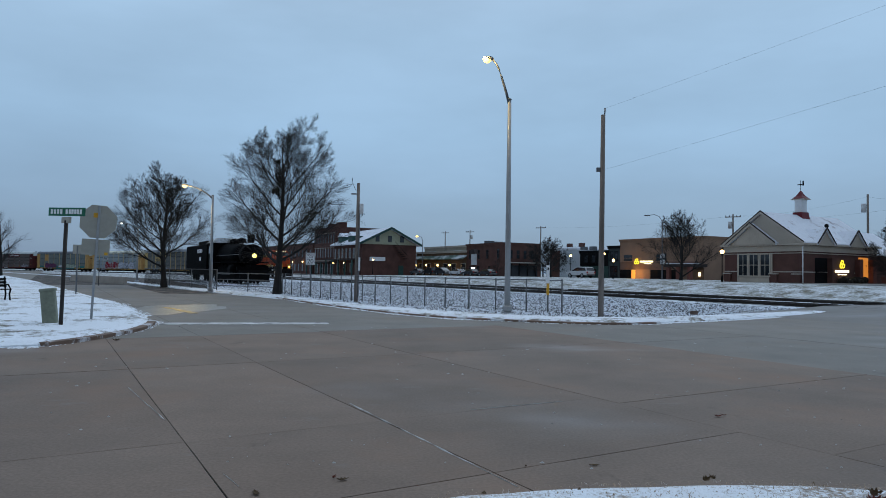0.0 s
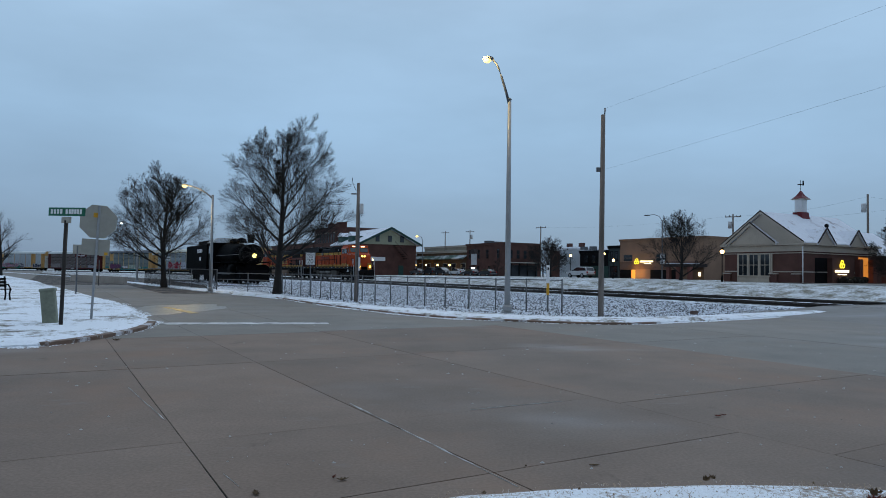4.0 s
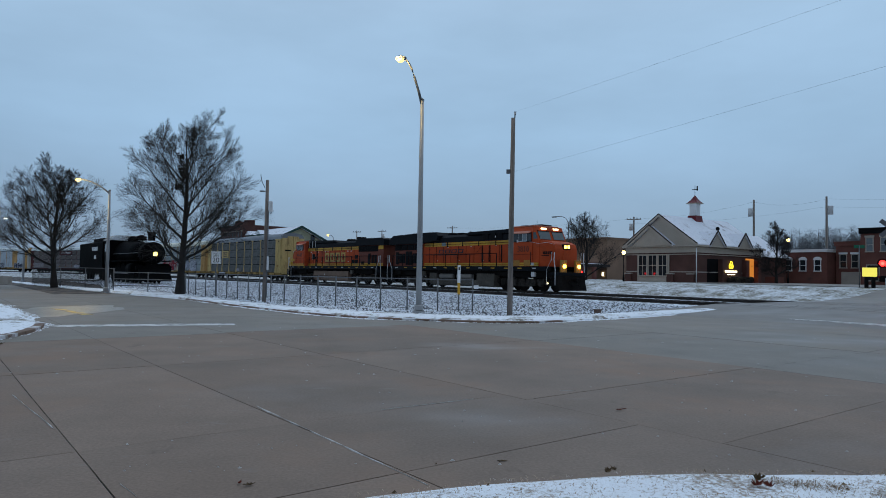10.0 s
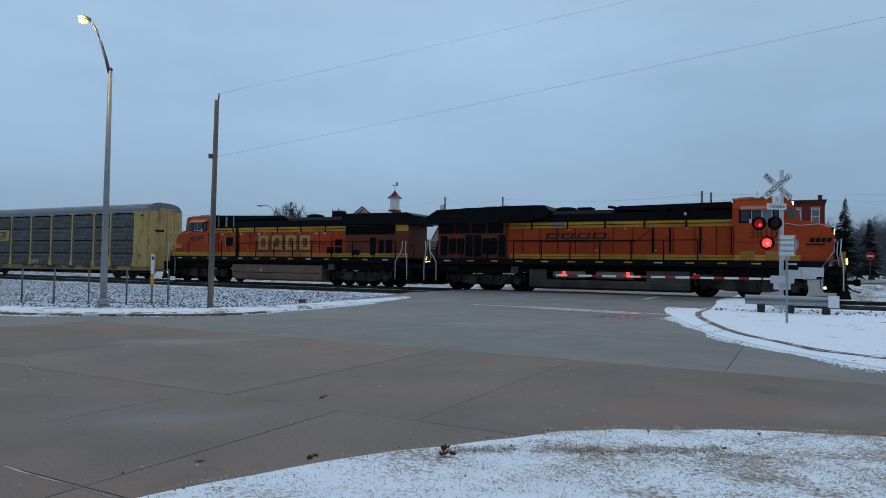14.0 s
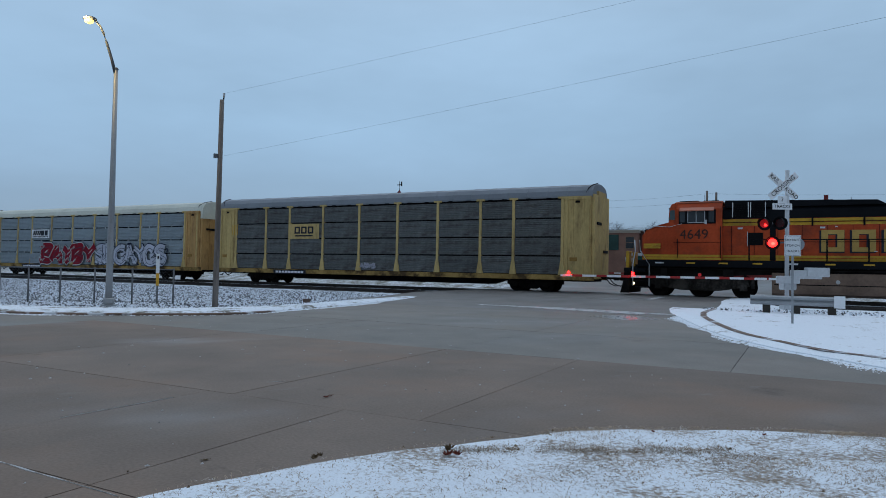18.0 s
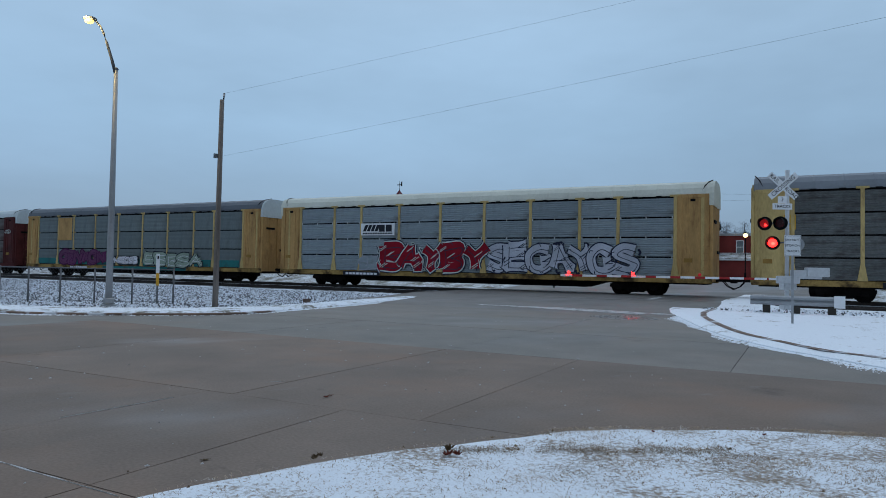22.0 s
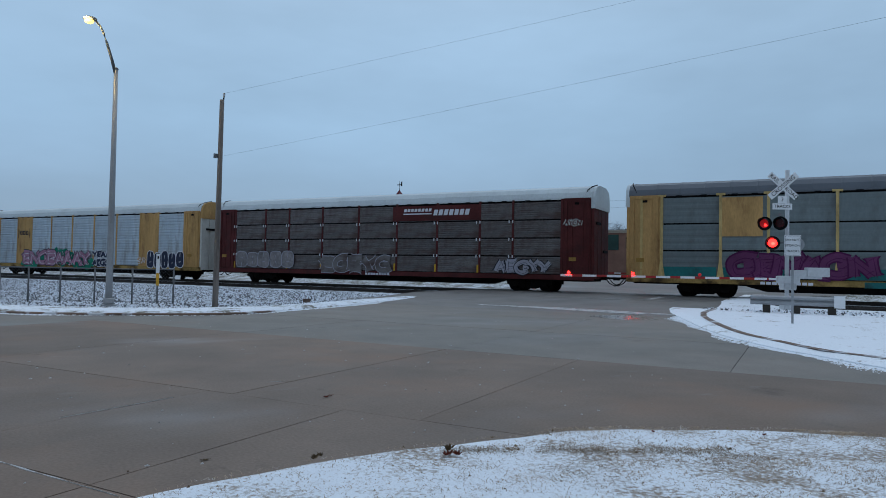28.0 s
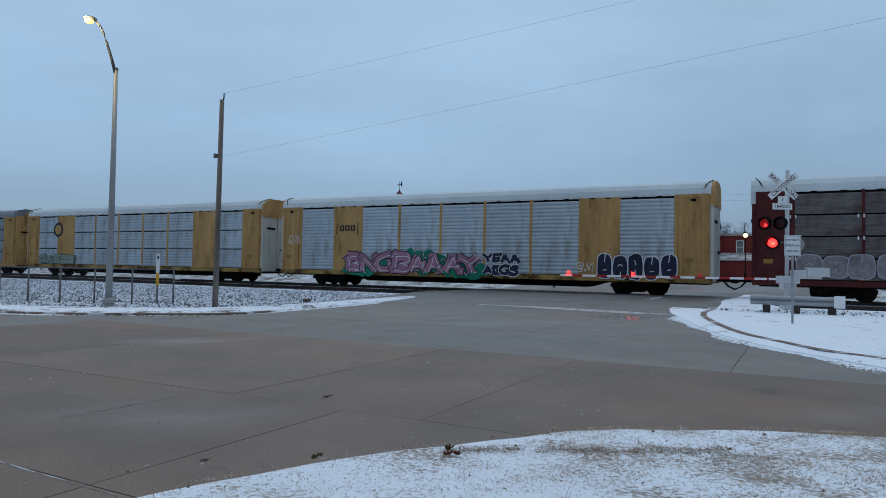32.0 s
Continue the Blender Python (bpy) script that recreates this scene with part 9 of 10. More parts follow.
boxpart("name_plate", sgp, M_GREEN, -0.4, 0.4, -0.015, 0.015, 2.7, 2.92)


# ---- vehicles ----
def car(name, m, paint, label, category, kind, group="parked cars"):
    """Body shell with cabin, glass, wheels and lights; local x forward."""
    c = thing(name, m, label, category, group)
    if kind == "pickup":
        prof = [(-2.85, 0.45), (-2.85, 1.02), (-0.75, 1.05), (-0.72, 1.06), (1.05, 1.08), (2.6, 1.0), (2.85, 0.8), (2.85, 0.42)]
        cab_ = [(-0.75, 1.05), (-0.5, 1.82), (0.55, 1.84), (1.2, 1.06)]
        glassp = [(-0.6, 1.12), (-0.42, 1.74), (0.5, 1.76), (1.02, 1.12)]
        wheels, r, wd = (-1.85, 1.85), 0.4, 0.95
    elif kind == "suv":
        prof = [(-2.35, 0.42), (-2.42, 0.9), (-2.3, 1.08), (1.2, 1.05), (2.05, 0.86), (2.38, 0.64), (2.32, 0.38)]
        cab_ = [(-2.36, 1.05), (-2.05, 1.66), (-0.1, 1.73), (1.6, 1.0)]
        glassp = [(-2.15, 1.1), (-1.92, 1.56), (-0.1, 1.62), (1.2, 1.06)]
        wheels, r, wd = (-1.4, 1.4), 0.36, 0.92
    else:
        prof = [(-2.25, 0.38), (-2.3, 0.85), (-2.1, 0.98), (1.0, 0.95), (2.1, 0.82), (2.25, 0.6), (2.2, 0.36)]
        cab_ = [(-1.75, 0.97), (-1.1, 1.42), (0.2, 1.44), (1.05, 0.96)]
        glassp = [(-1.55, 1.02), (-1.03, 1.36), (0.15, 1.38), (0.85, 1.02)]
        wheels, r, wd = (-1.35, 1.35), 0.33, 0.88
    bm = B()
    profile(bm, prof, -wd, wd)
    bmesh.ops.bevel(bm, geom=list(bm.edges), offset=0.05, segments=2, affect="EDGES")
    body = part("body", bm, paint, c)
    bm = B()
    profile(bm, cab_, -wd + 0.12, wd - 0.12)
    bmesh.ops.bevel(bm, geom=list(bm.edges), offset=0.04, segments=2, affect="EDGES")
    cb = part("cabin", bm, paint, c)
    bm = B()
    profile(bm, glassp, -wd + 0.11, -wd + 0.125)
    profile(bm, glassp, wd - 0.125, wd - 0.11)
    part("side_glass", bm, M_GLASSD, cb)
    for sx in (0, -1):
        a, b_ = (cab_[2], cab_[3]) if sx == 0 else (cab_[1], cab_[0])
        o = 0.015 if sx == 0 else -0.015
        bm = B()
        v = [bm.verts.new((p[0] + o, y, p[1])) for p, y in (((a[0] * 0.9 + b_[0] * 0.1, a[1] * 0.9 + b_[1] * 0.1), -wd + 0.25), ((a[0] * 0.9 + b_[0] * 0.1, a[1] * 0.9 + b_[1] * 0.1), wd - 0.25), ((a[0] * 0.1 + b_[0] * 0.9, a[1] * 0.1 + b_[1] * 0.9), wd - 0.2), ((a[0] * 0.1 + b_[0] * 0.9, a[1] * 0.1 + b_[1] * 0.9), -wd + 0.2))]
        bm.faces.new(v)
        part("windscreen" if sx == 0 else "rear_window", bm, M_GLASSD, cb)
    for x in wheels:
        for sy in (-1, 1):
            bm = B()
            tube(bm, [(x, sy * (wd - 0.2), r), (x, sy * (wd + 0.03), r)], r, 18)
            wh = part("wheel", bm, M_BLACK, c)
            bm = B()
            tube(bm, [(x, sy * (wd + 0.03), r), (x, sy * (wd + 0.045), r)], r * 0.6, 14)
            part("rim", bm, M_GALV, wh)
    xf, xr = prof[-2][0], prof[1][0]
    for sy in (-1, 1):
        yy = sorted((sy * (wd - 0.3), sy * (wd - 0.05)))
        boxpart("headlight", c, M_WHITE, xf - 0.12, xf + 0.02, yy[0], yy[1], 0.68, 0.82)
        boxpart("tail_light", c, M_REDON if kind == "pickup" else M_RED, xr - 0.03, xr + 0.1, yy[0], yy[1], 0.72, 0.98, label="lit red tail light" if kind == "pickup" else "red tail light")
    boxpart("bumper", c, M_GALVD, xf - 0.05, xf + 0.06, -wd + 0.1, wd - 0.1, 0.4, 0.6, bevel=0.02)
    boxpart("bumper", c, M_GALVD, xr - 0.08, xr + 0.05, -wd + 0.1, wd - 0.1, 0.4, 0.6, bevel=0.02)
    return c


P_WHITE = mat("white_car_paint", (0.55, 0.57, 0.6), 0.3, 0, 0.05)
P_DARK = mat("dark_car_paint", (0.02, 0.023, 0.03), 0.3, 0, 0.1)
P_GREY = mat("grey_car_paint", (0.14, 0.15, 0.17), 0.3, 0.3, 0.1)
PICKUP = car("pickup_truck", along(30, 53.5, GZ), mat("silver_pickup_paint", (0.40, 0.42, 0.45), 0.35, 0.2, 0.06), "silver pickup truck driving with red tail lights lit", "pickup truck", "pickup", "moving vehicles")
car("suv", along(80.8, 72, GZ, 180), P_WHITE, "white sport utility car parked before the white building", "car", "suv")
for s, pt, kind in ((121, P_WHITE, "car"), (116, P_DARK, "car"), (127, P_DARK, "suv"), (133, P_DARK, "suv"), (139, P_GREY, "car"), (110, P_DARK, "car")):
    car("parked_car", along(s, 74, 0.78, random.choice((0, 180))), pt, {"car": "parked saloon car in front of the old shops", "suv": "dark parked sport utility car before the shops"}[kind], "car", kind)
car("parked_car", along(24.6, 77, GZ, 0), M_BLACK, "dark car waiting on the far street", "car", "car")


# ---- preserved steam locomotive behind the fence ----
def steam_engine():
    """Big black engine and tender on display, front towards the road; local x forward."""
    px, py = -17.9, 63.2
    e = thing("steam_locomotive", pose(px, py, 0.05, 0, 0, YAW), "black preserved steam locomotive with a lit headlight", "locomotive")
    x0 = 0.0
    tubepart("boiler", e, M_SOOT, [(-1.2, 0, 2.75), (-4, 0, 2.8), (-10.0, 0, 2.95)], [0.98, 1.02, 1.12], 20)
    bm = B()
    tube(bm, [(-1.25, 0, 2.75), (0.2, 0, 2.75), (0.35, 0, 2.75)], [1.0, 1.0, 0.82], 20)
    sb = part("smokebox", bm, M_SOOT, e)
    tubepart("smokebox_door", sb, M_SOOT, [(0.33, 0, 2.75), (0.45, 0, 2.75)], [0.78, 0.6], 18)
    bm = B()
    tube(bm, [(0.45, 0, 2.65), (0.75, 0, 2.65)], 0.24, 14)
    hl = part("headlight", bm, M_SOOT, e)
    tubepart("lens", hl, glow("engine_headlight", (1.0, 0.80, 0.22), 5.0), [(0.74, 0, 2.65), (0.8, 0, 2.65)], 0.2, 14, label="bright yellow headlight")
    tubepart("chimney", e, M_SOOT, [(-0.6, 0, 3.9), (-0.6, 0, 4.55), (-0.6, 0, 4.65)], [0.3, 0.36, 0.42], 14)
    for x in (-4.2, -7.4):
        tubepart("dome", e, M_SOOT, [(x, 0, 4.0), (x, 0, 4.35), (x, 0, 4.5)], [0.5, 0.42, 0.15], 14)
    bm = B()
    box(bm, -12.4, -10.0, -1.55, 1.55, 1.6, 4.2)
    part("cab", bm, M_SOOT, e)
    bm = B()
    profile(bm, [(-1.7, 4.15), (-1.0, 4.65), (1.0, 4.65), (1.7, 4.15)], -12.9, -9.8, axis="x")
    part("cab_roof", bm, M_FARSNOW, e, "snow-covered cab roof")
    for x in (-11.75, -10.7):
        boxpart("cab_window", e, M_GLASSL, x - 0.35, x + 0.35, -1.58, -1.55, 3.0, 3.8)
    boxpart("running_board", e, M_SOOT, -10, 0.3, -1.5, 1.5, 2.0, 2.1)
    boxpart("frame", e, M_SOOT, -12, 0.4, -0.6, 0.6, 0.7, 1.8)
    bm = B()
    profile(bm, [(0.3, 0.25), (0.3, 1.3), (0.6, 1.3), (1.5, 0.25)], -1.3, 1.3)
    part("pilot", bm, M_SOOT, e)
    bm = B()
    box(bm, 0.2, 0.5, -1.5, 1.5, 1.25, 1.6)
    part("buffer_beam", bm, M_SOOT, e)
    for x in (-3.6, -5.45, -7.3, -9.15):
        for y in (-0.8, 0.8):
            bm = B()
            tube(bm, [(x, y - 0.07, 1.0), (x, y + 0.07, 1.0)], 0.98, 22)
            part("driving_wheel", bm, M_SOOT, e)
    for x in (-0.9, -2.2, -10.6, -11.8):
        for y in (-0.8, 0.8):
            bm = B()
            tube(bm, [(x, y - 0.06, 0.5), (x, y + 0.06, 0.5)], 0.48, 16)
            part("small_wheel", bm, M_SOOT, e)
    for y in (-1.25, 1.25):
        bm = B()
        tube(bm, [(-2.4, y, 1.35), (-0.4, y, 1.35)], 0.5, 16)
        part("cylinder", bm, M_SOOT, e)
        bm = B()
        box(bm, -9.2, -3.5, y - 0.04, y + 0.04, 0.85, 1.02)
        part("side_rod", bm, M_GALVD, e)
        bm = B()
        tube(bm, [(-9.8, y, 2.75), (0, y, 2.75)], 0.025, 5)
        part("handrail", bm, M_GALVD, e)
    t = thing("locomotive_tender", pose(px, py, 0.05, 0, 0, YAW) @ pose(-13.3, 0, 0), "long black tender with white lettering bars", "tender")
    boxpart("tank", t, M_SOOT, -12.8, 0, -1.55, 1.55, 1.2, 4.1, bevel=0.08)
    boxpart("coal_bunker", t, M_SOOT, -6.0, -0.3, -1.35, 1.35, 4.1, 4.5)
    bars(t, "lettering_bar", -5.5, -2.6, 3.2, 3.6, M_WHITE, 7, 0.1, "white lettering bars", y=-1.56)
    bars(t, "number_bar", -4.3, -3.2, 2.3, 2.7, M_WHITE, 1, 0, "white number bar", y=-1.56)
    boxpart("tender_frame", t, M_SOOT, -12.6, -0.2, -1.2, 1.2, 0.75, 1.19)
    for x in (-1.5, -3.0, -4.5, -8.6, -10.1, -11.6):
        for y in (-0.8, 0.8):
            bm = B()
            tube(bm, [(x, y - 0.07, 0.48), (x, y + 0.07, 0.48)], 0.46, 16)
            part("tender_wheel", bm, M_SOOT, t)


steam_engine()

# ---- more trees and far woods ----
bare_tree("tree", W(91.5, 74).x, W(91.5, 74).y, 0.8, 5.6, 4.6, 0.16, 51, "dark dense bare tree before the white building", limbs=18, depth=4, first=0.1)
bare_tree("tree", W(52.7, 62).x, W(52.7, 62).y, 0.8, 6.6, 4.9, 0.16, 31, "round bare vase-shaped tree beside the tan office", limbs=13, depth=4, first=0.08, rise=0.62)
bare_tree("tree", W(34.0, 70).x, W(34.0, 70).y, 0.8, 6.9, 2.4, 0.14, 33, "dense upright bare tree by the bank", limbs=14, depth=4, first=0.12)
bare_tree("tree", -60.5, 92, 0.0, 8.6, 4.0, 0.22, 35, "far bare tree at the bend of the road", limbs=12, depth=3, first=0.2)
bare_tree("tree", W(85.6, 70).x, W(85.6, 70).y, 0.8, 5.6, 3.4, 0.14, 37, "dark bare street tree by the brick building", limbs=13, depth=3, first=0.16)
bare_tree("tree", W(109, 76).x, W(109, 76).y, 0.8, 3.6, 1.4, 0.08, 38, "small bare street tree", limbs=8, depth=3, first=0.3)
bare_tree("tree", W(22.0, 73).x, W(22.0, 73).y, 0.9, 3.4, 1.3, 0.07, 39, "small bare street tree", limbs=8, depth=3, first=0.3)


def evergreen(s, d, z, h, r, seed):
    rng = random.Random(seed)
    p = W(s, d, z)
    t = thing("evergreen_tree", pose(p.x, p.y, p.z), "dark evergreen tree beyond the houses", "tree", "evergreen trees")
    tubepart("trunk", t, M_BARK, [(0, 0, 0), (0, 0, h)], [0.2, 0.03], 7)
    vs, fs = [], []
    for k in range(420):
        f = rng.random() ** 0.8
        a = rng.uniform(0, math.tau)
        ln = r * (1 - f) * rng.uniform(0.55, 1.1) + 0.15
        z0 = h * (0.12 + 0.87 * f)
        b0 = Vector((0, 0, z0))
        tip = Vector((math.cos(a) * ln, math.sin(a) * ln, z0 - ln * rng.uniform(0.1, 0.45)))
        sd = Vector((-math.sin(a), math.cos(a), 0)) * ln * 0.22
        i = len(vs)
        mid = b0.lerp(tip, 0.55)
        vs += [b0, mid + sd, tip, mid - sd + Vector((0, 0, -0.1))]
        fs.append((i, i + 1, i + 2, i + 3))
    me = bpy.data.meshes.new("crown")
    me.from_pydata(vs, [], fs)
    me.materials.append(mat("dark_needles", (0.012, 0.020, 0.016), 0.9, 0, 0.4))
    part("crown", me, None, t)


for row in ((18.3, 130, 0.9, 12.6, 2.8, 1), (13.5, 134, 0.9, 10.0, 2.6, 2), (-5.5, 100, 0.9, 10.5, 3.0, 3), (-8.5, 104, 0.9, 8.0, 2.6, 4), (6, 140, 0.9, 11.5, 2.6, 5)):
    evergreen(*row)


def far_woods():
    """Bare woods on a low rise behind the houses: many thin trees and twigs, joined."""
    rng = random.Random(77)
    vs, fs = [], []

    def blade(p, q, w):
        sd = (q - p).cross(Vector((rng.uniform(-1, 1), rng.uniform(-1, 1), 0.2))).normalized() * w
        i = len(vs)
        vs.extend((p - sd, p + sd, q + sd * 0.3, q - sd * 0.3))
        fs.append((i, i + 1, i + 2, i + 3))
    for k in range(1800):
        s, d = (rng.uniform(-95, 110), rng.uniform(150, 230)) if k < 1500 else (rng.uniform(-120, -6), rng.uniform(100, 150))
        rise = 1.0 + max(0.0, d - 150) * 0.12
        h = rng.uniform(5, 9.5) if k < 950 or k > 1500 else rng.uniform(2.5, 4.5)
        b = W(s, d, rise - 1)
        blade(b, b + Vector((0, 0, h)), 0.12)
        for q in range(130 if k < 950 or k > 1500 else 60):
            f = rng.uniform(0.2, 1.0)
            a = rng.uniform(0, math.tau)
            ln = h * 0.42 * (1.15 - 0.7 * f) * rng.uniform(0.5, 1.0)
            p = b + Vector((rng.uniform(-1, 1) * h * 0.12, rng.uniform(-1, 1) * h * 0.12, h * f * 0.92))
            t = p + Vector((math.cos(a) * ln, math.sin(a) * ln, ln * rng.uniform(0.0, 1.0)))
            blade(p, t, 0.024)
    me = bpy.data.meshes.new("far_woods")
    me.from_pydata(vs, [], fs)
    # grey-blue distance haze is put into the twigs' colour
    me.materials.append(mat("hazed_far_wood", (0.085, 0.09, 0.102), 0.95, 0, 0.3))
    tagged(new("far_woods", me), "hazy bare winter woods on the rise behind the town", "woods", kind="stuff")


far_woods()


# ---- grass stubble, leaves and grit on the near verge and the road ----
def inside_near(x, y):
    """Whether a point lies on the near verge, a little behind its edge."""
    for (ax, ay), (bx_, by_) in zip(near_edge, near_edge[1:]):
        if ax <= x <= bx_:
            return y < ay + (by_ - ay) * (x - ax) / max(bx_ - ax, 1e-6) - 0.05
    return False


def stubble(name, count, seed, tall, material, label, rule):
    rng = random.Random(seed)
    vs, fs = [], []
    made = tries = 0
    while made < count and tries < count * 30:
        tries += 1
        x, y = rng.uniform(-1.0, 8.5), rng.uniform(1.6, 4.5)
        if not inside_near(x, y) or rng.random() > rule(x, y):
            continue
        made += 1
        a, ln, w = rng.uniform(0, 6.28), tall * rng.uniform(0.5, 1.3), rng.uniform(0.0012, 0.0026)
        lean = rng.uniform(0.5, 1.6) * ln
        dx, dy = math.cos(a), math.sin(a)
        b = len(vs)
        z = 0.066
        vs.extend(((x - dy * w, y + dx * w, z), (x + dy * w, y - dx * w, z), (x + dx * lean * 0.45 + dy * w, y + dy * lean * 0.45 - dx * w, z + ln * 0.38), (x + dx * lean * 0.45 - dy * w, y + dy * lean * 0.45 + dx * w, z + ln * 0.38), (x + dx * lean, y + dy * lean, z + ln * 0.42)))
        fs.extend(((b, b + 1, b + 2, b + 3), (b + 3, b + 2, b + 4)))
    me = bpy.data.meshes.new(name)
    me.from_pydata(vs, [], fs)
    me.materials.append(material)
    tagged(new(name, me), label, "grass", kind="stuff")


def patchy(x, y):
    k = noise.noise((x * 1.1, y * 1.6, 4.0)) * 0.5 + 0.5
    k2 = noise.noise((x * 5.0, y * 7.0, 8.0)) * 0.5 + 0.5
    base = 0.03 + 0.5 * max(0.0, k - 0.42) / 0.58 * max(0.0, (x - 2.2) / 3.0 if x < 5.2 else 1.0)
    return min(1.0, base * (0.25 + 1.5 * k2 * k2))


def strip(x, y):
    """The band of uncovered turf that runs from the leaf clump towards the camera's side."""
    c = 4.16 - 0.42 * (x - 2.7) - 0.06 * (x - 2.7) ** 2
    d = abs(y - c) / (0.13 + 0.06 * (x - 2.6))
    k = noise.noise((x * 3.5, y * 5.0, 2.0)) + 0.42 - 0.2 * max(0.0, x - 3.3)
    return max(0.0, 1 - d) * min(1.0, max(0.0, k * 2.2)) if 2.62 < x < 4.6 else 0.0


M_STRAW = mat("frosted_straw", (0.36, 0.27, 0.19), 0.9, 0, 0.35, 2.0, 30, 0, dirt=(0.62, 0.60, 0.58), dirt_at=(0.52, 0.64), dirt_scale=9.0)
M_TURF = mat("dead_brown_turf", (0.14, 0.095, 0.055), 0.95, 0, 0.35, 3.0, 40, 0.1, dirt=(0.34, 0.27, 0.19), dirt_at=(0.45, 0.6), dirt_scale=12.0)
M_STRAWD = mat("damp_straw", (0.27, 0.19, 0.12), 0.95, 0, 0.35, 3.0, 40, 0.1, dirt=(0.5, 0.46, 0.42), dirt_at=(0.45, 0.6), dirt_scale=12.0)
M_LEAF = mat("russet_leaf", (0.21, 0.05, 0.03), 0.7, 0, 0.3, 6.0, 40, 0.1)
M_LEAFB = mat("brown_leaf", (0.15, 0.10, 0.055), 0.75, 0, 0.3, 6.0, 40, 0.1)
stubble("grass_stubble", 46000, 41, 0.026, M_STRAW, "short frosted straw-coloured grass in the snow", patchy)
stubble("grass_tufts", 10000, 42, 0.032, M_STRAWD, "dead brown grass tufts along a bare strip", strip)
stubble("grass_specks", 3800, 43, 0.012, M_TURF, "dark grass tips poking through the snow", lambda x, y: max(0.03, min(1.0, noise.noise((x * 2.3, y * 3.1, 1.0)) * 1.6)))


def clods():
    """Small clods of turf and crumbs of leaf litter that stand out of the snow."""
    rng = random.Random(44)
    vs, fs = [], []
    for k in range(2600):
        x, y = rng.uniform(-0.6, 8.0), rng.uniform(1.8, 4.5)
        near_strip = strip(x, y)
        if not inside_near(x, y) or rng.random() > 0.12 + 0.9 * near_strip + 0.25 * patchy(x, y):
            continue
        r = rng.uniform(0.006, 0.016) * (1.5 if near_strip > 0.3 else 1.0)
        a = rng.uniform(0, 6.28)
        b = len(vs)
        for q in range(5):
            an = a + q * 1.2566
            vs.append((x + r * rng.uniform(0.7, 1.6) * math.cos(an), y + r * rng.uniform(0.6, 1.2) * math.sin(an), 0.062))
        vs.append((x, y, 0.068 + r * rng.uniform(0.5, 1.1)))
        fs += [(b + q, b + (q + 1) % 5, b + 5) for q in range(5)]
    me = bpy.data.meshes.new("turf_clods")
    me.from_pydata(vs, [], fs)
    me.materials.append(M_TURF)
    tagged(new("turf_clods", me), "small dark clods of turf in the snow", "turf", kind="stuff")


clods()


def leaf_mesh(seed, size, curl):
    rng = random.Random(seed)
    bm = B()
    outline = [(-1.0, 0.0), (-0.6, 0.32), (-0.35, 0.2), (-0.1, 0.55), (0.15, 0.28), (0.45, 0.42), (0.6, 0.15), (1.0, 0.0)]
    mid = [bm.verts.new((x * size, 0, 0.02 + curl * size * x * x)) for x, _ in outline]
    for sgn in (1, -1):
        edge = [bm.verts.new((x * size, sgn * w * size * rng.uniform(0.8, 1.2), 0.02 + curl * size * (x * x + 1.3 * w * w * 2) + 0.004 * rng.random())) for x, w in outline]
        for k in range(len(outline) - 1):
            f = (mid[k], mid[k + 1], edge[k + 1], edge[k])
            bm.faces.new(f if sgn > 0 else f[::-1])
    bmesh.ops.solidify(bm, geom=bm.faces[:], thickness=0.0015)
    return bm


def leaf(x, y, z, size, curl, yaw, tilt, seed, material, label):
    ob = part("fallen_leaf", leaf_mesh(seed, size, curl), material)
    ob.matrix_basis = pose(x, y, z - 0.018, tilt, 0, yaw)
    tagged(ob, label, "leaf", "fallen leaves")


leaf(2.58, 4.07, 0.075, 0.062, 0.55, 20, 12, 1, M_LEAF, "curled russet leaf lying in the snow")
leaf(2.65, 4.03, 0.08, 0.05, 0.7, 110, -20, 2, M_LEAF, "curled russet leaf lying in the snow")
leaf(2.63, 4.19, 0.085, 0.055, 0.6, 70, 45, 3, M_LEAFB, "brown leaf standing up at the verge edge")
leaf(2.69, 4.21, 0.085, 0.045, 0.5, 150, 60, 4, M_LEAFB, "brown leaf standing up at the verge edge")
leaf(1.72, 4.44, 0.075, 0.05, 0.6, 35, 25, 5, M_LEAFB, "brown leaf at the edge of the snow")
leaf(1.80, 4.46, 0.078, 0.04, 0.6, 95, -30, 6, M_LEAFB, "brown leaf at the edge of the snow")
leaf(2.77, 6.79, 0.002, 0.05, 0.35, 20, 6, 7, M_LEAF, "russet leaf lying on the damp road")
leaf(2.84, 6.84, 0.004, 0.03, 0.4, 130, 10, 8, M_LEAF, "russet leaf lying on the damp road")
leaf(4.45, 3.85, 0.075, 0.035, 0.5, 60, 10, 9, M_LEAF, "russet leaf lying in the snow")
leaf(5.2, 3.35, 0.075, 0.035, 0.5, 10, 20, 10, M_LEAF, "russet leaf lying in the snow")
leaf(1.13, 5.0, 0.001, 0.04, 0.12, 5, 3, 11, M_LEAFB, "flat brown leaf on the damp road")
leaf(0.62, 4.95, 0.002, 0.016, 0.5, 80, 5, 12, M_LEAFB, "small brown leaf on the damp road")
leaf(-6.25, 13.0, 0.002, 0.09, 0.5, 40, 8, 13, M_LEAFB, "dark leaf on the road near the kerb")


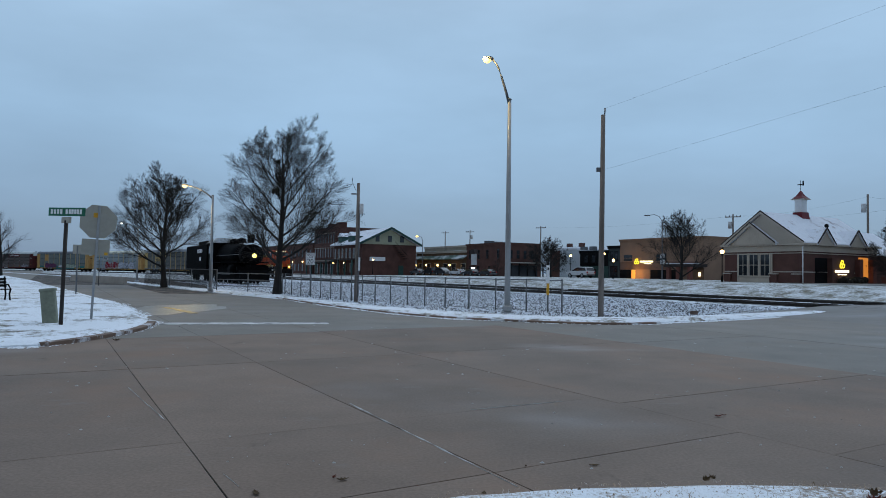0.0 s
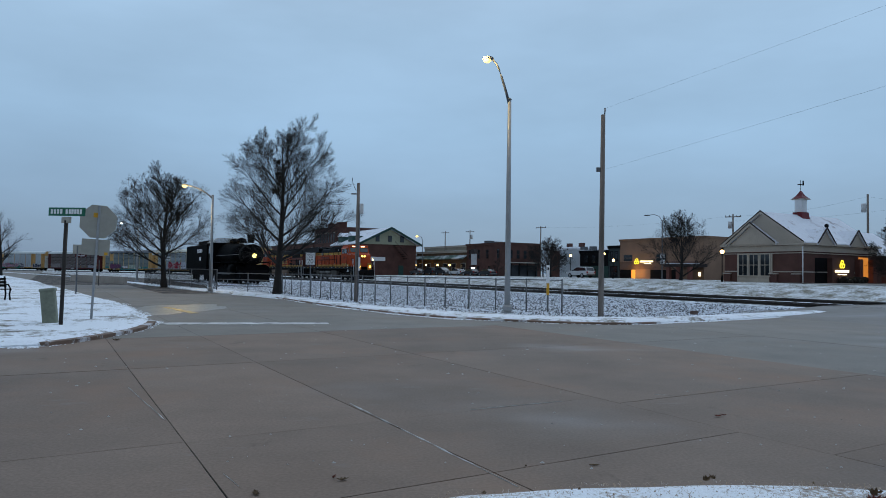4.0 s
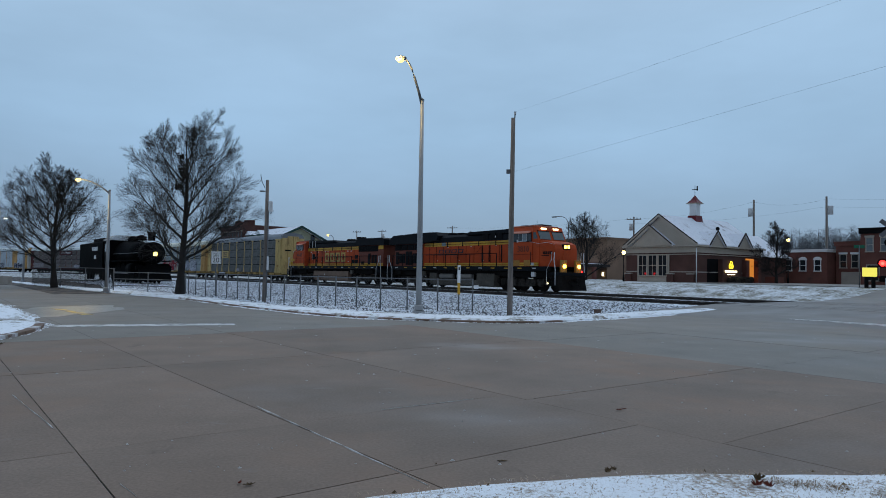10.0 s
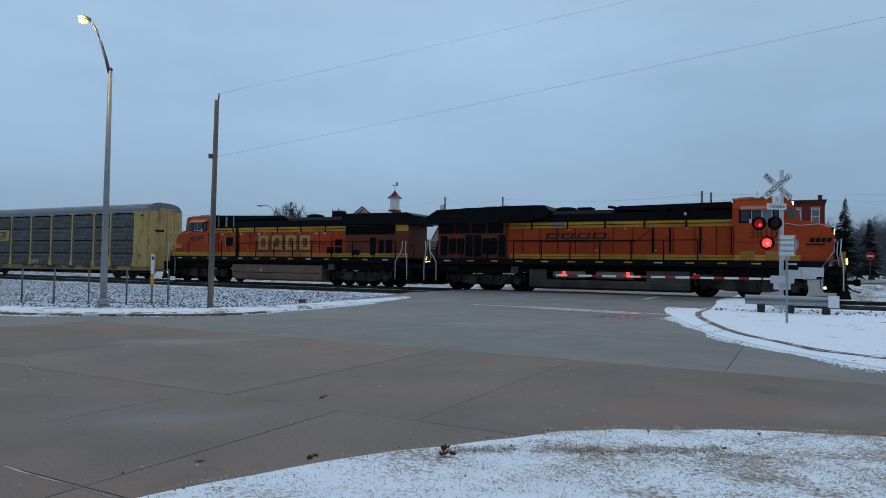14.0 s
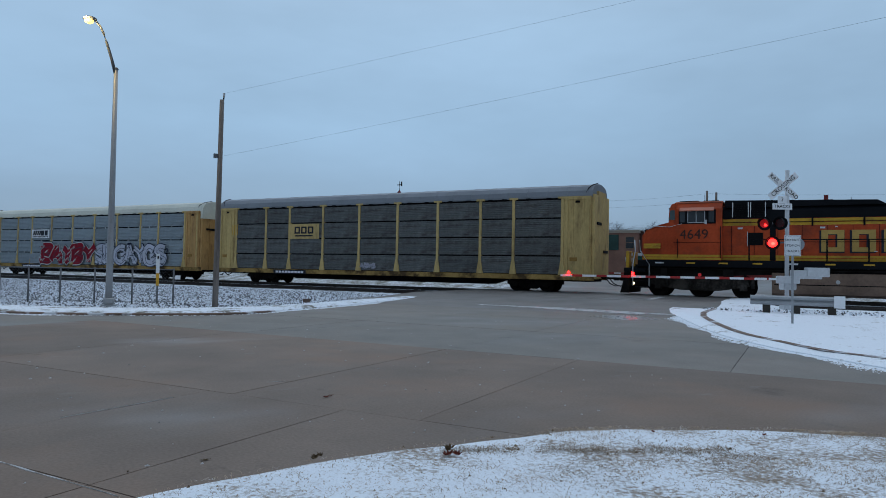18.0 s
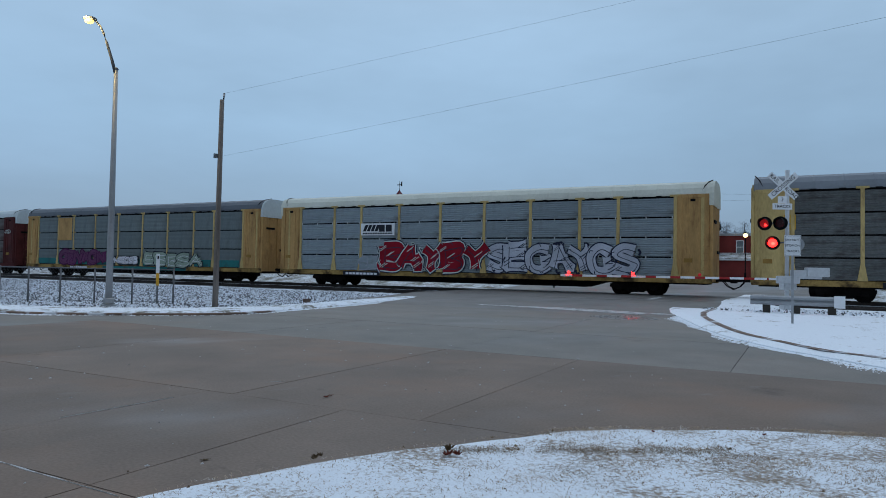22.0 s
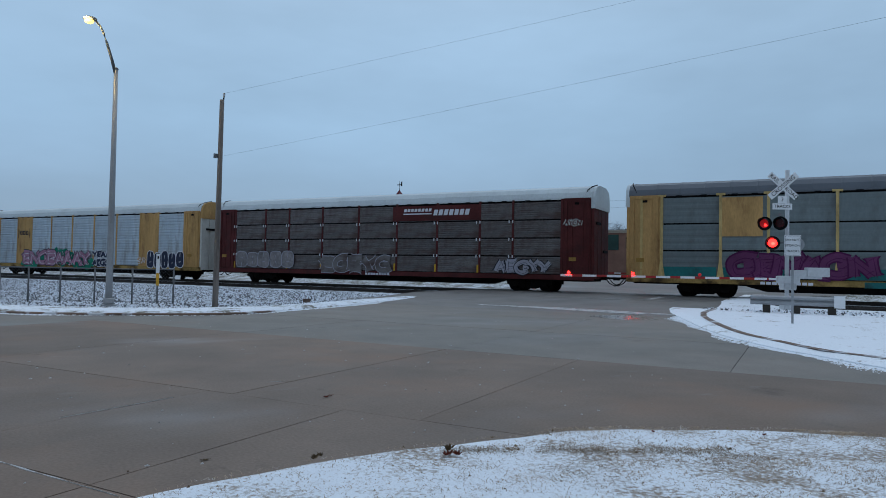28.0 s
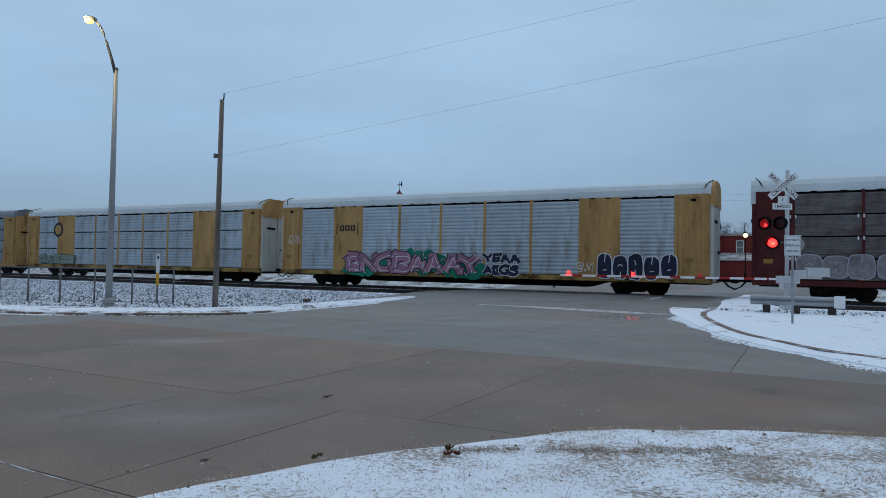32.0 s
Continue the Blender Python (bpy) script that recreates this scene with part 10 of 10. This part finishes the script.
def snow_in_joint(a, b, wd, seed, label="snow packed into a slab joint"):
    """A ragged thread of snow along a joint."""
    rng = random.Random(seed)
    a, b = Vector(a), Vector(b)
    t = (b - a).normalized()
    nn = Vector((-t.y, t.x))
    n = max(3, int((b - a).length / 0.06))
    bm = B()
    rows_ = []
    for k in range(n + 1):
        p = a + (b - a) * k / n
        w = wd * max(0.12, noise.noise((p.x * 4, p.y * 4, seed)) * 1.3 + 0.55) * (0.2 if k in (0, n) else 1)
        o = wd * 0.5 * noise.noise((p.x * 3, p.y * 3, seed + 5.0))
        rows_.append([bm.verts.new((p.x + nn.x * (o + s_ * w), p.y + nn.y * (o + s_ * w), z)) for s_, z in ((-1, -0.01), (-0.6, 0.004), (0.6, 0.004), (1, -0.01))])
    for r0, r1 in zip(rows_, rows_[1:]):
        for k in range(3):
            bm.faces.new((r0[k], r1[k], r1[k + 1], r0[k + 1]))
    tagged(part("joint_snow", bm, M_GRITSNOW), label, "snow", kind="structure")


M_GRITSNOW = mat("gritty_snow", (0.44, 0.43, 0.42), 0.85, 0, 0.25, 4.0, 40, 0.2, dirt=(0.2, 0.17, 0.15), dirt_at=(0.5, 0.66), dirt_scale=6.0)
snow_in_joint((-0.97, 7.2), (0.51, 4.48), 0.012, 1)
snow_in_joint((0.3, 6.95), (1.35, 7.5), 0.009, 2)
snow_in_joint((2.5, 7.98), (2.72, 7.96), 0.018, 3)
snow_in_joint((-3.67, 7.95), (-2.55, 6.28), 0.009, 4)
snow_in_joint((-1.48, 4.66), (-1.3, 4.4), 0.012, 5)


def grit():
    """Crumbs of snow and stone scattered on the road."""
    rng = random.Random(45)
    vs, fs = [], []
    for k in range(230):
        y = 4.9 + 13 * rng.random() ** 1.6
        x = rng.uniform(-0.75, 1.05) * y + 1.0
        if inside_near(x, y) or (x > 9.5 and y < 12) or x < -6.0:
            continue
        r = rng.uniform(0.004, 0.012) * (1 + y / 12)
        a = rng.uniform(0, 6.28)
        b = len(vs)
        for q in range(5):
            an = a + q * 1.2566
            vs.append((x + r * rng.uniform(0.6, 2.0) * math.cos(an), y + r * rng.uniform(0.6, 1.3) * math.sin(an), -0.004))
        vs.append((x, y, 0.003 + r * 0.5))
        fs += [(b + q, b + (q + 1) % 5, b + 5) for q in range(5)]
    me = bpy.data.meshes.new("road_grit")
    me.from_pydata(vs, [], fs)
    me.materials.append(M_GRITSNOW)
    tagged(new("road_grit", me), "crumbs of snow and grit on the damp road", "grit", kind="stuff")


grit()


def wet_film(cx, cy, rx, ry, seed, rough, colour, label):
    """A thin ragged film of meltwater lying on the slabs, its rim dipping below them."""
    bm = B()
    n = 48
    mid = bm.verts.new((cx, cy, 0.003))
    rings = []
    for q, z in ((0.55, 0.003), (0.85, 0.0025), (1.0, -0.012)):
        ring = []
        for k in range(n):
            a = math.tau * k / n
            u = q * (1 + 0.35 * noise.noise((math.cos(a) * 1.9, math.sin(a) * 1.9, seed)) + 0.12 * noise.noise((math.cos(a) * 7, math.sin(a) * 7, seed)))
            ring.append(bm.verts.new((cx + rx * u * math.cos(a), cy + ry * u * math.sin(a), z)))
        rings.append(ring)
    for k in range(n):
        m = (k + 1) % n
        bm.faces.new((mid, rings[0][k], rings[0][m]))
        for r0, r1 in zip(rings, rings[1:]):
            bm.faces.new((r0[k], r1[k], r1[m], r0[m]))
    tagged(part("wet_film", bm, mat(f"meltwater_film_{seed}", colour, rough, 0, 0.2, 0.9, 9, 0.12, bump_dist=0.004, rough_var=0.1, spec=0.5)), label, "puddle", kind="structure")


wet_film(-9.4, 23.4, 1.7, 3.6, 3, 0.40, (0.185, 0.170, 0.148), "thin film of meltwater under the street lamp")
wet_film(15.7, 14.7, 1.0, 1.2, 7, 0.30, (0.165, 0.148, 0.132), "damp patch before the stop line")


def snow_fringe(name, line, reach, count, seed, label, z=0.004, thick=0.012):
    """Ragged crumbs and tongues of snow thinning out from the edge of a snowy verge."""
    rng = random.Random(seed)
    pts = [Vector((*p, 0)) for p in line]
    runs = [0.0]
    for a, b in zip(pts, pts[1:]):
        runs.append(runs[-1] + (b - a).length)
    vs, fs = [], []
    for k in range(count):
        u = rng.random() * runs[-1]
        i = next(q for q in range(len(pts) - 1) if u <= runs[q + 1])
        e = (pts[i + 1] - pts[i]).normalized()
        nrm = Vector((e.y, -e.x, 0))
        patch = 0.5 + 0.9 * noise.noise((u * 0.5, seed, 0.0))
        off = reach * max(0.05, patch) * rng.random() ** 2.2
        p = pts[i] + e * (u - runs[i]) + nrm * off
        r = rng.uniform(0.012, 0.05) * (1.4 - min(1.0, off / reach))
        a0 = rng.uniform(0, 6.28)
        b0 = len(vs)
        for q in range(6):
            an = a0 + q * 1.0472
            vs.append(p + Vector((r * rng.uniform(0.7, 1.8) * math.cos(an), r * rng.uniform(0.6, 1.2) * math.sin(an), z - 0.01)))
        vs.append(p + Vector((0, 0, z + thick * rng.uniform(0.4, 1.0))))
        fs += [(b0 + q, b0 + (q + 1) % 6, b0 + 6) for q in range(6)]
    me = bpy.data.meshes.new(name)
    me.from_pydata(vs, [], fs)
    me.materials.append(M_ISLAND)
    tagged(new(name, me), label, "snow", kind="stuff")


snow_fringe("snow_crumbs", isl_edge[6:70], 0.5, 4500, 61, "crumbs of snow thinning out round the island")
snow_fringe("snow_crumbs", [p for p in far_edge if -12 < p[0] < 19 and p[1] < 40], 0.45, 5200, 62, "crumbs of snow along the far road edge")
snow_fringe("snow_crumbs", [p for p in left_edge if p[0] > -15 and 11 < p[1] < 30], 0.5, 1800, 63, "crumbs of snow along the sign corner")
leaf(-0.65, 4.56, 0.002, 0.045, 0.3, 30, 4, 14, M_LEAFB, "dark wet leaf on the road")
leaf(-1.15, 4.26, 0.002, 0.05, 0.25, 120, 4, 15, M_LEAFB, "dark wet leaf on the road")
leaf(-0.72, 4.6, 0.004, 0.03, 0.5, 80, 9, 16, M_LEAF, "dark wet leaf on the road")


# a bench and a low wall along the far pavement
bn = thing("bench", pose(-16.9, 25.2, 0.08, 0, 0, 55), "black metal bench in the snow by the pavement", "bench")
for k in range(4):
    boxpart("seat_slat", bn, M_BLACK, -0.75, 0.75, 0.02 + k * 0.11, 0.11 + k * 0.11, 0.42, 0.45)
for k in range(3):
    boxpart("back_slat", bn, M_BLACK, -0.75, 0.75, 0.46 + k * 0.03, 0.49 + k * 0.03, 0.52 + k * 0.12, 0.62 + k * 0.12)
for x in (-0.7, 0.7):
    tubepart("bench_leg", bn, M_BLACK, [(x, 0.0, 0), (x, 0.08, 0.25), (x, 0.0, 0.42), (x, 0.2, 0.62), (x, 0.42, 0.6)], 0.03, 6)
    tubepart("bench_leg", bn, M_BLACK, [(x, 0.46, 0), (x, 0.40, 0.25), (x, 0.46, 0.45), (x, 0.56, 0.92)], 0.03, 6)
lw_ = thing("low_wall", Matrix(), "low pale concrete wall along the railway fence", "wall")
lw_["kind"] = "structure"
for k in range(6):
    a_, b_ = Vector((-38.5, 70.0, 0)).lerp(Vector((-27.0, 57.5, 0)), k / 6), Vector((-38.5, 70.0, 0)).lerp(Vector((-27.0, 57.5, 0)), (k + 0.985) / 6)
    t_ = (b_ - a_).normalized()
    n_ = Vector((-t_.y, t_.x, 0)) * 0.12
    bm = B()
    prism(bm, [a_ - n_, b_ - n_, b_ + n_, a_ + n_], -0.1, 0.62)
    part("wall_panel", bm, M_STONE, lw_)


# ---- motions ----
FRONT = [(0, 119.0), (3, 92.8), (6, 66.5), (8, 49.4), (10, 32.2), (11.5, 19.3), (13, 6.2), (14.2, -4.1), (16.5, -23.5), (18, -36.54), (21, -62.84), (24, -89.03), (28, -124.05), (30, -141.64), (32, -159.15)]
UNITS = [(LOCO1, 11.4), (LOCO2, 34.1)] + [(c, 60.0 + 29.18 * k) for k, c in enumerate(CARS)]


def front_at(t):
    """Where the front coupler stands along the track: a smooth curve through the rows."""
    ts = [a for a, _ in FRONT]
    fs = [b for _, b in FRONT]
    i = max(0, min(len(ts) - 2, next((k for k in range(len(ts) - 1) if t <= ts[k + 1]), len(ts) - 2)))

    def slope(k):
        if k == 0:
            return (fs[1] - fs[0]) / (ts[1] - ts[0])
        if k == len(ts) - 1:
            return (fs[-1] - fs[-2]) / (ts[-1] - ts[-2])
        return (fs[k + 1] - fs[k - 1]) / (ts[k + 1] - ts[k - 1])
    h = ts[i + 1] - ts[i]
    u = (t - ts[i]) / h
    return (2 * u ** 3 - 3 * u * u + 1) * fs[i] + (u ** 3 - 2 * u * u + u) * h * slope(i) + (-2 * u ** 3 + 3 * u * u) * fs[i + 1] + (u ** 3 - u * u) * h * slope(i + 1)


def motions():
    times = [0.5 * k for k in range(65)]
    for unit, off in UNITS:
        rows = []
        for t in times:
            s = front_at(t) + off
            ax, ay, _ = track_at(s - 7, 36.8)
            bx_, by_, _ = track_at(s + 7, 36.8)
            rows.append((t, pose((ax + bx_) / 2, (ay + by_) / 2, RAILZ, 0, 0, math.degrees(math.atan2(ay - by_, ax - bx_)))))
        walk(unit, rows)
    walk(PICKUP, [(t, along(37.1 + 12.5 * (t - 9.0), 53.5, GZ, 180)) for t in times])
    # wheels roll with the train
    for k, (axle, x, r) in enumerate(WHEELSETS):
        rows = []
        for f in range(481):
            t = min(32.0, f / 15)
            rows.append((t, pose(x, 0, r) @ Matrix.Rotation(-front_at(t) / r, 4, "Y")))
        walk(axle, rows)


motions()
